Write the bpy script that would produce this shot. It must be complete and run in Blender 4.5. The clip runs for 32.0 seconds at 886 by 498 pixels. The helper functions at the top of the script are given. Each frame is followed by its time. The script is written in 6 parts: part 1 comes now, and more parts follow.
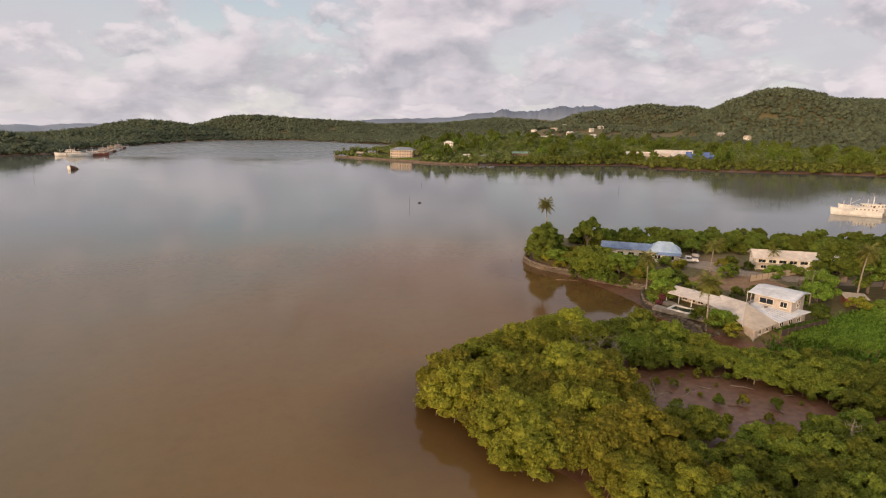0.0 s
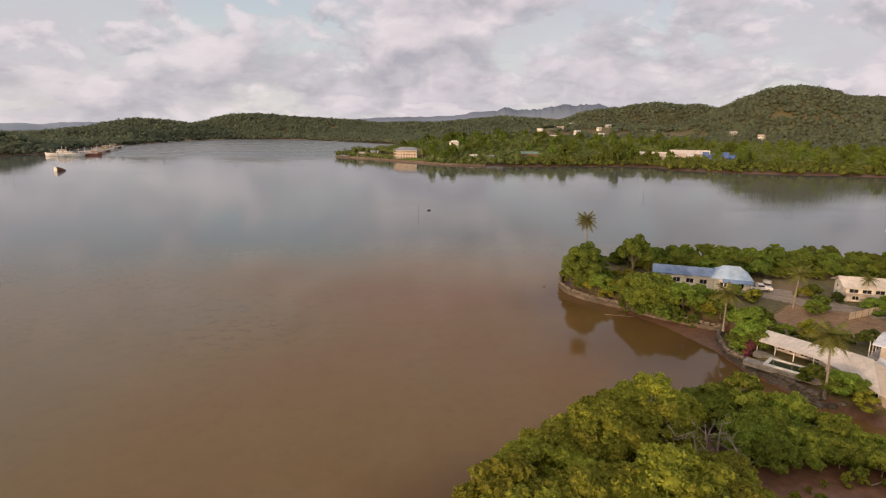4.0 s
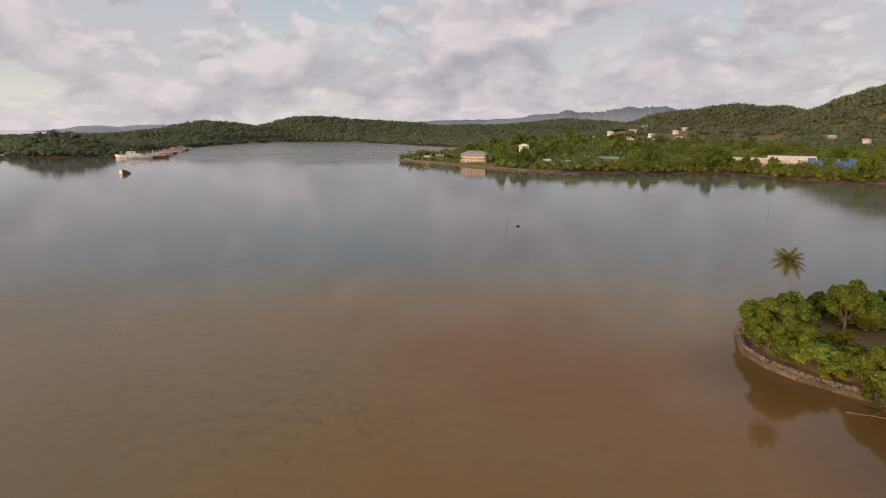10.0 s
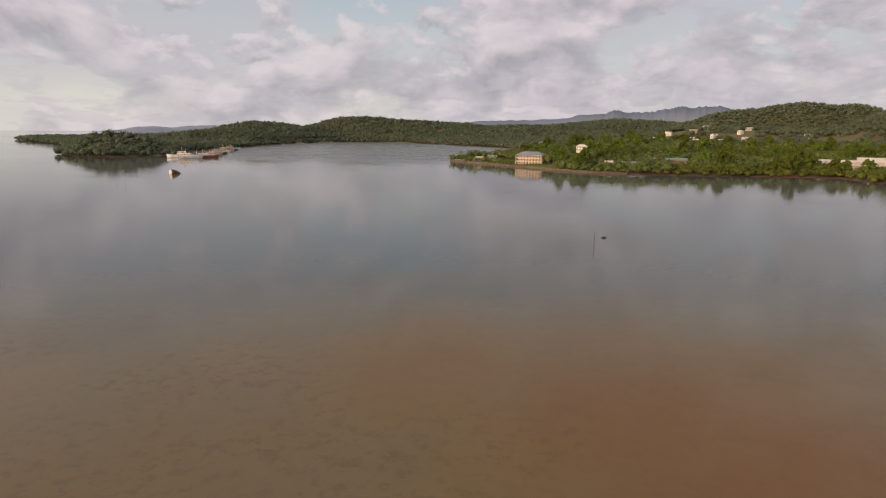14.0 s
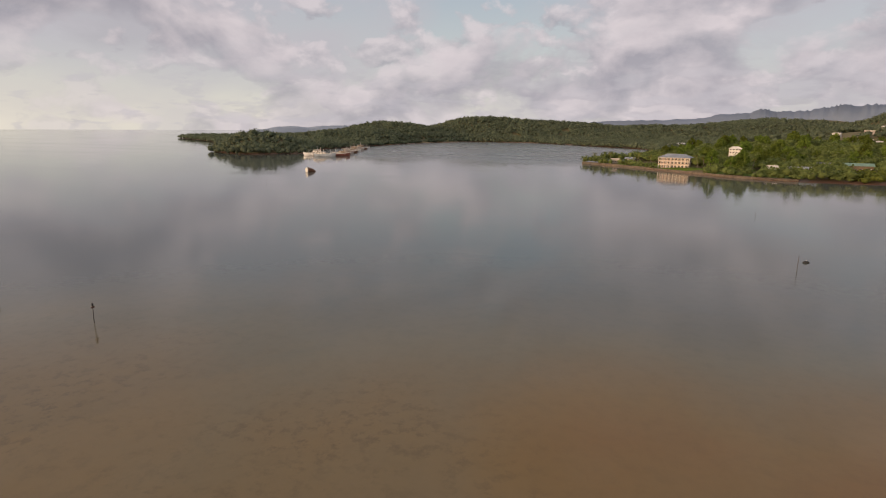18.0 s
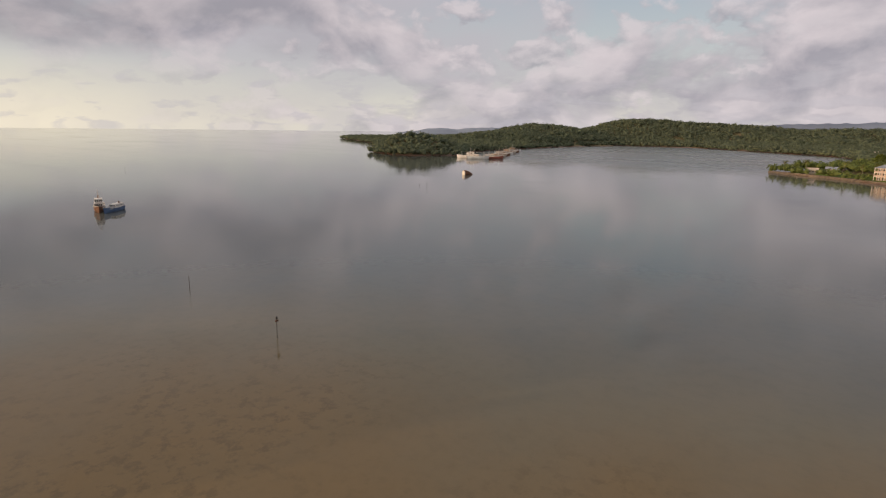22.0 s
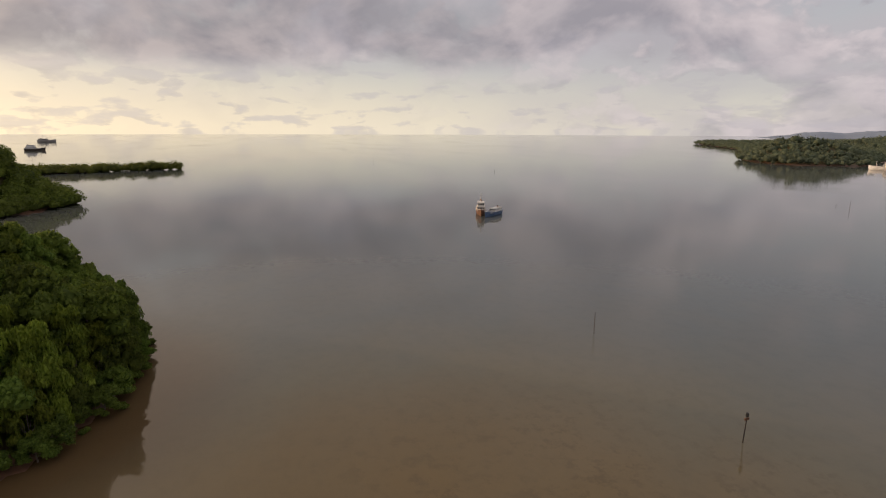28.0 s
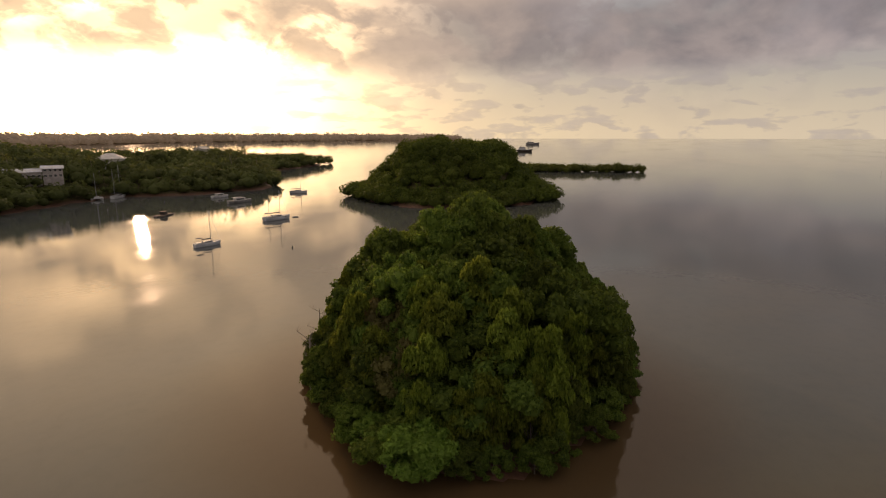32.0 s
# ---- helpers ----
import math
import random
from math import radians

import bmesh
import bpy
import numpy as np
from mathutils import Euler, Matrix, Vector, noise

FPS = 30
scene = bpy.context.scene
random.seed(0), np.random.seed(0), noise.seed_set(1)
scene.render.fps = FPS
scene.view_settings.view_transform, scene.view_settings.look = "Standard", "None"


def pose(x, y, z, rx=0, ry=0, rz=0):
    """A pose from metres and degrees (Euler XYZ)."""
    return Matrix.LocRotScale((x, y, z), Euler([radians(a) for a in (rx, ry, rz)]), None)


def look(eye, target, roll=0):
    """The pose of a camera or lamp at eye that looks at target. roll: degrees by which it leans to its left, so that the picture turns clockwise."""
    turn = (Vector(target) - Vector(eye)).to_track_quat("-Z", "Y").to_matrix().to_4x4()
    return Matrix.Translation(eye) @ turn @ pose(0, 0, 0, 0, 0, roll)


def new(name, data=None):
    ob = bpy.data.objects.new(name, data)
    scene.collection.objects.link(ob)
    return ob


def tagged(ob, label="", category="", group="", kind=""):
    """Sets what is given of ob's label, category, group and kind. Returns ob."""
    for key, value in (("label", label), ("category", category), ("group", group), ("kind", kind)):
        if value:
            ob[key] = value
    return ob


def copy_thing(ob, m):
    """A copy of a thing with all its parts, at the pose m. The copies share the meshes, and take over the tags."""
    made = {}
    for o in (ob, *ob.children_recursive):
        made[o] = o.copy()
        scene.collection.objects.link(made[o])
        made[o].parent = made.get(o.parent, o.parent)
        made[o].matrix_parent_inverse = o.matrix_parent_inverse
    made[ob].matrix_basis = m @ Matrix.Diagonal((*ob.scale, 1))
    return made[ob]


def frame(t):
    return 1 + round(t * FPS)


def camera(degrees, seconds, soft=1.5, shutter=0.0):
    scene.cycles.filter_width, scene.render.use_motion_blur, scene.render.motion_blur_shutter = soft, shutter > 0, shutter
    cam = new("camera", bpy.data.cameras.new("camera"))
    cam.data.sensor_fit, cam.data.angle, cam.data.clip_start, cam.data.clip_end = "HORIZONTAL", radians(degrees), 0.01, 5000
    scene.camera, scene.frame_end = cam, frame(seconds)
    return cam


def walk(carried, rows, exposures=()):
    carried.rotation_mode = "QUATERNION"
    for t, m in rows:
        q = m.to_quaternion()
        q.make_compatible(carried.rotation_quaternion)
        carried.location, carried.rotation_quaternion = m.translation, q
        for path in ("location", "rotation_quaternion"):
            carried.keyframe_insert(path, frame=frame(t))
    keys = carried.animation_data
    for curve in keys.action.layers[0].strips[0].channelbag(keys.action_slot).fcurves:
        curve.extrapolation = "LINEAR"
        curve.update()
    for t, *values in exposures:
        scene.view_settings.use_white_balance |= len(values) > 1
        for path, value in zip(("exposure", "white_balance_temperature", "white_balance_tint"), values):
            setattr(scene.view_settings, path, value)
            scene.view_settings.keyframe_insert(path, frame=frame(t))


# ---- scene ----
cam = camera(77.3, 32.0, soft=1.15)


def flight(x, y, z, yaw, pitch, roll):
    """The drone's pose: place in metres, yaw to the left of +y, pitch and roll in degrees."""
    a, b = radians(yaw), radians(pitch)
    ahead = Vector((-math.sin(a) * math.cos(b), math.cos(a) * math.cos(b), math.sin(b)))
    eye = Vector((x, y, z))
    return look(eye, eye + ahead, roll)


walk(cam, [
    (0, flight(0.00, 0.00, 40.00, -0.00, -12.56, 0.31)),
    (1, flight(-1.10, 6.21, 40.35, 0.08, -12.55, 0.37)),
    (2, flight(-2.18, 12.94, 40.58, 0.01, -12.56, 0.33)),
    (3, flight(-3.56, 19.89, 40.59, -0.11, -12.60, 0.37)),
    (3.5, flight(-4.30, 23.53, 40.64, -0.02, -12.66, 0.33)),
    (5.5, flight(-6.73, 37.77, 40.25, 0.50, -12.81, 0.26)),
    (6, flight(-7.37, 40.96, 40.15, 0.39, -12.77, 0.33)),
    (7, flight(-9.51, 46.88, 40.42, 2.51, -12.59, 0.44)),
    (8, flight(-12.61, 52.95, 40.08, 5.32, -12.43, 0.36)),
    (9, flight(-16.33, 58.63, 39.96, 5.70, -12.42, 0.36)),
    (10, flight(-20.22, 64.20, 39.90, 5.84, -12.45, 0.34)),
    (11, flight(-23.98, 69.79, 39.71, 6.23, -12.40, 0.36)),
    (12, flight(-27.87, 75.62, 39.23, 6.73, -12.41, 0.38)),
    (13, flight(-31.34, 81.82, 38.54, 8.38, -12.45, 0.38)),
    (13.5, flight(-33.23, 85.45, 38.47, 9.27, -12.43, 0.35)),
    (15.5, flight(-39.91, 98.79, 37.71, 13.71, -12.28, 0.37)),
    (16, flight(-41.88, 100.76, 37.53, 15.55, -12.27, 0.42)),
    (17, flight(-46.25, 104.04, 37.59, 19.06, -12.27, 0.34)),
    (18, flight(-50.58, 107.68, 37.61, 22.25, -12.44, 0.40)),
    (19, flight(-55.37, 111.08, 37.58, 25.55, -12.32, 0.45)),
    (20, flight(-60.40, 113.79, 37.46, 29.24, -12.27, 0.62)),
    (21, flight(-65.17, 115.87, 37.69, 32.94, -12.30, 0.78)),
    (22, flight(-70.58, 118.10, 37.71, 36.80, -12.35, 0.74)),
    (23, flight(-76.45, 120.07, 37.15, 41.09, -12.28, 0.27)),
    (24, flight(-83.06, 121.85, 37.25, 46.06, -12.32, 0.72)),
    (25, flight(-89.49, 122.74, 37.00, 51.42, -12.32, 0.80)),
    (25.5, flight(-92.44, 122.79, 37.04, 54.26, -12.29, 0.84)),
    (27.5, flight(-103.21, 121.59, 37.23, 67.13, -12.04, 0.22)),
    (28, flight(-105.92, 121.16, 37.25, 70.55, -12.10, 0.18)),
    (28.5, flight(-108.88, 120.28, 37.06, 76.26, -12.03, 0.16)),
    (29, flight(-111.29, 119.35, 36.83, 82.36, -12.02, 0.06)),
    (29.5, flight(-113.13, 118.46, 36.80, 88.56, -11.93, -0.10)),
    (30, flight(-115.06, 117.17, 36.81, 94.85, -11.88, -0.05)),
    (30.5, flight(-117.31, 115.53, 36.54, 101.09, -11.82, -0.15)),
    (31, flight(-119.09, 113.65, 36.32, 107.16, -11.73, -0.14)),
    (31.5, flight(-120.31, 111.79, 36.24, 112.62, -11.66, 0.01)),
    (32, flight(-121.69, 109.86, 36.07, 114.52, -11.69, -0.06)),
], exposures=[(0, 0.83, 6500, 10), (13, 0.66, 6500, 10), (24, 0.54, 6500, 10), (28, 0.5, 6600, 11), (30, 0.38, 6900, 13), (32, 0.02, 7200, 15)])

# ---- sky and sun ----
SUN_AZ, SUN_EL = radians(143.4), radians(8.5)     # azimuth to the left of +y


def nodes_of(tree):
    tree.nodes.clear()
    def N(kind, **values):
        n = tree.nodes.new(kind)
        for key, v in values.items():
            if key in n.inputs:
                n.inputs[key].default_value = v
        return n
    def L(a, ao, b, bi):
        tree.links.new(a.outputs[ao], b.inputs[bi])
    return N, L


def math_node(N, L, op, a, b=None, clamp=False):
    n = N("ShaderNodeMath")
    n.operation, n.use_clamp = op, clamp
    for i, v in enumerate((a, b)):
        if v is None:
            continue
        if isinstance(v, tuple):
            L(v[0], v[1], n, i)
        else:
            n.inputs[i].default_value = v
    return (n, 0)


def ramp_node(N, L, source, stops):
    n = N("ShaderNodeValToRGB")
    e = n.color_ramp.elements
    while len(e) < len(stops):
        e.new(0.5)
    for el, (p, c) in zip(e, stops):
        el.position, el.color = p, (*c, 1) if len(c) == 3 else c
    L(source[0], source[1], n, 0)
    return (n, 0)


def mix_node(N, L, fac, a, b, kind="MIX"):
    n = N("ShaderNodeMix")
    n.data_type, n.blend_type = "RGBA", kind
    for i, v in ((0, fac), (6, a), (7, b)):
        if isinstance(v, tuple) and len(v) == 2:
            L(v[0], v[1], n, i)
        elif isinstance(v, (int, float)):
            n.inputs[i].default_value = v
        else:
            n.inputs[i].default_value = (*v, 1)
    return (n, 2)


def make_sky():
    world = bpy.data.worlds.new("evening_sky")
    world.use_nodes = True
    scene.world = world
    N, L = nodes_of(world.node_tree)
    out = N("ShaderNodeOutputWorld")
    bg = N("ShaderNodeBackground", Strength=1.0)
    L(bg, 0, out, 0)
    sky = N("ShaderNodeTexSky")
    sky.sky_type, sky.sun_disc = "NISHITA", False
    sky.sun_elevation, sky.sun_rotation = SUN_EL, -SUN_AZ
    sky.air_density, sky.dust_density, sky.ozone_density = 1.0, 1.5, 1.0
    geo = N("ShaderNodeTexCoord")
    sep = N("ShaderNodeSeparateXYZ")
    L(geo, "Generated", sep, 0)
    up = (sep, 2)
    sun = N("ShaderNodeCombineXYZ", X=-math.sin(SUN_AZ) * math.cos(SUN_EL), Y=math.cos(SUN_AZ) * math.cos(SUN_EL), Z=math.sin(SUN_EL))
    dot = N("ShaderNodeVectorMath")
    dot.operation = "DOT_PRODUCT"
    L(geo, "Generated", dot, 0), L(sun, 0, dot, 1)
    toward = math_node(N, L, "MAXIMUM", (dot, 1), 0.0)
    near, glow = math_node(N, L, "POWER", toward, 9.0), math_node(N, L, "POWER", toward, 26.0)
    wide = math_node(N, L, "POWER", math_node(N, L, "ADD", math_node(N, L, "MULTIPLY", (dot, 1), 0.5), 0.5), 4.0)
    side = math_node(N, L, "POWER", math_node(N, L, "ADD", math_node(N, L, "MULTIPLY", (dot, 1), 0.5), 0.5), 2.0)
    low = ramp_node(N, L, up, [(0.0, (1, 1, 1)), (0.10, (0.35, 0.35, 0.35)), (0.22, (0, 0, 0))])
    # clear air between the clouds, warm along the horizon on the sunset side
    clear = mix_node(N, L, 1.0, (sky, 0), (0.075, 0.075, 0.085), "MULTIPLY")
    clear = mix_node(N, L, 0.72, clear, (0.325, 0.362, 0.398))
    clear = mix_node(N, L, math_node(N, L, "MULTIPLY", low, 0.58), clear, (0.70, 0.63, 0.50))
    clear = mix_node(N, L, math_node(N, L, "MULTIPLY", wide, low), clear, (0.92, 0.74, 0.46))
    clear = mix_node(N, L, glow, clear, (7.5, 4.9, 2.4), "ADD")

    def layer(scale, detail, rough, shift, lift=0.0, warp=0.0, depth=0.2):
        """Noise on a cloud deck overhead, so that the clouds shrink towards the horizon."""
        h = math_node(N, L, "ADD", math_node(N, L, "MAXIMUM", up, 0.0), depth + lift)
        inv = math_node(N, L, "DIVIDE", 1.0, h)
        q = N("ShaderNodeVectorMath")
        q.operation = "SCALE"
        L(geo, "Generated", q, 0), L(inv[0], inv[1], q, "Scale")
        m = N("ShaderNodeMapping")
        m.inputs["Location"].default_value = shift
        L(q, 0, m, 0)
        n = N("ShaderNodeTexNoise", Scale=scale, Detail=detail, Roughness=rough, Distortion=warp)
        L(m, 0, n, "Vector")
        return (n, 0)

    def deck(scale, shift, lo, hi, lift, rough=0.58, gain=5.0, depth=0.2, mass=None, swing=0.0):
        """Cover, top-lit shading and thickness of one deck of clouds."""
        a_, b_ = layer(scale, 9.0, rough, shift, 0.0, 0.25, depth), layer(scale, 6.0, rough, shift, lift, 0.25, depth)
        light_ = math_node(N, L, "ADD", math_node(N, L, "MULTIPLY", math_node(N, L, "SUBTRACT", a_, b_), gain), 0.5, True)
        d_ = a_
        if mass:
            d_ = math_node(N, L, "ADD", a_, math_node(N, L, "MULTIPLY", math_node(N, L, "SUBTRACT", mass, 0.5), swing))
        cover_ = ramp_node(N, L, d_, [(lo, (0, 0, 0)), ((lo + hi) / 2, (0.7, 0.7, 0.7)), (hi, (1, 1, 1))])
        thick_ = ramp_node(N, L, d_, [(hi, (0, 0, 0)), (hi + 0.18, (1, 1, 1))])
        return cover_, light_, thick_

    lit = mix_node(N, L, near, (0.47, 0.421, 0.435), (1.9, 1.4, 0.88))
    mid = mix_node(N, L, near, (0.344, 0.325, 0.351), (0.95, 0.72, 0.48))
    shade = mix_node(N, L, near, (0.248, 0.236, 0.265), (0.50, 0.39, 0.29))
    warm_lit = mix_node(N, L, math_node(N, L, "MULTIPLY", wide, 0.6), lit, (0.62, 0.50, 0.40))
    high = ramp_node(N, L, up, [(0.07, (0, 0, 0)), (0.17, (1, 1, 1))])
    band = ramp_node(N, L, up, [(0.01, (0.95, 0.95, 0.95)), (0.085, (0.85, 0.85, 0.85)), (0.14, (0, 0, 0))])
    open_sky = math_node(N, L, "SUBTRACT", 1.0, math_node(N, L, "MULTIPLY", band, math_node(N, L, "MULTIPLY", side, 2.2, True)))
    # a thin high sheet, broad heaped banks, smaller heaps, and a row of little ones low over the sea
    mass = layer(1.1, 3.0, 0.5, (3.0, 0.4, 2.0), depth=0.5)
    sheet = ramp_node(N, L, layer(1.7, 7.0, 0.5, (2.0, 7.1, 1.3), depth=0.4), [(0.34, (0, 0, 0)), (0.56, (1, 1, 1))])
    c1, l1, t1 = deck(3.9, (4.3, 1.9, 0.4), 0.45, 0.555, 0.045, 0.52, 5.5, 0.65, mass, 0.5)
    c2, l2, _ = deck(9.0, (1.1, 6.2, 3.0), 0.49, 0.58, 0.02, 0.52, 5.0, 0.65)
    c3, l3, _ = deck(5.2, (8.2, 3.3, 5.0), 0.50, 0.62, 0.014, 0.5, 4.5, 0.28, mass, 0.35)
    c3 = math_node(N, L, "MULTIPLY", c3, band)
    gloom = math_node(N, L, "SUBTRACT", 1.0, math_node(N, L, "MULTIPLY", math_node(N, L, "MULTIPLY", high, math_node(N, L, "MULTIPLY", wide, 2.6, True)), 0.85, True))
    col1 = mix_node(N, L, math_node(N, L, "MULTIPLY", math_node(N, L, "MULTIPLY", l1, gloom), math_node(N, L, "SUBTRACT", 1.0, math_node(N, L, "MULTIPLY", t1, 0.45))), shade, warm_lit)
    col2 = mix_node(N, L, math_node(N, L, "MULTIPLY", l2, gloom), shade, warm_lit)
    whole = mix_node(N, L, math_node(N, L, "MULTIPLY", math_node(N, L, "MULTIPLY", sheet, open_sky), 0.85), clear, mid)
    whole = mix_node(N, L, math_node(N, L, "MULTIPLY", math_node(N, L, "MULTIPLY", c2, open_sky), 0.75), whole, col2)
    whole = mix_node(N, L, math_node(N, L, "MULTIPLY", math_node(N, L, "MULTIPLY", c1, open_sky), 0.9), whole, col1)
    whole = mix_node(N, L, math_node(N, L, "MULTIPLY", c3, 0.5), whole, mix_node(N, L, l3, shade, mid))
    # the grey pall that hangs over the sunset side, thinning overhead
    ceiling = ramp_node(N, L, layer(2.3, 8.0, 0.53, (6.1, 2.2, 4.0), 0.0, 0.3, 0.36), [(0.36, (0, 0, 0)), (0.50, (1, 1, 1))])
    flank = math_node(N, L, "SUBTRACT", math_node(N, L, "MULTIPLY", side, 2.4), 0.35, True)
    above = ramp_node(N, L, up, [(0.095, (0, 0, 0)), (0.125, (1, 1, 1)), (0.20, (0.85, 0.85, 0.85)), (0.32, (0.1, 0.1, 0.1))])
    pall = math_node(N, L, "MULTIPLY", math_node(N, L, "MULTIPLY", ceiling, flank), above)
    pall = math_node(N, L, "MULTIPLY", pall, math_node(N, L, "SUBTRACT", 1.0, math_node(N, L, "MULTIPLY", math_node(N, L, "POWER", toward, 5.0), 0.75)))
    grey = mix_node(N, L, near, (0.176, 0.168, 0.186), (0.42, 0.33, 0.25))
    whole = mix_node(N, L, math_node(N, L, "MULTIPLY", pall, 0.85), whole, mix_node(N, L, math_node(N, L, "MULTIPLY", l1, 0.45), grey, warm_lit))
    thin = math_node(N, L, "MULTIPLY", ramp_node(N, L, up, [(0.2, (0, 0, 0)), (0.36, (1, 1, 1))]), side)
    whole = mix_node(N, L, math_node(N, L, "MULTIPLY", thin, 0.8), whole, mix_node(N, L, math_node(N, L, "POWER", toward, 4.0), (0.44, 0.405, 0.395), (2.5, 1.85, 1.2)))
    L(whole[0], whole[1], bg, 0)


make_sky()
sun = bpy.data.lights.new("low_sun", "SUN")
sun.energy, sun.angle, sun.color = 1.45, radians(0.7), (1.0, 0.66, 0.42)
new("low_sun", sun).matrix_world = look((0, 0, 100), (math.sin(SUN_AZ) * math.cos(SUN_EL), -math.cos(SUN_AZ) * math.cos(SUN_EL), 100 - math.sin(SUN_EL)))

# ---- materials ----
def material(name, rough=0.8, metal=0.0, **more):
    m = bpy.data.materials.new(name)
    m.use_nodes = True
    N, L = nodes_of(m.node_tree)
    out, bsdf = N("ShaderNodeOutputMaterial"), N("ShaderNodeBsdfPrincipled", Roughness=rough, Metallic=metal, **more)
    L(bsdf, 0, out, 0)
    return m, N, L, bsdf


def grain(name, a, b, scale=3.0, rough=0.8, metal=0.0, bump=0.1, coarse=0.25, stain=0.25, bump_size=0.05, random_hue=0.0):
    """A surface of two tones with grain and larger stains, in metres."""
    m, N, L, bsdf = material(name, rough, metal)
    tc = N("ShaderNodeTexCoord")
    n1 = N("ShaderNodeTexNoise", Scale=scale, Detail=5.0, Roughness=0.65)
    n2 = N("ShaderNodeTexNoise", Scale=scale * coarse, Detail=3.0)
    L(tc, "Object", n1, "Vector"), L(tc, "Object", n2, "Vector")
    c = ramp_node(N, L, (n1, 0), [(0.3, a), (0.7, b)])
    d = ramp_node(N, L, (n2, 0), [(0.35, (1 - stain,) * 3), (0.65, (1, 1, 1))])
    col = mix_node(N, L, 1.0, c, d, "MULTIPLY")
    if random_hue:
        info = N("ShaderNodeObjectInfo")
        hsv = N("ShaderNodeHueSaturation")
        v = math_node(N, L, "ADD", math_node(N, L, "MULTIPLY", (info, "Random"), random_hue), 1 - random_hue / 2)
        L(v[0], v[1], hsv, "Value"), L(col[0], col[1], hsv, "Color")
        col = (hsv, 0)
    L(col[0], col[1], bsdf, "Base Color")
    if bump:
        b_ = N("ShaderNodeBump", Strength=bump, Distance=bump_size)
        L(n1, 0, b_, "Height"), L(b_, 0, bsdf, "Normal")
    return m


def leafy(name, dark, light, dry=(0.16, 0.12, 0.04), translucent=0.42):
    """Foliage: every leaf clump has its own green, every tree its own tone."""
    m, N, L, bsdf = material(name, 0.7)
    bsdf.inputs["Specular IOR Level"].default_value = 0.2
    geo, info = N("ShaderNodeNewGeometry"), N("ShaderNodeObjectInfo")
    n = N("ShaderNodeTexNoise", Scale=0.35, Detail=3.0)
    L(geo, "Position", n, "Vector")
    f = math_node(N, L, "ADD", math_node(N, L, "MULTIPLY", (geo, "Random Per Island"), 0.6), math_node(N, L, "MULTIPLY", (n, 0), 0.5))
    c = ramp_node(N, L, f, [(0.1, dark), (0.75, light), (0.93, light), (0.98, dry)])
    hsv = N("ShaderNodeHueSaturation")
    patch = N("ShaderNodeTexNoise", Scale=0.035, Detail=4.0, Roughness=0.6)      # stands of lighter and duller trees
    L(geo, "Position", patch, "Vector")
    v = math_node(N, L, "ADD", math_node(N, L, "MULTIPLY", (info, "Random"), 0.5), math_node(N, L, "ADD", math_node(N, L, "MULTIPLY", (patch, 0), 1.3), 0.1))
    u = math_node(N, L, "ADD", math_node(N, L, "MULTIPLY", (info, "Random"), 0.024), math_node(N, L, "ADD", math_node(N, L, "MULTIPLY", (patch, 1), 0.05), 0.463))
    L(v[0], v[1], hsv, "Value"), L(u[0], u[1], hsv, "Hue"), L(c[0], c[1], hsv, "Color")
    L(hsv, 0, bsdf, "Base Color")
    out = [x for x in m.node_tree.nodes if x.type == "OUTPUT_MATERIAL"][0]
    tr, mx = N("ShaderNodeBsdfTranslucent"), N("ShaderNodeMixShader", Fac=translucent)
    L(hsv, 0, tr, "Color"), L(bsdf, 0, mx, 1), L(tr, 0, mx, 2), L(mx, 0, out, 0)
    return m


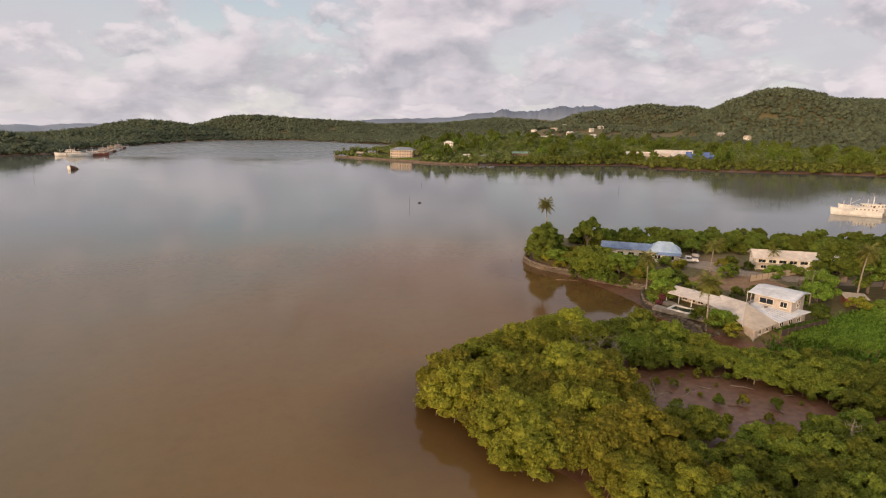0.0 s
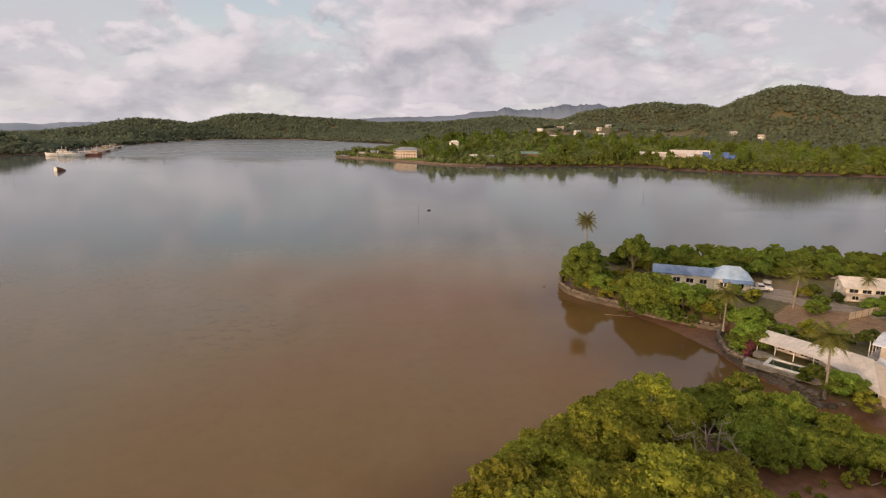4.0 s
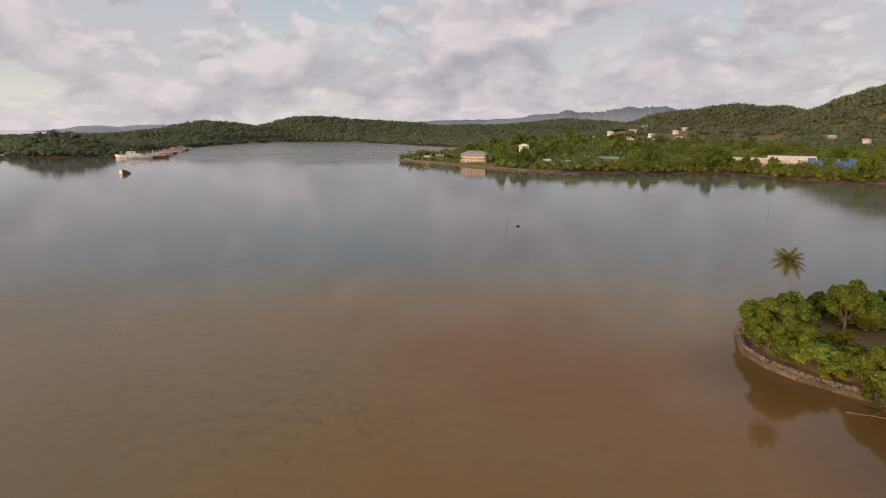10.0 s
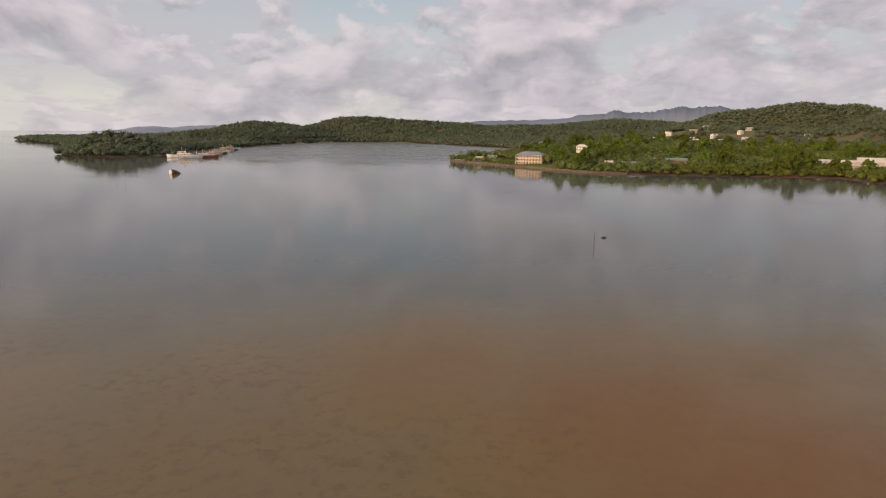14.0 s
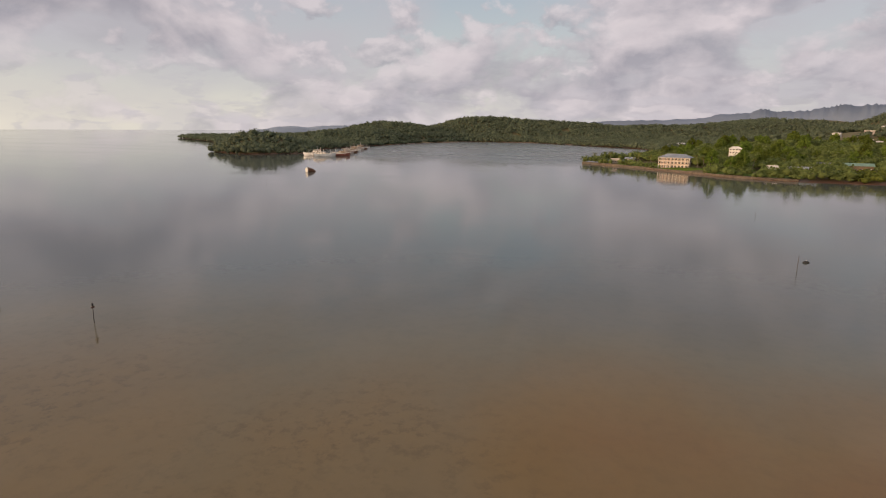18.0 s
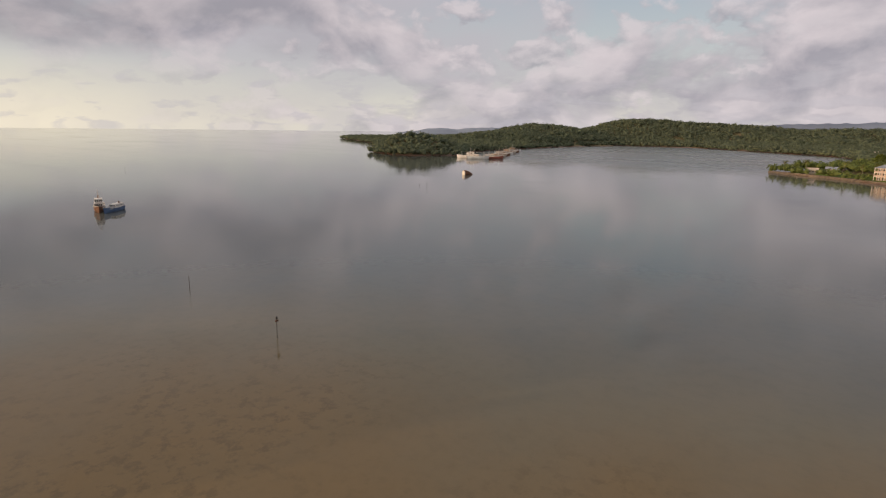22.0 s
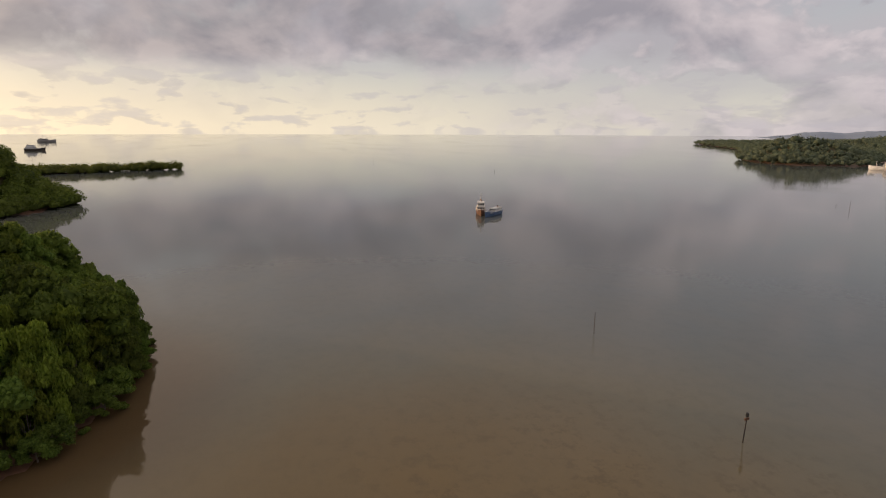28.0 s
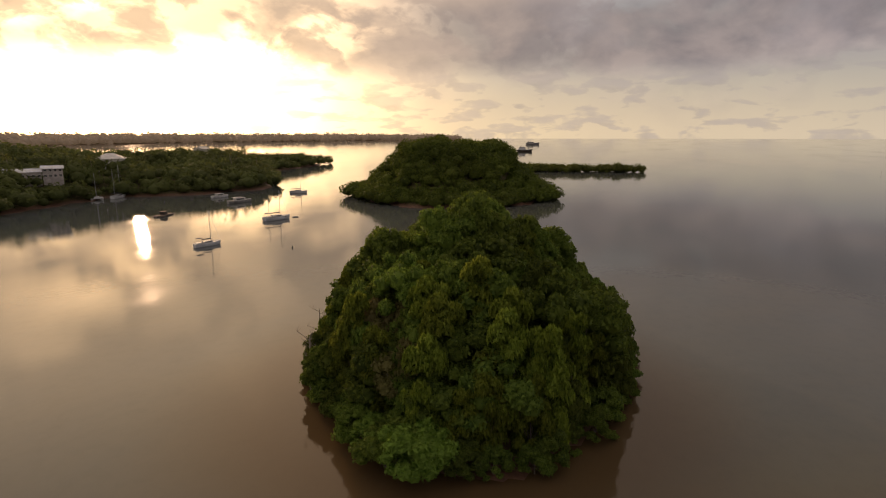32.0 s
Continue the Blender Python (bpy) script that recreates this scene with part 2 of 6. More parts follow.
def water_material():
    m, N, L, bsdf = material("bay_water", 0.06, IOR=1.33)
    geo = N("ShaderNodeNewGeometry")
    # silt banks of the shallows against the deeper channel
    n1 = N("ShaderNodeTexNoise", Scale=0.006, Detail=4.0, Roughness=0.55)
    n2 = N("ShaderNodeTexNoise", Scale=0.05, Detail=6.0, Roughness=0.65)
    n3 = N("ShaderNodeTexNoise", Scale=0.35, Detail=6.0, Roughness=0.7)
    for n in (n1, n2, n3):
        L(geo, "Position", n, "Vector")
    def bank(x, y, r0, r1):
        d = N("ShaderNodeVectorMath")
        d.operation = "DISTANCE"
        d.inputs[1].default_value = (x, y, 0)
        L(geo, "Position", d, 0)
        r = N("ShaderNodeMapRange")
        r.interpolation_type = "SMOOTHSTEP"
        for i, v in ((1, r0), (2, r1), (3, 1.0), (4, 0.0)):
            r.inputs[i].default_value = v
        L(d, 1, r, 0)
        return (r, 0)
    banks = bank(20, 100, 50, 150)
    for x, y, r0, r1 in ((-60, 130, 30, 110), (-130, 135, 20, 90), (60, 60, 40, 120), (40, 130, 20, 60), (-190, 82, 8, 52)):
        far_bank = bank(x, y, r0, r1) if x > 0 else math_node(N, L, "MULTIPLY", bank(x, y, r0, r1), 0.72)
        banks = math_node(N, L, "MAXIMUM", banks, far_bank)
    red_silt = math_node(N, L, "MAXIMUM", math_node(N, L, "MULTIPLY", bank(-14, 156, 8, 85), 1.12), math_node(N, L, "MULTIPLY", bank(-50, 170, 2, 62), 1.0))
    banks = math_node(N, L, "MAXIMUM", banks, red_silt)
    s = math_node(N, L, "ADD", math_node(N, L, "MULTIPLY", banks, 0.55), math_node(N, L, "MULTIPLY", (n1, 0), 0.38))
    s = math_node(N, L, "ADD", s, math_node(N, L, "MULTIPLY", (n2, 0), 0.18))
    col = ramp_node(N, L, s, [(0.22, (0.086, 0.102, 0.102)), (0.5, (0.136, 0.124, 0.084)), (0.74, (0.170, 0.117, 0.050)), (0.95, (0.172, 0.084, 0.024))])
    fine = ramp_node(N, L, (n3, 0), [(0.3, (0.93, 0.935, 0.94)), (0.5, (1.0, 1.0, 1.0)), (0.7, (1.03, 1.025, 1.02))])
    col = mix_node(N, L, 1.0, col, fine, "MULTIPLY")
    # clear dark water in the lee, with the wooded banks' reflections put into the colour
    lee_reflection = bank(-190, 80, 25, 45)
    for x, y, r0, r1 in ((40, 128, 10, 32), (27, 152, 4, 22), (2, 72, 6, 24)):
        lee_reflection = math_node(N, L, "MAXIMUM", lee_reflection, bank(x, y, r0, r1))
    col = mix_node(N, L, math_node(N, L, "MULTIPLY", lee_reflection, 0.75), col, (0.082, 0.044, 0.017))
    # weed and rubble on the bed of the shallows
    n4 = N("ShaderNodeTexNoise", Scale=0.42, Detail=7.0, Roughness=0.68)
    L(geo, "Position", n4, "Vector")
    beds = math_node(N, L, "MAXIMUM", bank(-138, 152, 12, 52), math_node(N, L, "MAXIMUM", bank(-84, 150, 10, 42), bank(-45, 140, 5, 40)))
    beds = math_node(N, L, "MULTIPLY", beds, ramp_node(N, L, (n2, 0), [(0.36, (0.15, 0.15, 0.15)), (0.58, (1, 1, 1))]))
    weed = math_node(N, L, "MULTIPLY", ramp_node(N, L, (n4, 0), [(0.50, (0, 0, 0)), (0.62, (1, 1, 1))]), math_node(N, L, "MAXIMUM", beds, math_node(N, L, "MULTIPLY", banks, 0.22)))
    col = mix_node(N, L, math_node(N, L, "MULTIPLY", weed, 0.34), col, (0.048, 0.042, 0.026))
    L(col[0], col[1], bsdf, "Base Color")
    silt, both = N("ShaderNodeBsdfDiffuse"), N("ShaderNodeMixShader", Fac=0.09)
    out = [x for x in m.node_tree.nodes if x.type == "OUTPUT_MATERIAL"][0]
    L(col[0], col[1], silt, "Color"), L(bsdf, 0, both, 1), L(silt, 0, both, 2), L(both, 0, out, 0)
    mp = N("ShaderNodeMapping")
    mp.inputs["Scale"].default_value = (1.0, 2.2, 1.0)
    mp.inputs["Rotation"].default_value = (0, 0, radians(35))
    L(geo, "Position", mp, 0)
    w1 = N("ShaderNodeTexNoise", Scale=0.55, Detail=3.0, Roughness=0.5)
    w2 = N("ShaderNodeTexNoise", Scale=0.03, Detail=2.0)
    L(mp, 0, w1, "Vector"), L(mp, 0, w2, "Vector")
    calm = ramp_node(N, L, (w2, 0), [(0.3, (0.35, 0.35, 0.35)), (0.66, (1, 1, 1))])
    hgt = math_node(N, L, "MULTIPLY", (w1, 0), calm)
    b = N("ShaderNodeBump", Strength=0.42, Distance=0.05)
    L(hgt[0], hgt[1], b, "Height"), L(b, 0, bsdf, "Normal")
    # a breeze ruffles the open far end of the bay
    breeze = math_node(N, L, "MAXIMUM", math_node(N, L, "MAXIMUM", bank(-330, 1330, 420, 640), bank(-240, 950, 180, 330)), bank(-345, 860, 110, 200))
    rg = ramp_node(N, L, (w2, 0), [(0.4, (0.015,) * 3), (0.65, (0.045,) * 3)])
    slick = N("ShaderNodeMapping")
    slick.inputs["Scale"].default_value, slick.inputs["Rotation"].default_value = (1.0, 5.0, 1.0), (0, 0, radians(-35))
    L(geo, "Position", slick, 0)
    w3 = N("ShaderNodeTexNoise", Scale=0.0035, Detail=2.0, Roughness=0.5)
    L(slick, 0, w3, "Vector")
    rg = math_node(N, L, "ADD", rg, ramp_node(N, L, (w3, 0), [(0.48, (0, 0, 0)), (0.66, (0.05, 0.05, 0.05))]))
    rg = math_node(N, L, "ADD", rg, math_node(N, L, "MULTIPLY", breeze, 0.22))
    L(rg[0], rg[1], bsdf, "Roughness")
    return m


WATER = water_material()
MANGROVE = leafy("mangrove_leaves", (0.125, 0.140, 0.018), (0.315, 0.318, 0.040))
MANGROVE_GREEN = leafy("green_mangrove_leaves", (0.088, 0.122, 0.018), (0.215, 0.258, 0.038))
BROADLEAF = leafy("broad_leaves", (0.052, 0.086, 0.016), (0.178, 0.238, 0.038))
BRIGHTLEAF = leafy("bright_leaves", (0.080, 0.138, 0.020), (0.225, 0.325, 0.050))
COAST_HAZE_LEAF = leafy("coast_haze_glow_leaves", (0.20, 0.18, 0.15), (0.30, 0.27, 0.22), (0.30, 0.26, 0.2))
_p = COAST_HAZE_LEAF.node_tree.nodes["Principled BSDF"]        # pale colour and a weak glow stand in for evening haze on this backdrop
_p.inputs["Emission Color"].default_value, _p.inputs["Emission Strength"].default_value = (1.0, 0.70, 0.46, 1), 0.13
FARLEAF = leafy("forest_leaves", (0.074, 0.094, 0.028), (0.160, 0.188, 0.056))
PALMLEAF = leafy("palm_leaves", (0.085, 0.10, 0.022), (0.22, 0.215, 0.055), (0.22, 0.16, 0.07))
# paler and greyer than the near woods: distance haze mixed into the leaf colour
HILL_HAZE_LEAF = leafy("hazed_hill_leaves", (0.106, 0.136, 0.086), (0.148, 0.180, 0.113))
VINE = leafy("vine_leaves", (0.080, 0.115, 0.015), (0.28, 0.33, 0.045))
FARMANGROVE = leafy("far_mangrove_leaves", (0.055, 0.072, 0.015), (0.15, 0.165, 0.030))
BARK = grain("bark", (0.10, 0.075, 0.05), (0.22, 0.18, 0.14), 6, 0.9, bump=0.5)
PALEBARK = grain("pale_bark", (0.20, 0.17, 0.13), (0.36, 0.31, 0.25), 6, 0.9, bump=0.5)
GRASSMAT = leafy("field_grass", (0.075, 0.145, 0.018), (0.19, 0.30, 0.04), (0.26, 0.20, 0.08))
DRYLEAF = leafy("dry_leaves", (0.105, 0.098, 0.032), (0.24, 0.215, 0.075))
FLOWERS = leafy("bougainvillea", (0.14, 0.05, 0.05), (0.30, 0.10, 0.12))

# ---- land ----
MUD = np.array([(-3, 80), (-3, 70), (1, 58), (10, 53), (13, 45), (20, 30), (30, 10), (170, 0), (170, 80), (84, 84), (62, 95), (50, 102), (40, 108), (30, 107), (12, 96)], float)
HOUSE_SPIT = np.array([(25.6, 164), (26.6, 158), (29.6, 153.4), (37, 147), (41.5, 141), (48, 136.2), (52, 133), (48.8, 128), (46.9, 121), (48.2, 114.5), (50.6, 108), (51.2, 103.2), (54.4, 99.0), (57.0, 94.6), (62.5, 96.5), (66, 92.5), (84, 84), (105, 66), (170, 40), (420, -60), (420, 120), (150, 178), (94, 190), (59, 195), (38, 190), (28, 176)], float)
APRON = np.array([(19, 165), (22, 155), (30, 145), (37, 133), (41, 122), (42, 112), (46, 103), (56, 94), (64, 93), (60, 110), (56, 130), (50, 142), (36, 155), (28, 170)], float)
FAR_LAND = np.array([(-142, 728), (-95, 690), (-50, 640), (-15, 605), (8, 588), (47, 580), (81, 583), (121, 584), (199, 590), (202, 545), (266, 511), (342, 485), (408, 461), (800, 330), (2600, 100), (3600, 1500), (3000, 3600), (200, 4500), (-1500, 4200), (-1500, 1900), (-1450, 1420), (-1414, 1372), (-1000, 1090), (-720, 812), (-697, 773), (-650, 722), (-570, 700), (-532, 762), (-580, 850), (-598, 1045), (-606, 1307), (-550, 1478), (-384, 1500), (-266, 1365), (-101, 1199), (-50, 1000), (-60, 830), (-108, 765), (-140, 742)], float)
NEAR_ISLE_SHORE = np.array([(-178, 60), (-171, 75), (-167, 88), (-171, 97), (-182, 102), (-195, 106), (-214, 103), (-236, 92), (-246, 72), (-235, 54), (-205, 48)], float)
NEAR_ISLE = NEAR_ISLE_SHORE.mean(0) + (NEAR_ISLE_SHORE - NEAR_ISLE_SHORE.mean(0)) * 0.84
MID_ISLE_SHORE = np.array([(-404, -80), (-376, -42), (-370, -6), (-390, 20), (-426, 37), (-470, 20), (-486, -30), (-450, -84)], float)
MID_ISLE = MID_ISLE_SHORE.mean(0) + (MID_ISLE_SHORE - MID_ISLE_SHORE.mean(0)) * 0.92
SAND_SPIT = np.array([(-690, 62), (-680, 30), (-655, -35), (-630, -110), (-650, -130), (-680, -35), (-700, 30), (-700, 58)], float)
YACHT_LAND = np.array([(-200, -165), (-246, -176), (-287, -190), (-337, -205), (-375, -172), (-421, -157), (-470, -205), (-520, -252), (-560, -282), (-640, -298), (-710, -317), (-720, -326), (-640, -345), (-580, -430), (-480, -560), (-300, -680), (-80, -560), (-90, -250)], float)
FAR_COAST = np.array([(-400, -1500), (-1000, -1750), (-1900, -2000), (-2500, -1850), (-3000, -1650), (-3700, -1420), (-4000, -1500), (-3200, -2200), (-2400, -2700), (-1000, -2500), (-300, -1900)], float)
BASE = [(MUD, 0.16, 0.05, 0), (APRON, 0.12, 0.03, 0), (HOUSE_SPIT, 2.2, 0.9, 0), (FAR_LAND, 2.4, 0.12, 1), (NEAR_ISLE, 3.0, 0.3, 0), (MID_ISLE, 6.0, 0.5, 0), (SAND_SPIT, 0.25, 0.1, 0), (YACHT_LAND, 5.0, 0.35, 0), (FAR_COAST, 6.0, 0.05, 1)]
HILLS = [  # x, y, spread across, spread along, height
    (656, 1130, 165, 200, 104), (850, 1150, 190, 220, 86), (1150, 1100, 260, 300, 100),
    (560, 1580, 150, 120, 90), (430, 1640, 150, 150, 70), (690, 1590, 120, 140, 80), (250, 1900, 300, 200, 60),
    (90, 840, 150, 110, 15), (270, 900, 200, 150, 14), (320, 1250, 240, 220, 34), (0, 1780, 420, 160, 36),
    (-588, 1745, 200, 150, 60), (-770, 1480, 150, 170, 42), (-740, 1240, 110, 150, 24), (-380, 1800, 240, 150, 44), (-1050, 1500, 170, 150, 7),
    (-630, 790, 55, 50, 22), (-199, 73, 20, 18, 9), (-224, 82, 20, 20, 11), (-206, 90, 20, 12, 3), (-412, -30, 34, 40, 21), (-432, 0, 34, 30, 20), (-330, -300, 90, 80, 16), (-440, -260, 70, 60, 12)]


def edge_distance(x, y, poly):
    """Metres inside (+) or outside (-) the outline."""
    best, inside = np.full(x.shape, 1e9), np.zeros(x.shape, bool)
    for (ax, ay), (bx, by) in zip(poly, np.roll(poly, -1, 0)):
        ex, ey = bx - ax, by - ay
        t = np.clip(((x - ax) * ex + (y - ay) * ey) / (ex * ex + ey * ey), 0, 1)
        best = np.minimum(best, np.hypot(x - ax - t * ex, y - ay - t * ey))
        crosses = (ay > y) != (by > y)
        inside ^= crosses & (x < ax + (y - ay) * ex / (ey if ey else 1e-9))
    return np.where(inside, best, -best)


def wobble(x, y, s):
    return np.sin(x / s + 1.3 * np.sin(y / s * 0.7)) * np.cos(y / s * 1.1 + 0.8 * np.sin(x / s * 0.9))


def land_height(x, y):
    x, y = np.asarray(x, float), np.asarray(y, float)
    h, most = np.full(x.shape, -3.0), np.full(x.shape, -1e9)
    for poly, top, slope, uneven in BASE:
        d = edge_distance(x, y, poly)
        if top < 0.2:
            d = d - (6.5 if top > 0.14 else 4.0)
        if uneven:
            d = d + wobble(x, y, 9.0) * 1.5 + wobble(x, y, 31.0) * np.minimum(4, np.abs(d) * 0.1 + 1)
        most = np.maximum(most, d)
        h = np.maximum(h, np.where(d > 0, np.minimum(d * slope, top), np.maximum(d * 0.06, -3)))
    hills = np.zeros(x.shape)
    for hx, hy, sx, sy, top in HILLS:
        hills += (top * np.exp(-((x - hx) / sx) ** 2 - ((y - hy) / sy) ** 2)) ** 3
    hills = np.cbrt(hills) * np.clip(most / 24, 0, 1)
    rough = np.clip(most / 60, 0, 1) * (wobble(x, y, 47) * 2.5 + wobble(y, x, 23) * 1.2) * np.clip(hills / 8, 0.15, 1)
    return h + np.where(most > 0, hills + rough, 0)


def mesh_object(name, verts, faces, mat, parent=None, smooth=False):
    me = bpy.data.meshes.new(name)
    me.from_pydata(verts, [], faces)
    if mat:
        me.materials.append(mat)
    if smooth:
        me.shade_smooth()
    ob = new(name, me)
    ob.parent = parent
    return ob


def grid_mesh(name, v, nu, nv, mat, wrap=False):
    i = np.arange(nu * nv).reshape(nu, nv)
    j = np.vstack([i, i[:1]]) if wrap else i
    q = np.stack([j[:-1, :-1], j[1:, :-1], j[1:, 1:], j[:-1, 1:]], -1).reshape(-1, 4)
    me = bpy.data.meshes.new(name)
    me.vertices.add(len(v)), me.vertices.foreach_set("co", v.astype(np.float32).ravel())
    me.loops.add(q.size), me.loops.foreach_set("vertex_index", q.ravel().astype(np.int32))
    me.polygons.add(len(q)), me.polygons.foreach_set("loop_start", np.arange(0, q.size, 4, dtype=np.int32))
    me.update(calc_edges=True)
    me.materials.append(mat)
    me.shade_smooth()
    return new(name, me)


def ground_material():
    m, N, L, bsdf = material("ground", 0.9)
    geo = N("ShaderNodeNewGeometry")
    n1, n2 = N("ShaderNodeTexNoise", Scale=0.9, Detail=6.0), N("ShaderNodeTexNoise", Scale=0.02, Detail=4.0)
    L(geo, "Position", n1, "Vector"), L(geo, "Position", n2, "Vector")
    sep = N("ShaderNodeSeparateXYZ")
    L(geo, "Position", sep, 0)
    mud = ramp_node(N, L, (n1, 0), [(0.3, (0.105, 0.052, 0.032)), (0.7, (0.205, 0.108, 0.066))])
    grass = ramp_node(N, L, (n1, 0), [(0.3, (0.080, 0.070, 0.028)), (0.7, (0.165, 0.135, 0.050))])
    soil = ramp_node(N, L, (n2, 0), [(0.62, (0, 0, 0)), (0.72, (1, 1, 1))])
    top = mix_node(N, L, soil, grass, (0.20, 0.13, 0.07))
    k = N("ShaderNodeMapRange")
    for i, v in ((1, 0.7), (2, 1.5)):
        k.inputs[i].default_value = v
    L(sep, 2, k, 0)
    col = mix_node(N, L, (k, 0), mud, top)
    L(col[0], col[1], bsdf, "Base Color")
    rg = math_node(N, L, "ADD", math_node(N, L, "MULTIPLY", (k, 0), 0.45), 0.45)
    L(rg[0], rg[1], bsdf, "Roughness")
    b = N("ShaderNodeBump", Strength=0.5, Distance=0.15)
    L(n1, 0, b, "Height"), L(b, 0, bsdf, "Normal")
    return m


def make_ground():
    na, nr = 560, 250
    ang = np.linspace(0, 2 * np.pi, na, endpoint=False)
    rad = 3.0 * np.exp(np.linspace(-5, math.log(4850 / 3.0), nr))
    A, R = np.meshgrid(ang, rad, indexing="ij")
    x, y = 20 + R * np.cos(A), 105 + R * np.sin(A)
    z = land_height(x, y)
    tagged(grid_mesh("ground", np.stack([x, y, z], -1).reshape(-1, 3), na, nr, ground_material(), wrap=True), "low muddy shores, wooded hills and bay bed", "ground", kind="structure")


make_ground()


def make_water():
    na, nr = 180, 70
    ang = np.linspace(0, 2 * np.pi, na, endpoint=False)
    rad = 0.02 * np.exp(np.linspace(0, math.log(4900 / 0.02), nr))
    A, R = np.meshgrid(ang, rad, indexing="ij")
    v = np.stack([-60 + R * np.cos(A), 110 + R * np.sin(A), 0 * A], -1).reshape(-1, 3)
    tagged(grid_mesh("water", v, na, nr, WATER, wrap=True), "calm silty brown bay water mirroring evening clouds", "water", kind="structure")


make_water()

# ---- trees ----
def leaf_cloud(rng, blobs, n, size, droop=0.0):
    """Verts and faces of n folded leaf sprays on the skins of the blobs (x, y, z, radius)."""
    b = np.asarray(blobs, float)
    w = b[:, 3] ** 2
    k = rng.choice(len(b), n, p=w / w.sum())
    d = rng.normal(size=(n, 3))
    d[:, 2] = np.abs(d[:, 2]) * 1.0 - 0.25 * rng.random(n)
    d /= np.linalg.norm(d, axis=1, keepdims=True)
    c = b[k, :3] + d * b[k, 3:4] * (0.78 + 0.3 * rng.random((n, 1))) * np.array([1, 1, 0.85])
    nrm = d + rng.normal(size=(n, 3)) * 0.85
    nrm[:, 2] += 0.45
    nrm /= np.linalg.norm(nrm, axis=1, keepdims=True)
    u = np.cross(nrm, rng.normal(size=(n, 3)))
    u /= np.linalg.norm(u, axis=1, keepdims=True)
    v = np.cross(nrm, u)
    s = size * (0.55 + 0.9 * rng.random((n, 1)))
    fold = nrm * s * 0.25
    tip = np.array([0, 0, -droop]) * s
    p = np.stack([c - u * s + tip, c - v * s * 0.55 + fold, c + u * s + tip, c + v * s * 0.55 + fold], 1).reshape(-1, 3)
    i = np.arange(n)[:, None] * 4
    return p, np.concatenate([i + [0, 1, 2], i + [0, 2, 3]], 1).reshape(-1, 3)


def tri_mesh(name, v, f, mat):
    me = bpy.data.meshes.new(name)
    v, f = np.asarray(v, np.float32), np.asarray(f, np.int32)
    me.vertices.add(len(v)), me.vertices.foreach_set("co", v.ravel())
    me.loops.add(f.size), me.loops.foreach_set("vertex_index", f.ravel())
    me.polygons.add(len(f)), me.polygons.foreach_set("loop_start", np.arange(0, f.size, 3, dtype=np.int32))
    me.update(calc_edges=True)
    me.materials.append(mat)
    return me


def core_blob(b, shrink=0.8):
    """A rough closed core that keeps daylight from showing through a blob."""
    x, y, z, r = b
    v = [(x, y, z + r * 0.8 * shrink)]
    for q, (h, w) in enumerate(((0.35, 0.85), (-0.35, 0.85))):
        v += [(x + math.cos(a * 1.0472 + q * 0.52) * r * w * shrink, y + math.sin(a * 1.0472 + q * 0.52) * r * w * shrink, z + h * r * shrink) for a in range(6)]
    v.append((x, y, z - r * 0.7 * shrink))
    f = []
    for a in range(6):
        c = (a + 1) % 6
        f += [(0, 1 + a, 1 + c), (1 + a, 7 + a, 1 + c), (1 + c, 7 + a, 7 + c), (13, 7 + c, 7 + a)]
    return v, f


def crown_mesh(name, rng, rx, ry, rz, n_blobs, leaves, size, mat, droop=0.0, heads=0, flat=0.85):
    """A lumpy crown: blobs spread over a dome, each clad in leaf sprays; its base stands at z = 0."""
    blobs = []
    for i in range(n_blobs):
        a, q = i * 2.4 + rng.random() * 0.8, math.sqrt((i + 0.5) / n_blobs)
        q *= 0.9 + 0.2 * rng.random()
        h = math.sqrt(max(0.0, 1 - q * q)) * (0.85 + 0.3 * rng.random())
        r = (rx + ry + rz) / 3 * (0.24 + 0.20 * rng.random()) * (3.6 / math.sqrt(n_blobs)) ** 0.5
        blobs.append((math.cos(a) * q * rx, math.sin(a) * q * ry, r * 0.55 + h * (rz * 2 - r * 1.4), r))
        if q > 0.55 and rz > 1.5:
            blobs.append((math.cos(a + 0.3) * q * rx * 0.95, math.sin(a + 0.3) * q * ry * 0.95, r * 0.6 + h * rz * 0.7, r * 0.9))
    clumps = []
    for x, y, z, r in blobs:                  # cauliflower heads of leaves on each bough
        for k in range(heads):
            a, e = rng.random() * 6.283, 0.05 + 0.95 * rng.random()
            w, q = math.sqrt(1 - e * e), r * (0.72 + 0.2 * rng.random())
            clumps.append((x + math.cos(a) * w * q, y + math.sin(a) * w * q, z + e * q * flat * 1.05, r * (0.26 + 0.2 * rng.random())))
    v, f = leaf_cloud(rng, clumps + blobs if heads else blobs, leaves, size, droop)
    blobs = blobs + clumps
    v, f = [v], [f]
    m = len(v[0])
    for b in blobs:
        cv, cf = core_blob(b)
        v.append(np.array(cv)), f.append(np.array(cf) + m)
        m += len(cv)
    return tri_mesh(name, np.concatenate(v), np.concatenate(f), mat)


def limb(path, sides=6):
    """Verts and faces of a tapered limb along path: (x, y, z, radius) stations."""
    v, f = [], []
    for k, (x, y, z, r) in enumerate(path):
        v += [(x + math.cos(a * 2 * math.pi / sides) * r, y + math.sin(a * 2 * math.pi / sides) * r, z) for a in range(sides)]
        if k:
            o = (k - 1) * sides
            for a in range(sides):
                b = (a + 1) % sides
                f += [(o + a, o + b, o + sides + b), (o + a, o + sides + b, o + sides + a)]
    return v, f


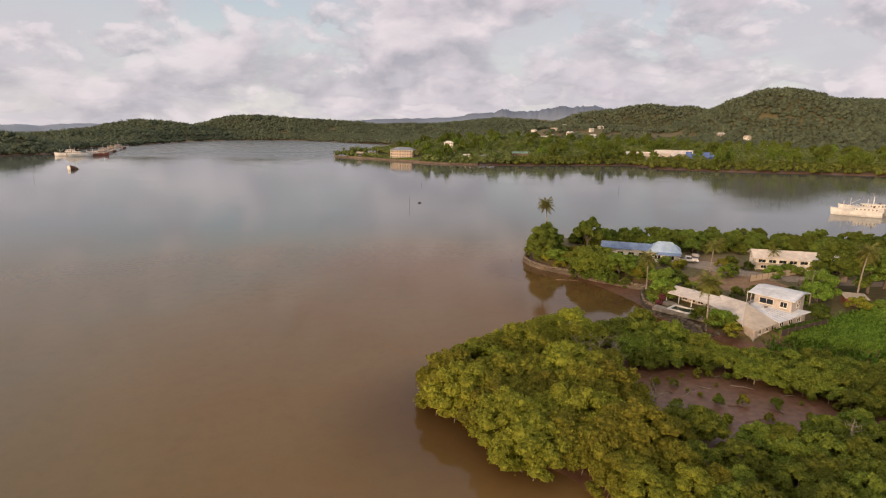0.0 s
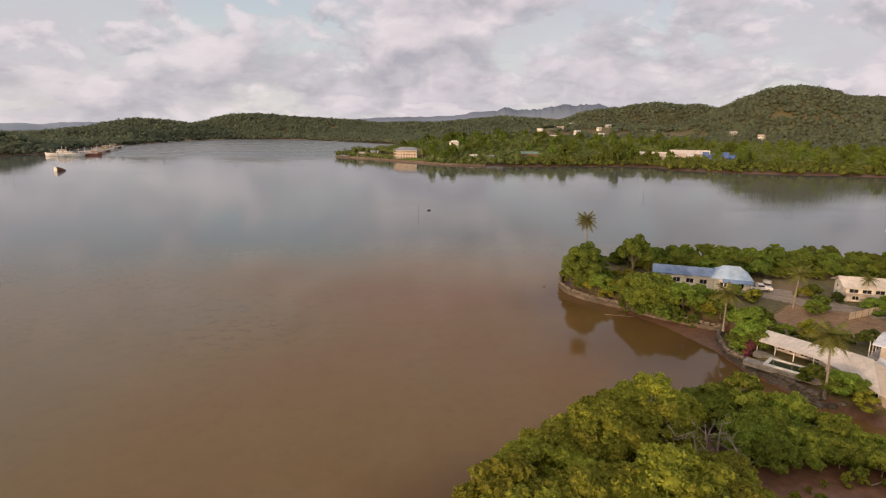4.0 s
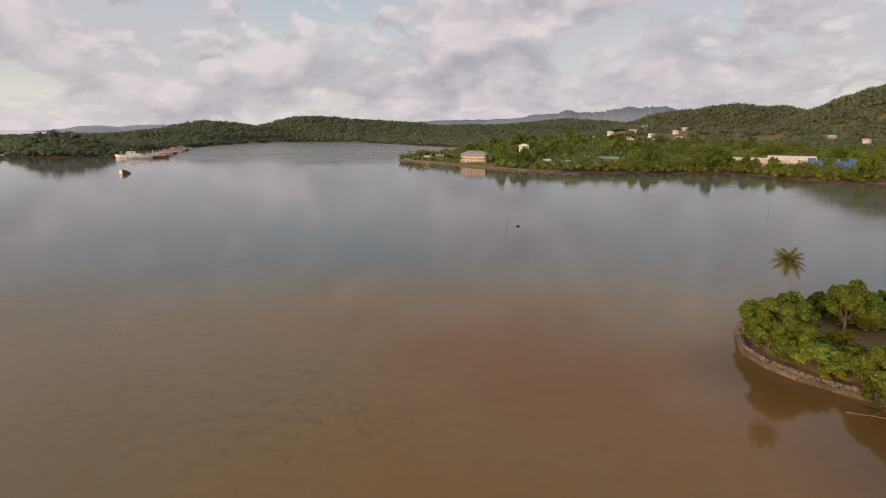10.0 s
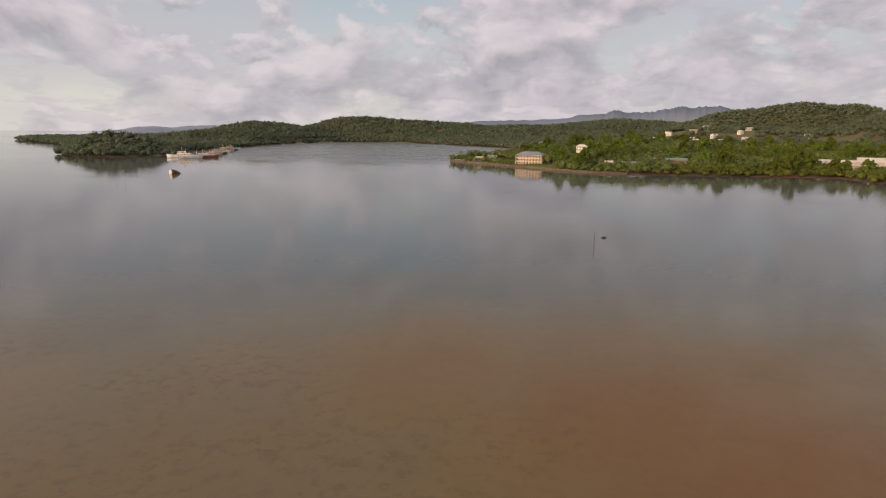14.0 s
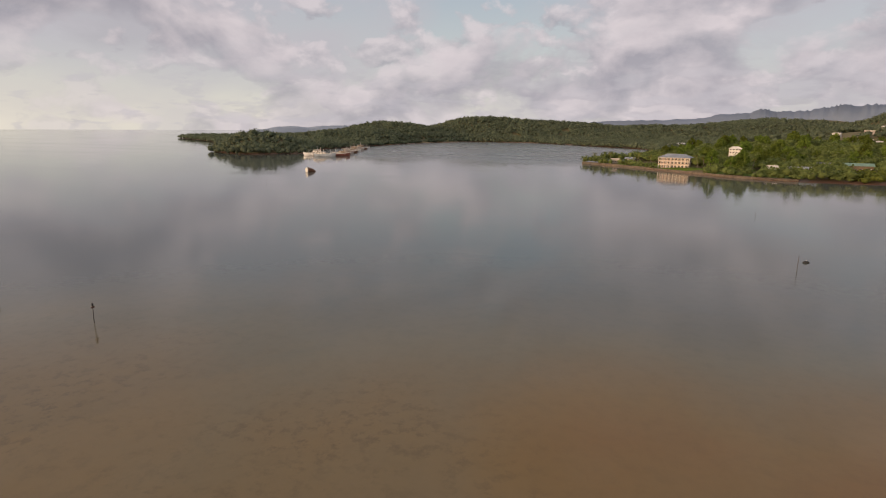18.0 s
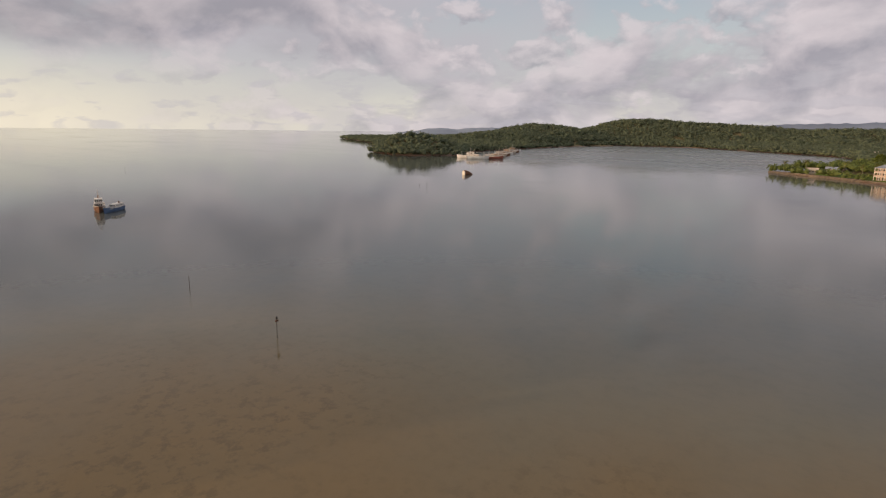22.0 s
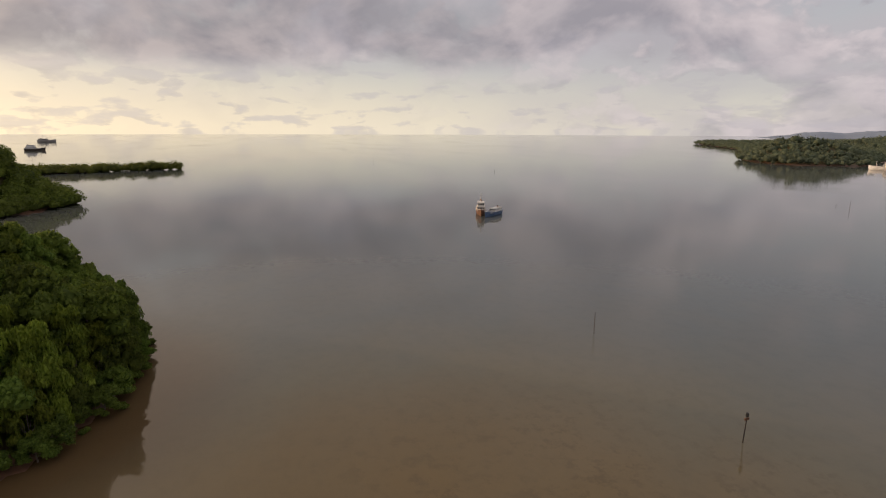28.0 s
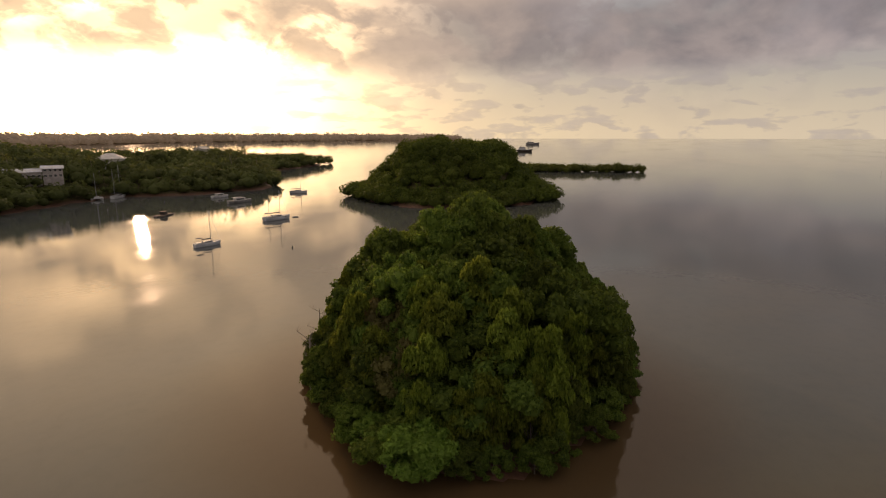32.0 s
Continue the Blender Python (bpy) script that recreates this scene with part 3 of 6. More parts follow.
def join(pieces):
    v, f, m = [], [], 0
    for pv, pf in pieces:
        v += [tuple(p) for p in pv]
        f += [tuple(i + m for i in q) for q in pf]
        m += len(pv)
    return v, f


def trunk_mesh(name, rng, height, spread, radius, mat, limbs=5, stilts=0):
    fork = height * 0.45
    lean = rng.normal(size=2) * spread * 0.08
    pieces = [limb([(0, 0, -0.4, radius * 1.3), (lean[0] * 0.4, lean[1] * 0.4, fork * 0.5, radius), (lean[0], lean[1], fork, radius * 0.8), (lean[0] * 1.3, lean[1] * 1.3, height, radius * 0.3)])]
    for i in range(limbs):
        a = i * 6.283 / limbs + rng.random()
        q = spread * (0.5 + 0.3 * rng.random())
        pieces.append(limb([(lean[0], lean[1], fork * (0.7 + 0.1 * (i % 3)), radius * 0.55), (math.cos(a) * q * 0.5, math.sin(a) * q * 0.5, fork * 1.2, radius * 0.4), (math.cos(a) * q, math.sin(a) * q, height * (0.75 + 0.2 * rng.random()), radius * 0.15)], 5))
    for i in range(stilts):
        a = i * 6.283 / stilts + rng.random()
        q = spread * (0.35 + 0.3 * rng.random())
        pieces.append(limb([(math.cos(a) * q, math.sin(a) * q, -0.5, 0.05), (math.cos(a) * q * 0.75, math.sin(a) * q * 0.75, 0.7, 0.05), (0, 0, fork * 0.6, 0.07)], 4))
    v, f = join(pieces)
    return tri_mesh(name, v, f, mat)


TREE_KINDS = {}


def tree_kind(key, count, rx, rz, base, n_blobs, leaves, size, leaf, bark, trunk_r, seed, stilts=0, droop=0.0, heads=0, flat=0.85):
    rng = np.random.default_rng(seed)
    TREE_KINDS[key] = []
    for i in range(count):
        sx, sy = rx * (0.9 + 0.2 * rng.random()), rx * (0.9 + 0.2 * rng.random())
        TREE_KINDS[key].append((crown_mesh("crown", rng, sx, sy, rz, n_blobs, leaves, size, leaf, droop, heads, flat), trunk_mesh("trunk", rng, base + rz * 1.2, rx, trunk_r, bark, 5, stilts), base))


def plant(name, key, x, y, z, size, turn, label, category="tree", group="", tall=1.0, pick=None):
    kinds = TREE_KINDS[key]
    crown, trunk, base = kinds[int(abs(x * 7.3 + y * 3.1)) % len(kinds) if pick is None else pick]
    ob = new(name)
    ob.matrix_basis = pose(x, y, z, 0, 0, turn) @ Matrix.Diagonal((size, size, size * tall, 1))
    c, t = new("crown", crown), new("trunk", trunk)
    c.parent = t.parent = ob
    c.location = (0, 0, base)
    return tagged(ob, label, category, group)


def scatter(poly, gap, seed, ok=None, edge=0.0, jitter=0.38):
    """Places inside an outline, about gap metres apart."""
    rng = np.random.default_rng(seed)
    lo, hi = poly.min(0), poly.max(0)
    gx, gy = np.meshgrid(np.arange(lo[0], hi[0], gap), np.arange(lo[1], hi[1], gap * 0.87), indexing="ij")
    gx = gx + (np.arange(gx.shape[1]) % 2)[None] * gap / 2
    gx, gy = gx.ravel() + rng.normal(size=gx.size) * gap * jitter * 0.6, gy.ravel() + rng.normal(size=gx.size) * gap * jitter * 0.6
    k = edge_distance(gx, gy, poly) > edge
    if ok is not None:
        k &= ok(gx, gy)
    return gx[k], gy[k], rng

tree_kind("mangrove", 4, 3.6, 2.5, 0.5, 26, 10500, 0.14, MANGROVE, PALEBARK, 0.15, 11, stilts=6, heads=7)
tree_kind("mangrove_low", 4, 2.1, 1.5, 0.0, 13, 2600, 0.14, MANGROVE_GREEN, PALEBARK, 0.08, 24, heads=5)
tree_kind("mangrove_plain", 4, 3.6, 2.5, 0.4, 24, 6200, 0.18, MANGROVE_GREEN, PALEBARK, 0.15, 16, heads=6)
tree_kind("broad", 5, 4.2, 3.6, 1.6, 18, 5200, 0.22, BROADLEAF, BARK, 0.28, 12, heads=6)
tree_kind("rim", 4, 3.4, 3.0, 0.1, 14, 4200, 0.2, BROADLEAF, BARK, 0.2, 14, droop=0.5, heads=5)
tree_kind("layered", 4, 4.0, 3.0, 2.4, 20, 4400, 0.2, BROADLEAF, BARK, 0.26, 26, droop=0.35, heads=7, flat=0.5)
tree_kind("bright", 2, 3.8, 2.6, 2.2, 13, 3200, 0.27, BRIGHTLEAF, BARK, 0.25, 13, heads=5)
tree_kind("broad_plain", 3, 4.2, 3.4, 1.2, 12, 2000, 0.34, BROADLEAF, BARK, 0.28, 17, heads=4)
tree_kind("shrub_dark", 2, 3.4, 2.8, 0.1, 9, 1100, 0.42, BROADLEAF, BARK, 0.15, 18, heads=4)
tree_kind("shrub_light", 2, 3.4, 2.8, 0.1, 9, 1100, 0.42, BRIGHTLEAF, BARK, 0.15, 19, heads=4)
tree_kind("shrub_yellow", 2, 3.4, 2.8, 0.1, 9, 1100, 0.42, MANGROVE, BARK, 0.15, 20, heads=4)
tree_kind("drape", 4, 2.3, 4.2, 0.0, 16, 3600, 0.22, VINE, BARK, 0.12, 21, droop=1.4)
tree_kind("dry", 2, 2.6, 2.4, 0.6, 12, 1500, 0.2, DRYLEAF, PALEBARK, 0.14, 25, droop=0.6)
tree_kind("flower", 1, 3.4, 2.6, 0.4, 12, 700, 0.5, FLOWERS, BARK, 0.2, 15)


def forest(name, label, x, y, rng, radius, leaves, size, mat, sink=0.2, clear=()):
    """Far woods that nobody could count: crowns of leaf sprays over closed cores, in one mesh."""
    for cx, cy, cr in clear:      # room round houses, and in front of them
        ex, ey = (cx + 40, cy - 60) if cx > -200 or cy > 0 else (cx + 122, cy - 110)
        d = math.hypot(ex, ey)
        ux, uy = ex / d, ey / d
        along = (x - cx) * ux + (y - cy) * uy
        across = np.abs((x - cx) * -uy + (y - cy) * ux)
        keep = ~((across < cr) & (along < cr) & (along > -3.2 * cr))
        x, y = x[keep], y[keep]
    z = land_height(x, y)
    r = radius * (0.65 + 0.8 * rng.random(len(x)) ** 1.5)
    blobs = np.stack([x, y, z + r * (1.0 - sink) + rng.random(len(x)) * radius * 0.5, r], -1)
    v, f = leaf_cloud(rng, blobs, leaves * len(x), size)
    cv, cf = core_blob((0, 0, 0, 1), 0.78)
    cv, cf = np.array(cv), np.array(cf)
    v2 = (blobs[:, None, :3] + cv[None] * blobs[:, None, 3:4]).reshape(-1, 3)
    f2 = (cf[None] + (np.arange(len(x)) * len(cv))[:, None, None] + len(v)).reshape(-1, 3)
    ob = new(name, tri_mesh(name, np.concatenate([v, v2]), np.concatenate([f, f2]), mat))
    return tagged(ob, label, "forest", kind="stuff")


VILLAGE = [(160, 990), (182, 1000), (120, 985), (205, 1085), (150, 1120), (250, 1120), (230, 1180), (190, 1190), (300, 1150), (265, 1235), (400, 1130), (110, 1090), (340, 1230), (480, 980), (500, 930), (440, 700), (520, 640), (560, 690), (600, 660), (470, 820), (-55, 1150), (-40, 1160), (640, 760), (230, 1010), (215, 985), (280, 1060)]
CLEARINGS = [(x, y, 7.5) for x, y in VILLAGE] + [(-48, 668, 17), (-58, 671, 6), (7, 745, 9), (150, 862, 12), (26, 640, 8), (92, 668, 13), (70, 678, 7), (50, 650, 13), (228, 664, 14), (246, 656, 16), (266, 648, 18), (284, 640, 20), (306, 630, 20)]


def far_woods():
    def wild(x, y):
        return edge_distance(x, y, np.array([(-125, 722), (-95, 700), (-50, 655), (-15, 622), (8, 605), (45, 600), (60, 640), (20, 640), (-30, 660), (-62, 690), (-95, 735), (-130, 738)], float)) < 0
    x, y, rng = scatter(FAR_LAND, 6.2, 1, lambda x, y: (np.hypot(x, y) < 900) & (x > -200) & (x < 760) & (x < y * 1.25) & wild(x, y), -1)
    shore = (edge_distance(x, y, FAR_LAND) < 34 + 10 * wobble(x, y, 20)) & (x > 70)
    forest("far_mangroves", "band of bright mangroves along the far shore", x[shore], y[shore], rng, 3.4, 18, 1.1, FARMANGROVE, 0.45)
    x, y = x[~shore], y[~shore]
    forest("peninsula_forest", "dense green trees covering the far shore", x, y, rng, 3.7, 18, 1.2, FARLEAF, clear=CLEARINGS)
    def open_slope(x, y):
        return (np.hypot((x - 240) / 230, (y - 1090) / 190) < 1) & (wobble(x, y, 19) + 0.7 * wobble(y, x, 8) < 0.45)
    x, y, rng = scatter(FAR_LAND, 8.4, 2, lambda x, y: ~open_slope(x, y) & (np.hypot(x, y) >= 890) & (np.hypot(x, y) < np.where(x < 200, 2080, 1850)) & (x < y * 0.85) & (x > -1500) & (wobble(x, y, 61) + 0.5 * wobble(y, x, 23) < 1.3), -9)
    forest("hill_forest", "dark forest on the far hills", x, y, rng, 4.8, 10, 1.5, HILL_HAZE_LEAF, 0.35, clear=CLEARINGS)
    x, y, rng = scatter(YACHT_LAND, 6.4, 3, lambda x, y: y > x * 0.6 - 330, -5.5)
    forest("yacht_shore_forest", "dark trees along the anchorage shore", x, y, rng, 4.6, 24, 1.05, FARLEAF, 0.3)
    x, y, rng = scatter(SAND_SPIT, 3.9, 4, None, -2.5)
    forest("sandspit_mangroves", "low mangroves on a narrow spit", x, y, rng, 4.0, 40, 0.8, FARMANGROVE, 0.65)
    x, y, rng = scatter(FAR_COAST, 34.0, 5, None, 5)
    coast = forest("backdrop_tree_line", "hazy tree line along the horizon", x, y, rng, 21, 10, 6, COAST_HAZE_LEAF, 0.75)
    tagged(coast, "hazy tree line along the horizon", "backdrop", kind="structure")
    x, y, rng = scatter(MID_ISLE_SHORE, 4.2, 6, None, -4.5)
    forest("islet_forest", "dense dark trees covering a round islet", x, y, rng, 4.0, 120, 0.6, BROADLEAF, 0.4)


far_woods()


def tall_far_trees():
    """Emergent trees that break the skyline of the far shore."""
    x, y, rng = scatter(FAR_LAND, 27.0, 51, lambda x, y: (np.hypot(x, y) < 900) & (x > -60) & (x < 520), 8, 0.8)
    for a, b, z in zip(x, y, land_height(x, y)):
        if any(math.hypot(a - cx, b - cy) < cr + 9 or (abs(a - cx) < cr + 4 and 0 < cy - b < 60) for cx, cy, cr in CLEARINGS):
            continue
        plant("tall_tree", "broad_plain" if rng.random() < 0.93 else "mangrove_plain", a, b, z, 0.9 + 0.4 * rng.random(), rng.random() * 360, "tall spreading tree above the far shore's canopy", group="tall trees on the far shore", tall=1.35 + 0.5 * rng.random())


tall_far_trees()


def near_isle_trees():
    x, y, rng = scatter(NEAR_ISLE_SHORE, 5.5, 7, None, 6.0)
    for a, b, z in zip(x, y, land_height(x, y)):
        p_ = rng.random()
        key, size, tall = ("broad", 0.7 + 0.75 * rng.random(), 0.95 + 0.55 * rng.random()) if p_ < 0.55 else ("layered", 0.75 + 0.6 * rng.random(), 1.05 + 0.45 * rng.random()) if p_ < 0.85 else ("bright", 0.8 + 0.4 * rng.random(), 1.3 + 0.3 * rng.random())
        plant("broadleaf_tree", key, a, b, max(z, 0), size, rng.random() * 360, "dense dark green tree on the wooded islet" if key == "broad" else "spreading tree with tiered green boughs on the islet" if key == "layered" else "lighter green tree on the wooded islet", group="trees on the near islet", tall=tall)
    for a, b, z in zip(x[::3] + 1.5, y[::3] - 1.0, land_height(x[::3], y[::3])):
        plant("vine_clad_tree", "drape", a, b, max(z, 0) + 1.0, 0.9 + 0.4 * rng.random(), rng.random() * 360, "tree hung with pale green vines on the islet", group="vine-clad trees", tall=1.1)
    # low boughs hang over the water all round
    ring = np.vstack([NEAR_ISLE_SHORE, NEAR_ISLE_SHORE[:1]])
    for (ax, ay), (bx, by) in zip(ring, ring[1:]):
        n = max(1, round(math.hypot(bx - ax, by - ay) / 4.0))
        cx, cy = NEAR_ISLE_SHORE.mean(0)
        for i in range(n):
            t = (i + rng.random() * 0.5) / n
            px_, py_ = ax + (bx - ax) * t, ay + (by - ay) * t
            d = math.hypot(px_ - cx, py_ - cy)
            for inset, lift, size in ((3.3, 0.0, 0.68), (5.6, 2.0, 0.95)):
                qx, qy = px_ + (cx - px_) / d * inset, py_ + (cy - py_) / d * inset
                zz = float(land_height(np.array([qx]), np.array([qy]))[0])
                plant("waterside_tree", "drape" if lift and rng.random() < 0.4 else "rim", qx + rng.normal() * 0.5, qy + rng.normal() * 0.5, min(max(zz, -0.3), 1.5), size * (0.8 + 0.35 * rng.random()), rng.random() * 360, "leafy tree drooping over the islet's waterline", group="trees along the islet's edge", tall=1.0 + 0.15 * lift + 0.2 * lift * rng.random())


near_isle_trees()


def isle_highlights():
    rng = np.random.default_rng(77)
    def put(name, key, x, y, up, s, tall, label, group):
        z = float(land_height(np.array([x]), np.array([y]))[0])
        plant(name, key, x, y, max(z, 0) + up, s, rng.random() * 360, label, "tree", group, tall)
    for x, y, s in [(-196, 76, 0.95), (-202, 70, 1.0), (-208, 78, 1.1), (-215, 84, 1.0), (-190, 84, 0.8), (-222, 76, 0.95), (-186, 70, 0.75), (-180, 86, 0.7), (-212, 66, 0.9), (-188, 61, 0.75), (-181, 65, 0.6)]:
        put("emergent_tree", "layered", x + rng.normal(), y + rng.normal(), 0.8, s, 1.25 + 0.25 * rng.random(), "tall ragged tree rising out of the islet's canopy", "tall trees on the near islet")
    for x, y in [(-178.0, 75.5), (-180.5, 78.5), (-176.0, 78.5), (-182.5, 73), (-177.5, 81), (-184, 77), (-181, 74)]:
        put("dying_tree", "dry", x, y, 4.0, 1.0 + 0.3 * rng.random(), 1.25, "brown thinning tree among the islet's greenery", "dying trees")
    for x, y in [(-171.0, 79), (-171.6, 83), (-170.0, 86.0), (-173.5, 75), (-169.4, 81.2), (-168.6, 84.4)]:
        put("waterside_bush", "bright", x, y, -1.2, 0.75 + 0.2 * rng.random(), 1.0, "bright green bush over the islet's waterline", "bushes on the near islet")
    for x, y in [(-181, 81), (-178, 84), (-184, 86), (-182, 91), (-178, 92)]:
        put("vine_clad_tree", "drape", x, y, 3.0, 1.15, 1.35, "tree hung with pale green vines on the islet", "vine-clad trees")


isle_highlights()


def bare_tree(x, y, z, height, spread, seed, label):
    """A leafless or dying tree: forked limbs down to twigs."""
    rng = np.random.default_rng(seed)
    ob = thing_at("bare_tree", x, y, z, label)
    wood, twigs = [], []
    wood.append(limb([(0, 0, -1, 0.22), (0.1, 0, height * 0.4, 0.16), (0.2, 0.1, height * 0.75, 0.08), (0.3, 0.1, height, 0.03)]))
    for i in range(9):
        a, h = rng.random() * 6.283, height * (0.35 + 0.6 * rng.random())
        q = spread * (0.5 + 0.5 * rng.random())
        e = (math.cos(a) * q, math.sin(a) * q, h + q * (0.3 + 0.4 * rng.random()))
        wood.append(limb([(0.1, 0, h, 0.08), (e[0] * 0.5, e[1] * 0.5, h + (e[2] - h) * 0.6, 0.05), (*e, 0.02)], 5))
        for k in range(5):
            t = 0.4 + 0.6 * rng.random()
            o = (e[0] * t, e[1] * t, h + (e[2] - h) * t)
            d = rng.normal(size=3) * spread * 0.22
            twigs.append(limb([(*o, 0.03), (o[0] + d[0], o[1] + d[1], o[2] + abs(d[2]), 0.012)], 4))
    for nm, pieces in (("trunk", wood), ("twigs", twigs)):
        v, f = join(pieces)
        o = new(nm, tri_mesh(nm, v, f, PALEBARK))
        o.parent = ob
    return ob


def thing_at(name, x, y, z, label):
    ob = new(name)
    ob.matrix_basis = pose(x, y, z, 0, 0, (x * 37) % 360)
    return tagged(ob, label, "tree", "bare trees")


for i, (x, y, z, h_, sp) in enumerate([(-181, 62, 1.0, 7.5, 2.2), (-190, 57, 1.0, 8, 2.2), (24, 84, 0.1, 5.0, 2.4), (26, 86, 0.1, 5.4, 2.2), (28.5, 84, 0.1, 4.6, 2.0), (29, 89, 0.1, 5.0, 2.0), (32, 68, 0.1, 3.5, 1.8), (29.5, 71, 0.1, 3.8, 2.2), (28.6, 67.4, 0.1, 3.2, 2.2), (30.8, 73.6, 0.1, 3.0, 2.0), (22.6, 86.4, 0.1, 5.2, 2.2), (27.2, 81.8, 0.1, 4.2, 2.2), (49, 60, 0.1, 6, 1.8), (79, 114, 2.2, 8, 2.0)]):
    bare_tree(x, y, z, h_, sp, 400 + i, "bare grey branches standing out of the foliage")


def mangroves():
    open_mud = np.array([(28, 68), (30, 82), (44, 86), (56, 78), (54, 70), (40, 66)], float)
    creek = np.array([(45, 103), (43, 93), (48, 89.5), (61, 86), (72, 87), (66, 94), (58, 100)], float)
    thin = np.array([(20, 86), (23, 81.5), (30, 80), (33, 86), (31, 92), (25, 92)], float)
    field = np.array([(60, 97), (66, 88), (84, 80), (108, 72), (118, 104), (70, 104)], float)
    band = np.array([(31, 83.5), (36, 86.2), (44, 85.5), (49, 81), (54.5, 75), (60, 70), (70, 70), (84, 74), (84, 80), (62, 86), (48, 90), (43, 94), (41, 99), (37, 101), (34, 92)], float)
    ok = lambda x, y: (edge_distance(x, y, field) < -1.0) & (edge_distance(x, y, open_mud) < -1.5) & (edge_distance(x, y, creek) < -1.0) & (edge_distance(x, y, thin) < -0.5) & (edge_distance(x, y, band) < 0) & (y < 118) & (x < 130) & (x > -4)
    x, y, rng = scatter(MUD, 4.8, 8, lambda x, y: ok(x, y) & (y > 37) & (x < 82), 3.9)
    u, v, r2 = scatter(band, 2.5, 41, None, 0.2)
    for a, b in zip(u, v):
        plant("mangrove_bush", "mangrove_low", a, b, 0.05, 0.85 + 0.4 * r2.random() + (0.35 if a < 42 and b > 90 else 0), r2.random() * 360, "bushy young mangrove, leafy down to the mud", "mangrove", "bushy mangroves between pond and creek", 0.9 + 0.4 * r2.random())
    for a, b, z in zip(x, y, land_height(x, y)):
        big = 1.25 if a < 24 and b > 56 else 0.7 if a > 36 and b > 72 else 0.8
        plant("mangrove_tree", "mangrove" if a < 30 and b > 50 else "mangrove_plain", a, b, 0, big * (0.85 + 0.3 * rng.random()), rng.random() * 360, "yellow-green mangrove tree rooted in mud", group="mangroves on the mud flat")


mangroves()


def seedlings():
    x, y, rng = scatter(np.array([(27, 67), (30, 82), (44, 87), (57, 78), (54, 70), (40, 65)], float), 3.6, 9, None, 0.5, 0.9)
    for a, b in zip(x, y):
        if rng.random() < 0.6:
            plant("mangrove_seedling", "shrub_yellow", a, b, 0.08, 0.08 + 0.14 * rng.random() ** 2, rng.random() * 360, "young mangrove sprouting from the mud", "seedling", "mangrove seedlings", 1.4)


seedlings()


def saplings():
    rng = np.random.default_rng(93)
    for x, y, s in [(36.5, 80.5, 0.34), (40.5, 74.5, 0.4), (48.5, 73.5, 0.45), (33.5, 72.5, 0.5), (35.5, 70.0, 0.55)]:
        plant("mangrove_sapling", "mangrove_low", x, y, 0.08, s, rng.random() * 360, "thin young mangrove standing alone on the mud", "sapling", "saplings on the mud", 1.25)


saplings()

# ---- building blocks ----
WHITE = grain("white_paint", (0.66, 0.63, 0.57), (0.82, 0.79, 0.73), 1.5, 0.6, bump=0.05, stain=0.2)
CREAM = grain("cream_plaster", (0.44, 0.385, 0.345), (0.56, 0.50, 0.455), 1.2, 0.8, bump=0.08, stain=0.3)
PINK = grain("pink_plaster", (0.52, 0.385, 0.305), (0.65, 0.50, 0.41), 0.8, 0.8, bump=0.05, stain=0.25)
TINROOF = grain("cream_sheet_roof", (0.56, 0.51, 0.46), (0.74, 0.68, 0.61), 0.8, 0.55, bump=0.05, stain=0.22)
TANROOF = grain("tan_sheet_roof", (0.46, 0.38, 0.29), (0.58, 0.50, 0.40), 0.8, 0.6, bump=0.05, stain=0.2)
PALEROOF = grain("pale_blue_sheet_roof", (0.56, 0.60, 0.66), (0.76, 0.79, 0.83), 0.9, 0.45, bump=0.05, stain=0.25)
BLUEROOF = grain("blue_sheet_roof", (0.11, 0.18, 0.33), (0.20, 0.29, 0.46), 0.7, 0.45, bump=0.05, stain=0.3)
LIGHTBLUE = grain("light_blue_sheet_roof", (0.30, 0.42, 0.58), (0.44, 0.56, 0.70), 0.7, 0.45, bump=0.05, stain=0.3)
GREYROOF = grain("blue_grey_roof", (0.22, 0.25, 0.31), (0.33, 0.37, 0.43), 0.5, 0.6, bump=0.05, stain=0.3)
GREENROOF = grain("green_sheet_roof", (0.12, 0.22, 0.17), (0.2, 0.31, 0.24), 0.6, 0.6, bump=0.05)
RUST = grain("rust", (0.10, 0.045, 0.024), (0.22, 0.105, 0.055), 1.4, 0.85, bump=0.2, stain=0.4)
STONE = grain("sea_wall_stone", (0.09, 0.072, 0.052), (0.22, 0.18, 0.14), 2.0, 0.9, bump=0.5, stain=0.45, random_hue=0.5)
CONCRETE = grain("concrete", (0.27, 0.23, 0.19), (0.44, 0.39, 0.33), 1.2, 0.85, bump=0.2, stain=0.35)
TIMBER = grain("weathered_timber", (0.13, 0.09, 0.06), (0.27, 0.20, 0.14), 4, 0.85, bump=0.3)
DARKWOOD = grain("dark_wet_timber", (0.035, 0.027, 0.02), (0.08, 0.06, 0.045), 4, 0.7, bump=0.3)
SOILMAT = grain("bare_soil", (0.22, 0.13, 0.07), (0.36, 0.23, 0.13), 1.5, 0.95, bump=0.4)
GRAVEL = grain("drive_gravel", (0.24, 0.19, 0.14), (0.40, 0.33, 0.26), 2.5, 0.95, bump=0.4)
HULLWHITE = grain("white_hull_paint", (0.66, 0.66, 0.66), (0.82, 0.82, 0.80), 0.6, 0.35, bump=0.02, stain=0.25)
HULLBLUE = grain("blue_hull_paint", (0.06, 0.12, 0.24), (0.12, 0.19, 0.32), 0.8, 0.45, bump=0.03, stain=0.35)
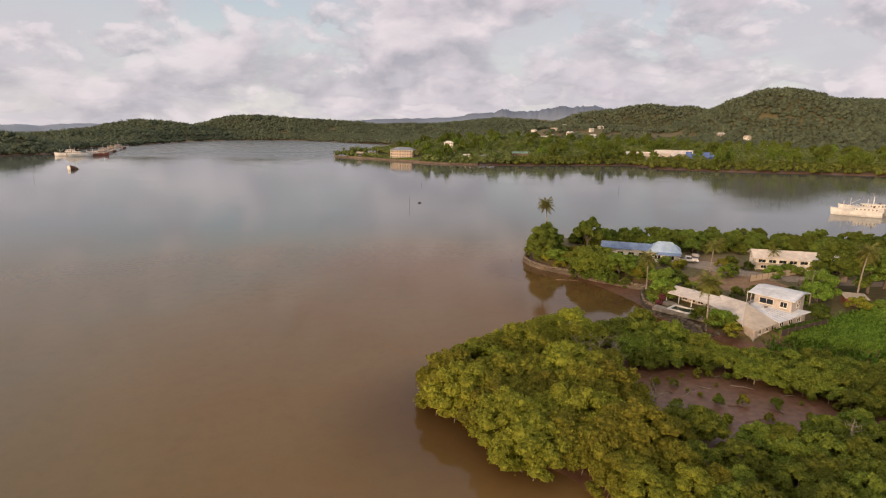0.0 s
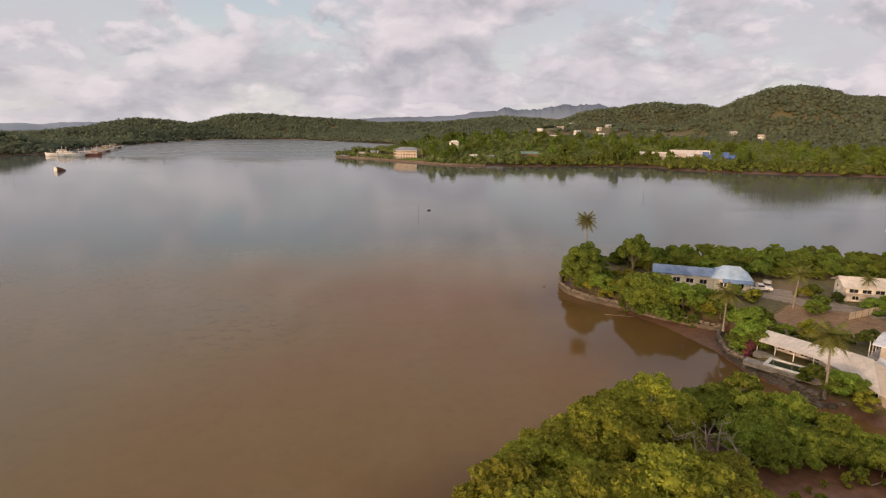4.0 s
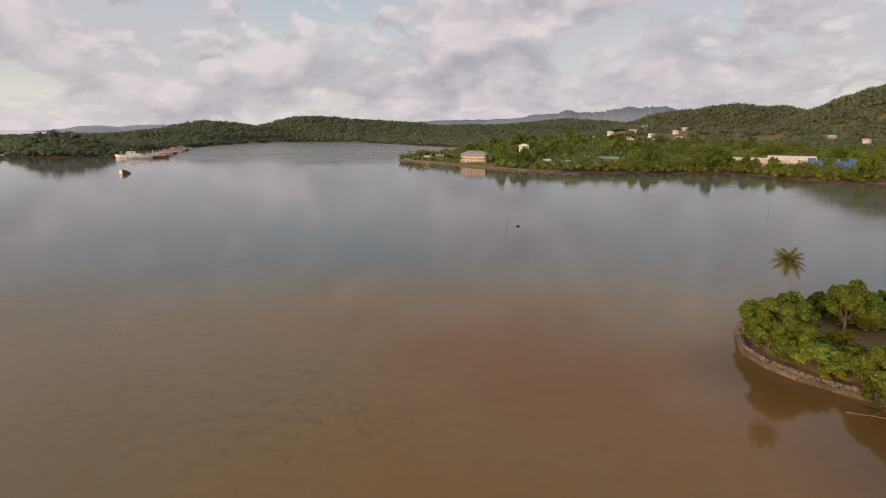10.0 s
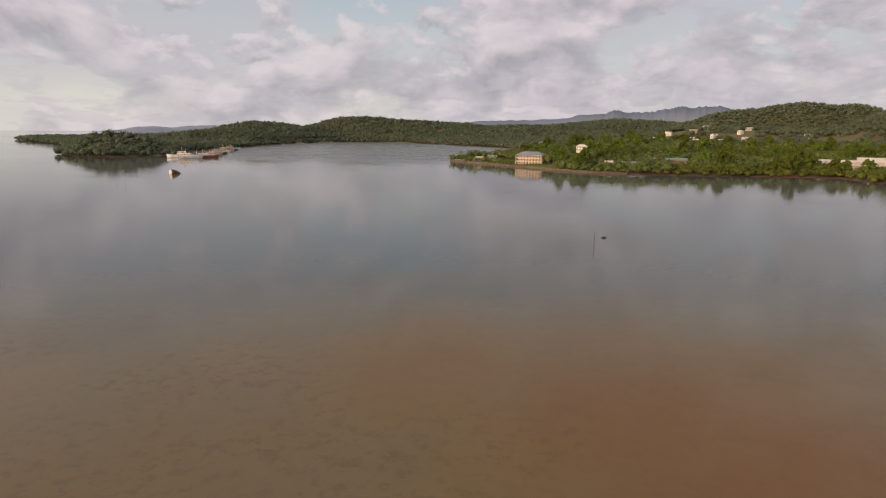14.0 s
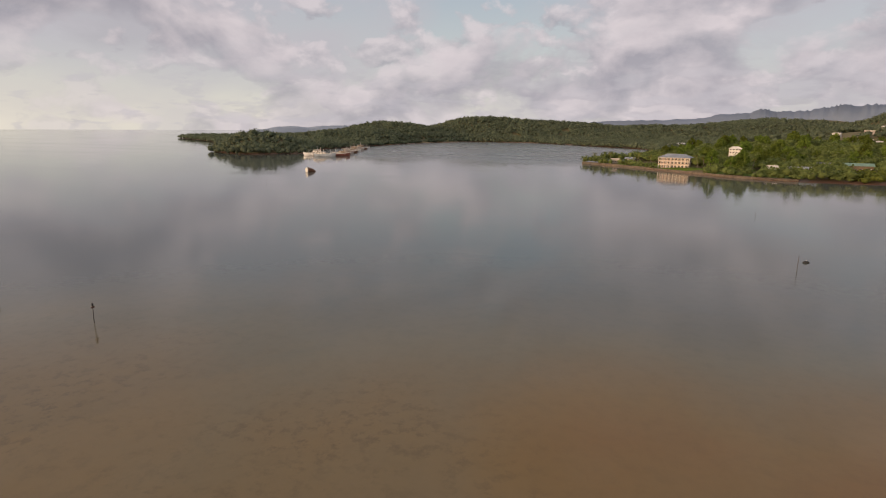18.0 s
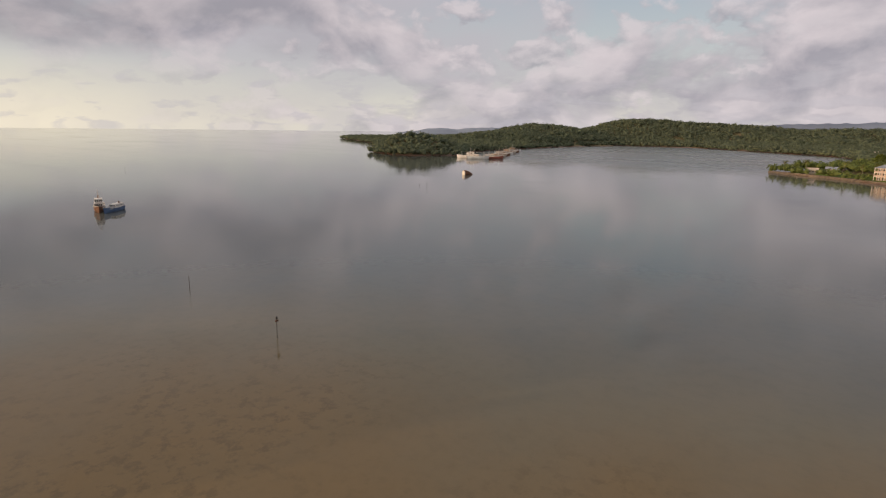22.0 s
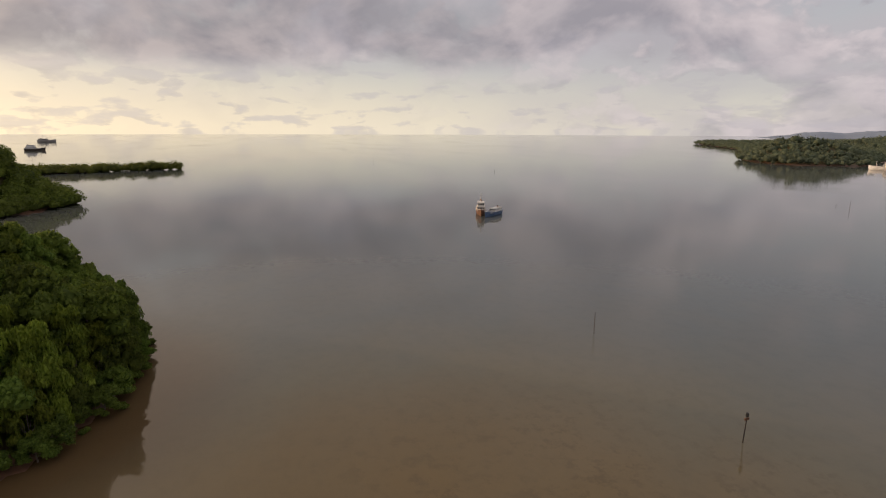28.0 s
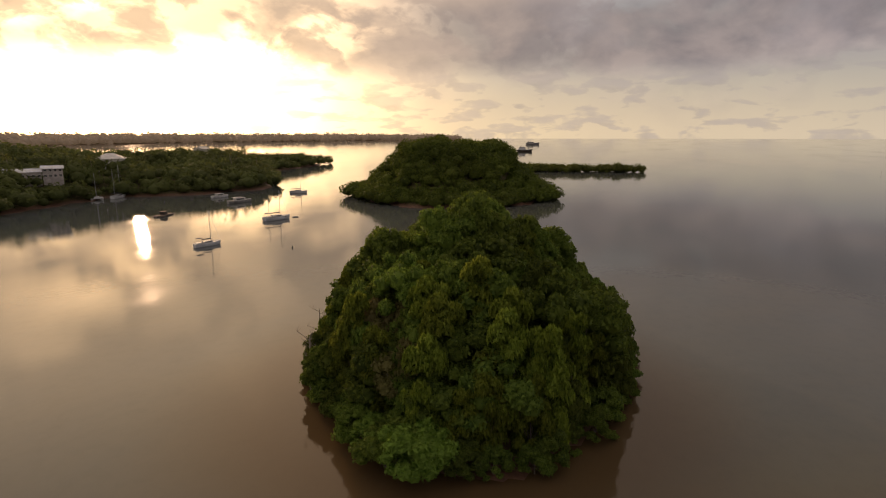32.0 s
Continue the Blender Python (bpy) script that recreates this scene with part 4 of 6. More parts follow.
HULLPALE = grain("pale_blue_hull_paint", (0.34, 0.40, 0.47), (0.50, 0.56, 0.62), 0.8, 0.5, bump=0.03, stain=0.35)
TANSHIP = grain("rust_streaked_cream_paint", (0.40, 0.27, 0.16), (0.60, 0.46, 0.32), 0.9, 0.7, bump=0.05, stain=0.4)
HULLRED = grain("red_hull_paint", (0.24, 0.07, 0.05), (0.36, 0.13, 0.09), 0.9, 0.55, bump=0.05, stain=0.4)
HULLGREY = grain("grey_hull_paint", (0.26, 0.25, 0.25), (0.42, 0.40, 0.38), 0.8, 0.5, bump=0.03, stain=0.35)
BLUEBOX = grain("blue_container_paint", (0.03, 0.09, 0.33), (0.07, 0.16, 0.46), 0.3, 0.5, bump=0.02, stain=0.3)
METAL = grain("mast_alloy", (0.45, 0.45, 0.44), (0.6, 0.6, 0.58), 2, 0.35, 0.8, bump=0.0)
RUBBER = grain("tyre_rubber", (0.015, 0.015, 0.015), (0.035, 0.035, 0.035), 8, 0.85)
CANVAS = grain("navy_canvas", (0.02, 0.025, 0.05), (0.05, 0.055, 0.09), 3, 0.9)
GLASS, _N, _L, _b = material("window_glass", 0.06, IOR=1.5)
_b.inputs["Base Color"].default_value = (0.02, 0.025, 0.03, 1)
POOLWATER, _N, _L, _b = material("pool_water", 0.05, IOR=1.33)
_b.inputs["Base Color"].default_value = (0.035, 0.05, 0.03, 1)


class Shape:
    """Collects boxes, tubes and lofts, and links them as one mesh."""
    def __init__(self):
        self.v, self.f = [], []

    def add(self, v, f):
        m = len(self.v)
        self.v += [tuple(p) for p in v]
        self.f += [tuple(i + m for i in q) for q in f]
        return self

    def box(self, x0, y0, z0, x1, y1, z1, taper=0.0):
        t = taper
        v = [(x0, y0, z0), (x1, y0, z0), (x1, y1, z0), (x0, y1, z0), (x0 + t, y0 + t, z1), (x1 - t, y0 + t, z1), (x1 - t, y1 - t, z1), (x0 + t, y1 - t, z1)]
        return self.add(v, [(3, 2, 1, 0), (4, 5, 6, 7), (0, 1, 5, 4), (1, 2, 6, 5), (2, 3, 7, 6), (3, 0, 4, 7)])

    def slab(self, top, thick):
        """A plate under the outline top, whose corners may lie at different heights."""
        n = len(top)
        v = list(top) + [(x, y, z - thick) for x, y, z in top]
        f = [tuple(range(n)), tuple(range(2 * n - 1, n - 1, -1))] + [(i, i + n, (i + 1) % n + n, (i + 1) % n) for i in range(n)]
        return self.add(v, f)

    def tube(self, a, b, r0, r1=None, sides=6):
        a, b = Vector(a), Vector(b)
        q = (b - a).to_track_quat("Z", "Y")
        r1 = r0 if r1 is None else r1
        v = [a + q @ Vector((math.cos(k * 2 * math.pi / sides) * r0, math.sin(k * 2 * math.pi / sides) * r0, 0)) for k in range(sides)]
        v += [b + q @ Vector((math.cos(k * 2 * math.pi / sides) * r1, math.sin(k * 2 * math.pi / sides) * r1, 0)) for k in range(sides)]
        f = [(k, (k + 1) % sides, (k + 1) % sides + sides, k + sides) for k in range(sides)] + [tuple(range(sides - 1, -1, -1)), tuple(range(sides, 2 * sides))]
        return self.add(v, f)

    def loft(self, sections):
        """Skins a row of rings with equal counts of points, and closes both ends."""
        n = len(sections[0])
        v = [p for s in sections for p in s]
        f = []
        for k in range(len(sections) - 1):
            f += [(k * n + i, k * n + (i + 1) % n, (k + 1) * n + (i + 1) % n, (k + 1) * n + i) for i in range(n)]
        f += [tuple(range(n - 1, -1, -1)), tuple(range((len(sections) - 1) * n, len(sections) * n))]
        return self.add(v, f)

    def link(self, name, mat, parent=None, label="", smooth=False):
        ob = mesh_object(name, self.v, self.f, mat, parent, smooth)
        bm = bmesh.new()
        bm.from_mesh(ob.data)
        bmesh.ops.recalc_face_normals(bm, faces=bm.faces)
        bm.to_mesh(ob.data)
        bm.free()
        if label:
            ob["label"] = label
        return ob


def thing(name, x, y, z, turn, label, category, group="", kind=""):
    ob = new(name)
    ob.matrix_basis = pose(x, y, z, 0, 0, turn)
    return tagged(ob, label, category, group, kind)


def sheet_roof(parent, x0, x1, y0, y1, eave, ridge, mat, hip=0.0, axis="x", over=0.5, name="roof", ribs=True, label=""):
    """A gable or hip roof with the ridge along x; ribs stand proud of the sheets."""
    x0, x1, y0, y1 = x0 - over, x1 + over, y0 - over, y1 + over
    ym = (y0 + y1) / 2
    S = Shape()
    a, b = (x0 + hip, ym, ridge), (x1 - hip, ym, ridge)
    S.slab([(x0, y0, eave), (x1, y0, eave), b, a], 0.12)
    S.slab([(x1, y1, eave), (x0, y1, eave), a, b], 0.12)
    if hip:
        S.slab([(x1, y0, eave), (x1, y1, eave), b], 0.12)
        S.slab([(x0, y1, eave), (x0, y0, eave), a], 0.12)
    roof = S.link(name, mat, parent, label)
    C = Shape()
    C.tube((a[0], a[1], ridge + 0.03), (b[0], b[1], ridge + 0.03), 0.12, sides=5)
    C.link("ridge_cap", mat, roof)
    if ribs:
        R, n = Shape(), max(4, int((x1 - x0) / 0.9))
        for i in range(n + 1):
            x = x0 + (x1 - x0) * i / n
            t = 1.0 if not hip else min(1.0, (x - x0) / hip, (x1 - x) / hip)
            if t < 0.08:
                continue
            for ye in (y0, y1):
                yt, zt = ye + (ym - ye) * t, eave + (ridge - eave) * t
                R.add([(x - 0.05, ye, eave), (x + 0.05, ye, eave), (x + 0.05, yt, zt), (x - 0.05, yt, zt), (x - 0.03, ye, eave + 0.05), (x + 0.03, ye, eave + 0.05), (x + 0.03, yt, zt + 0.05), (x - 0.03, yt, zt + 0.05)],
                      [(4, 5, 6, 7), (0, 4, 7, 3), (1, 2, 6, 5), (0, 1, 5, 4)])
        R.link("roof_ribs", mat, roof)
    return roof


def walls(parent, x0, x1, y0, y1, z0, z1, mat, thick=0.2, name="wall", gable=0.0):
    """Four walls, each a part; gable: extra height of the end walls' peaks."""
    for a, b, c, d in ((x0, y0, x1, y0 + thick), (x0, y1 - thick, x1, y1)):
        Shape().box(a, b, z0, c, d, z1).link(name, mat, parent)
    for a, c in ((x0, x0 + thick), (x1 - thick, x1)):
        S, ym = Shape(), (y0 + y1) / 2
        y2, y3 = y0 + thick + 0.003, y1 - thick - 0.003
        ring = [(y2, z0), (y3, z0), (y3, z1)] + ([(ym, z1 + gable)] if gable else []) + [(y2, z1)]
        S.loft([[(a, y, z) for y, z in ring], [(c, y, z) for y, z in ring]]).link(name, mat, parent)


def window(parent, x, y, z, w, h, face, frame_mat=None, name="window", sill=True):
    """A window on a wall: face is -y, +y, -x or +x. Frame, pane and sill are parts."""
    axis, s = face[1], (-1 if face[0] == "-" else 1)
    def bx(S, u0, z0, u1, z1, d0, d1):
        lo, hi = sorted((s * d0, s * d1))
        return S.box(x + u0, y + lo, z0, x + u1, y + hi, z1) if axis == "y" else S.box(x + lo, y + u0, z0, x + hi, y + u1, z1)
    F = Shape()
    for u0, z0, u1, z1 in ((-w / 2, z, -w / 2 + 0.08, z + h), (w / 2 - 0.08, z, w / 2, z + h), (-w / 2 + 0.08, z, w / 2 - 0.08, z + 0.08), (-w / 2 + 0.08, z + h - 0.08, w / 2 - 0.08, z + h), (-0.03, z + 0.08, 0.03, z + h - 0.08)):
        bx(F, u0, z0, u1, z1, -0.02, 0.08)
    win = F.link(name, frame_mat or WHITE, parent)
    bx(Shape(), -w / 2 + 0.08, z + 0.08, w / 2 - 0.08, z + h - 0.08, 0.0, 0.02).link("pane", GLASS, win)
    if sill:
        bx(Shape(), -w / 2 - 0.08, z - 0.1, w / 2 + 0.08, z - 0.003, -0.02, 0.14).link("sill", frame_mat or WHITE, win)
    return win


def palm(x, y, z, height, lean, turn, seed, label, fronds=22, reach=3.0):
    rng = np.random.default_rng(seed)
    ob = thing("coconut_palm", x, y, z, turn, label, "palm", "coconut palms")
    path = [(lean * t * t, 0, height * t, 0.09 * (1 - t) + 0.11) for t in (0, 0.12, 0.3, 0.5, 0.7, 0.85, 1.0)]
    path[0] = (0, 0, -0.5, 0.3)
    v, f = limb(path, 8)
    Shape().add(v, f).link("trunk", PALEBARK, ob, smooth=True)
    top = Vector((lean, 0, height))
    for i in range(fronds):
        a, rise = i * 2.39996, 1.35 - 2.2 * ((i + 0.5) / fronds) ** 1.05
        n, pts = 9, []
        L_ = reach * (1.0 + 0.3 * rng.random())
        for k in range(n):
            t = k / (n - 1)
            r = L_ * t * (1 - 0.18 * t * abs(rise))
            zz = L_ * (rise * t * 0.78 - 0.46 * t * t)
            pts.append(top + Vector((math.cos(a) * r, math.sin(a) * r, zz)))
        V, F = [], []
        side = Vector((-math.sin(a), math.cos(a), 0))
        for k in range(n - 1):
            p, q = pts[k], pts[k + 1]
            for sgn in (-1, 1):
                for m in range(3):
                    o = p.lerp(q, m / 3)
                    w = L_ * 0.25 * math.sin(min(1, (k + m / 3) / (n - 1) * 1.15 + 0.12) * math.pi) ** 0.6
                    tip = o + side * sgn * w + (q - p) * 0.9 + Vector((0, 0, -w * (0.25 + 0.45 * rng.random())))
                    b = len(V)
                    V += [o, o + (q - p) * 0.36, tip]
                    F.append((b, b + 1, b + 2))
        b = len(V)
        for k in range(n):
            V += [pts[k] + side * 0.05 * (1 - k / n), pts[k] - side * 0.05 * (1 - k / n)]
        F += [(b + 2 * k, b + 2 * k + 1, b + 2 * k + 3, b + 2 * k + 2) for k in range(n - 1)]
        mesh_object("frond", V, F, PALMLEAF, ob)
    N_ = Shape()
    for i in range(6):
        p = top + Vector((math.cos(i * 1.05) * 0.3, math.sin(i * 1.05) * 0.3, -0.35))
        N_.loft([[p + Vector((math.cos(k * 1.05) * r, math.sin(k * 1.05) * r, h)) for k in range(6)] for h, r in ((-0.16, 0.05), (-0.05, 0.15), (0.08, 0.15), (0.17, 0.04))])
    N_.link("coconuts", PALMLEAF, ob, "cluster of green coconuts")
    return ob

# ---- the house spit ----
SEA_WALL = [(27.5, 173), (25, 164), (26, 158), (29, 153), (36.6, 146.5), (41, 140.5), (47.6, 135.7), (51.3, 133), (48.2, 128), (46.3, 121), (47.6, 114.5), (50, 108), (51.5, 103.5)]


def sea_wall():
    rng = np.random.default_rng(21)
    wall = thing("sea_wall", 0, 0, 0, 0, "low sea wall of weathered stone along the spit", "sea wall")
    protos = []
    for k in range(5):
        v = [(sx * (0.5 - 0.12 * rng.random()), sy * (0.5 - 0.12 * rng.random()), sz * (0.5 - 0.1 * rng.random())) for sz in (-1, 1) for sx, sy in ((-1, -1), (1, -1), (1, 1), (-1, 1))]
        v += [(0.02, 0, 0.58), (0, -0.6, 0.02), (0.6, 0, 0), (0, 0.6, 0), (-0.6, 0, 0)]
        f = [(3, 2, 1, 0)] + [(4, 5, 8), (5, 6, 8), (6, 7, 8), (7, 4, 8)] + [(0, 1, 9), (1, 5, 9), (5, 4, 9), (4, 0, 9), (1, 2, 10), (2, 6, 10), (6, 5, 10), (5, 1, 10), (2, 3, 11), (3, 7, 11), (7, 6, 11), (6, 2, 11), (3, 0, 12), (0, 4, 12), (4, 7, 12), (7, 3, 12)]
        me = bpy.data.meshes.new("stone")
        me.from_pydata(v, [], f)
        me.materials.append(STONE)
        protos.append(me)
    for (ax, ay), (bx, by) in zip(SEA_WALL, SEA_WALL[1:]):
        L_ = math.hypot(bx - ax, by - ay)
        n, a = max(1, round(L_ / 1.05)), math.degrees(math.atan2(by - ay, bx - ax))
        nx, ny = (by - ay) / L_, -(bx - ax) / L_
        core = Shape().box(-L_ / 2, -0.35, -1.0, L_ / 2, 0.35, 0.8)
        c = core.link("wall_core", STONE, wall)
        c.matrix_basis = pose((ax + bx) / 2 - nx * 0.35 * -1, (ay + by) / 2 + ny * 0.35, 0, 0, 0, a)
        for row in range(3):
            for i in range(n):
                t = (i + 0.5 + (0.25 if row % 2 else -0.1) + rng.normal() * 0.08) / n
                o = new("stone", protos[int(rng.integers(5))])
                o.parent = wall
                o.matrix_basis = pose(ax + (bx - ax) * t - nx * 0.12 * row * -1, ay + (by - ay) * t + ny * 0.12 * row, 0.12 + row * 0.58, rng.normal() * 10, rng.normal() * 10, a + rng.normal() * 14) @ Matrix.Diagonal((L_ / n * (0.75 + 0.35 * rng.random()), 0.55 + 0.35 * rng.random(), 0.5 + 0.3 * rng.random(), 1))


sea_wall()


def rock(x, y, z, r, seed, label="brown boulder at the foot of the garden"):
    rng = np.random.default_rng(seed)
    S, rings = Shape(), []
    for h, w in ((-0.5, 0.8), (-0.1, 1.0), (0.35, 0.85), (0.65, 0.45)):
        rings.append([(math.cos(k * 0.785) * r * w * (0.85 + 0.3 * rng.random()), math.sin(k * 0.785) * r * w * (0.85 + 0.3 * rng.random()), h * r) for k in range(8)])
    ob = S.loft(rings).link("boulder", STONE)
    ob.matrix_basis = pose(x, y, z, 0, 0, rng.random() * 360)
    return tagged(ob, label, "rock", "boulders")


for i, (x, y, r) in enumerate([(51.0, 102.6, 0.9), (52.4, 102.0, 0.8), (50.3, 104.3, 0.7), (53.6, 101.6, 0.6), (49.4, 106.0, 0.8), (48.2, 110.2, 0.7), (55.2, 100.8, 0.7), (47.0, 113.4, 0.9), (46.9, 116.0, 0.8), (20.6, 163.8, 0.35), (56.8, 99.4, 0.5)]):
    rock(x, y, max(0.05, float(land_height(np.array([x]), np.array([y]))[0])), r, 300 + i)


def wall_run(parent, corners, z0, z1, mat, thick=0.2):
    """Walls along an outline of corners, each stretch a part."""
    for (ax, ay), (bx, by) in zip(corners, corners[1:]):
        d = math.hypot(bx - ax, by - ay)
        nx, ny = -(by - ay) / d * thick, (bx - ax) / d * thick
        ring = [(ax, ay), (bx, by), (bx + nx, by + ny), (ax + nx, ay + ny)]
        Shape().loft([[(x, y, z0) for x, y in ring], [(x, y, z1) for x, y in ring]]).link("wall", mat, parent)


def wall_window(parent, a, b, t, z, w, h):
    """A window set on the wall from a to b at the share t of its length."""
    ang = math.atan2(b[1] - a[1], b[0] - a[0])
    hold = new("window_bay")
    hold.parent = parent
    hold.matrix_basis = pose(a[0] + (b[0] - a[0]) * t, a[1] + (b[1] - a[1]) * t, 0, 0, 0, math.degrees(ang))
    window(hold, 0, 0, z, w, h, "-y")


def roof_ribs(parent, a, b, c, d, n, mat, name="roof_ribs"):
    """Raised seams from the edge a-b down to the edge d-c."""
    R = Shape()
    a, b, c, d = map(Vector, (a, b, c, d))
    for k in range(1, n):
        p, q = a.lerp(b, k / n), d.lerp(c, k / n)
        s = (b - a).normalized() * 0.035
        u = Vector((0, 0, 0.055))
        R.add([p - s, p + s, q + s, q - s, p - s + u, p + s + u, q + s + u, q - s + u], [(4, 5, 6, 7), (0, 4, 7, 3), (1, 2, 6, 5), (0, 1, 5, 4)])
    R.link(name, mat, parent)


def pool_house():
    G = 2.2
    h = thing("pool_house", 57, 107, G, 0, "single-storey cream house with a white sheet roof by a pool", "house")
    def at(x, y, z=None):
        return (x - 57, y - 107) if z is None else (x - 57, y - 107, z - G)
    # veranda wing beside the pool
    wing = new("veranda_wing")
    wing.parent = h
    e0, e1, r1, r0 = at(49.4, 118.4, 4.15), at(54.9, 110.7, 4.15), at(58.8, 112.6, 4.9), at(53.0, 121.0, 4.9)
    Shape().slab([e0, e1, r1, r0], 0.14).link("wing_roof", TINROOF, wing)
    roof_ribs(wing, r0, r1, e1, e0, 12, TINROOF)
    run = [at(53.2, 118.6), at(56.3, 114.2), at(57.6, 112.2)]
    wall_run(wing, run, 0, 2.3, CREAM)
    wall_run(wing, [at(54.0, 120.2), at(53.2, 118.6)], 0, 2.4, CREAM)
    wall_run(wing, [at(58.2, 113.0), at(54.4, 119.9)], 0, 2.35, CREAM)
    for k in range(4):
        wall_window(wing, run[0], run[2], 0.14 + k * 0.235, 0.3, 1.3, 1.7)
    for k in range(4):
        t = 0.04 + k * 0.31
        x, y = e0[0] + (e1[0] - e0[0]) * t + 0.35, e0[1] + (e1[1] - e0[1]) * t + 0.25
        Shape().tube((x, y, -0.1), (x, y, 1.9), 0.09, sides=8).link("post", WHITE, wing)
    # main wing under one broad slope with a tan hip at its end
    m = new("main_wing")
    m.parent = h
    a, b, c, d, e, f, g = at(54.9, 110.8, 4.1), at(56.7, 106.0, 3.8), at(56.5, 98.9, 3.7), at(57.0, 95.4, 3.65), at(63.5, 99.4, 3.75), at(61.4, 107.1, 5.4), at(58.9, 112.2, 5.4)
    S = Shape()
    for top in ((g, a, b), (g, b, f), (f, b, c)):
        S.slab(list(top), 0.14)
    S.link("main_roof", TINROOF, m)
    S = Shape()
    for top in ((f, c, d), (f, d, e)):
        S.slab([(x, y, z + 0.01) for x, y, z in top], 0.14)
    S.link("hip_roof", TANROOF, m, "tan sheeted hip end")
    Shape().slab([g, f, at(63.6, 109.6, 4.4), at(61.5, 114.0, 4.2)], 0.14).link("back_roof", TINROOF, m)
    roof_ribs(m, g, f, c, b, 9, TINROOF)
    run = [at(57.6, 96.6), at(57.2, 99.2), at(57.3, 106.2), at(55.7, 110.6)][::-1]
    wall_run(m, run, -1.9, 1.45, CREAM)
    front = [at(57.6, 96.6), at(62.8, 99.9)]
    wall_run(m, front, -1.9, 1.45, CREAM)
    wall_run(m, [at(61.2, 113.0), at(57.8, 112.6)], -0.4, 1.9, CREAM)
    for k in range(3):
        wall_window(m, run[1], run[2], 0.2 + k * 0.3, 0.15, 1.3, 1.1)
    for k in range(2):
        wall_window(m, front[0], front[1], 0.3 + k * 0.4, 0.1, 1.2, 1.1)
    # flat-roofed room behind
    fl = new("flat_wing")
    fl.parent = h
    p, q, r, s_ = at(61.6, 107.2, 4.75), at(66.6, 111.4, 4.55), at(73.5, 105.2, 4.15), at(63.7, 99.3, 3.95)
    Shape().slab([p, q, r, s_][::-1], 0.14).link("flat_roof", PALEROOF, fl, "pale grey sheet roof")
    roof_ribs(fl, p, q, r, s_, 10, PALEROOF)
    run = [at(63.4, 100.2), at(72.6, 105.4), at(66.6, 110.8)]
    wall_run(fl, run, -1.6, 1.7, CREAM)
    for k in range(3):
        wall_window(fl, run[0], run[1], 0.22 + k * 0.28, 0.2, 1.3, 1.0)
    for k in range(3):
        x, y, z = (Vector(p).lerp(Vector(r), 0.3 + 0.16 * k) + Vector((0.3 * (k % 2), 0.5 * (k % 2), 0.0)))[:]
        Shape().box(x - 0.3, y - 0.15, z - 0.05, x + 0.3, y + 0.15, z + 0.16).link("roof_vent", TIMBER, fl)
    # upper storey
    u = new("upper_storey")
    u.parent = h
    u.matrix_basis = pose(12.0, 2.0, 1.75, 0, 0, -52) @ Matrix.Diagonal((0.9, 0.9, 1, 1))
    walls(u, -3.8, 4.0, -3.3, 3.6, -1.75, 3.0, CREAM)
    Shape().slab([(-4.9, -4.4, 2.85), (4.9, -4.4, 2.85), (4.9, 0.6, 3.75), (-4.9, 0.6, 3.75)], 0.14).link("front_roof", PALEROOF, u)
    Shape().slab([(4.9, 4.4, 3.2), (-4.9, 4.4, 3.2), (-4.9, 0.6, 3.76), (4.9, 0.6, 3.76)], 0.14).link("back_roof", PALEROOF, u)
    R = Shape()
    for k in range(11):
        x = -4.8 + k * 0.95
        R.add([(x, -4.38, 2.86), (x + 0.07, -4.38, 2.86), (x + 0.07, 0.6, 3.76), (x, 0.6, 3.76), (x, -4.38, 2.92), (x + 0.07, -4.38, 2.92), (x + 0.07, 0.6, 3.82), (x, 0.6, 3.82)], [(4, 5, 6, 7), (0, 4, 7, 3), (1, 2, 6, 5), (0, 1, 5, 4)])
    R.link("roof_ribs", PALEROOF, u)
    window(u, -1.2, -3.3, 0.9, 3.0, 1.2, "-y")
    window(u, 2.4, -3.3, 0.9, 1.5, 1.2, "-y")
    window(u, -3.8, 0, 0.8, 1.6, 1.3, "-x")
    window(u, 4.0, 0.4, 0.8, 1.6, 1.3, "+x")
    B = Shape().box(-5.6, -3.2, 0.0, -3.9, 3.4, 0.12)
    B.link("balcony", CREAM, u)
    for k in range(4):
        Shape().tube((-5.5, -3.0 + 2.1 * k, -1.75), (-5.5, -3.0 + 2.1 * k, 2.8), 0.07).link("balcony_post", WHITE, u)
    Shape().box(-5.55, -3.2, 0.9, -5.45, 3.4, 1.0).link("balcony_rail", TIMBER, u)


pool_house()


def swimming_pool():
    p = thing("swimming_pool", 51.5, 111.0, 2.16, -46, "small rectangular pool with pale coping and dark green water", "pool")
    for name, x0, y0, x1, y1 in (("coping", -3.6, -1.9, 3.6, -1.4), ("coping", -3.6, 1.4, 3.6, 1.9), ("coping", -3.6, -1.397, -3.1, 1.397), ("coping", 3.1, -1.397, 3.6, 1.397)):
        Shape().box(x0, y0, -0.4, x1, y1, 0.22).link(name, WHITE, p)
    Shape().box(-3.1, -1.4, -0.3, 3.1, 1.4, 0.06).link("pool_water", POOLWATER, p)
    d = thing("pool_deck", 52.4, 112.2, 1.95, -46, "worn concrete terrace round the pool", "terrace")
    Shape().box(-6.2, -4.0, -0.5, 6.0, -1.95, 0.2).link("deck_slab", CONCRETE, d)
    Shape().box(-6.2, 0.9, -0.5, 6.0, 3.6, 0.21).link("deck_slab", CONCRETE, d)


swimming_pool()


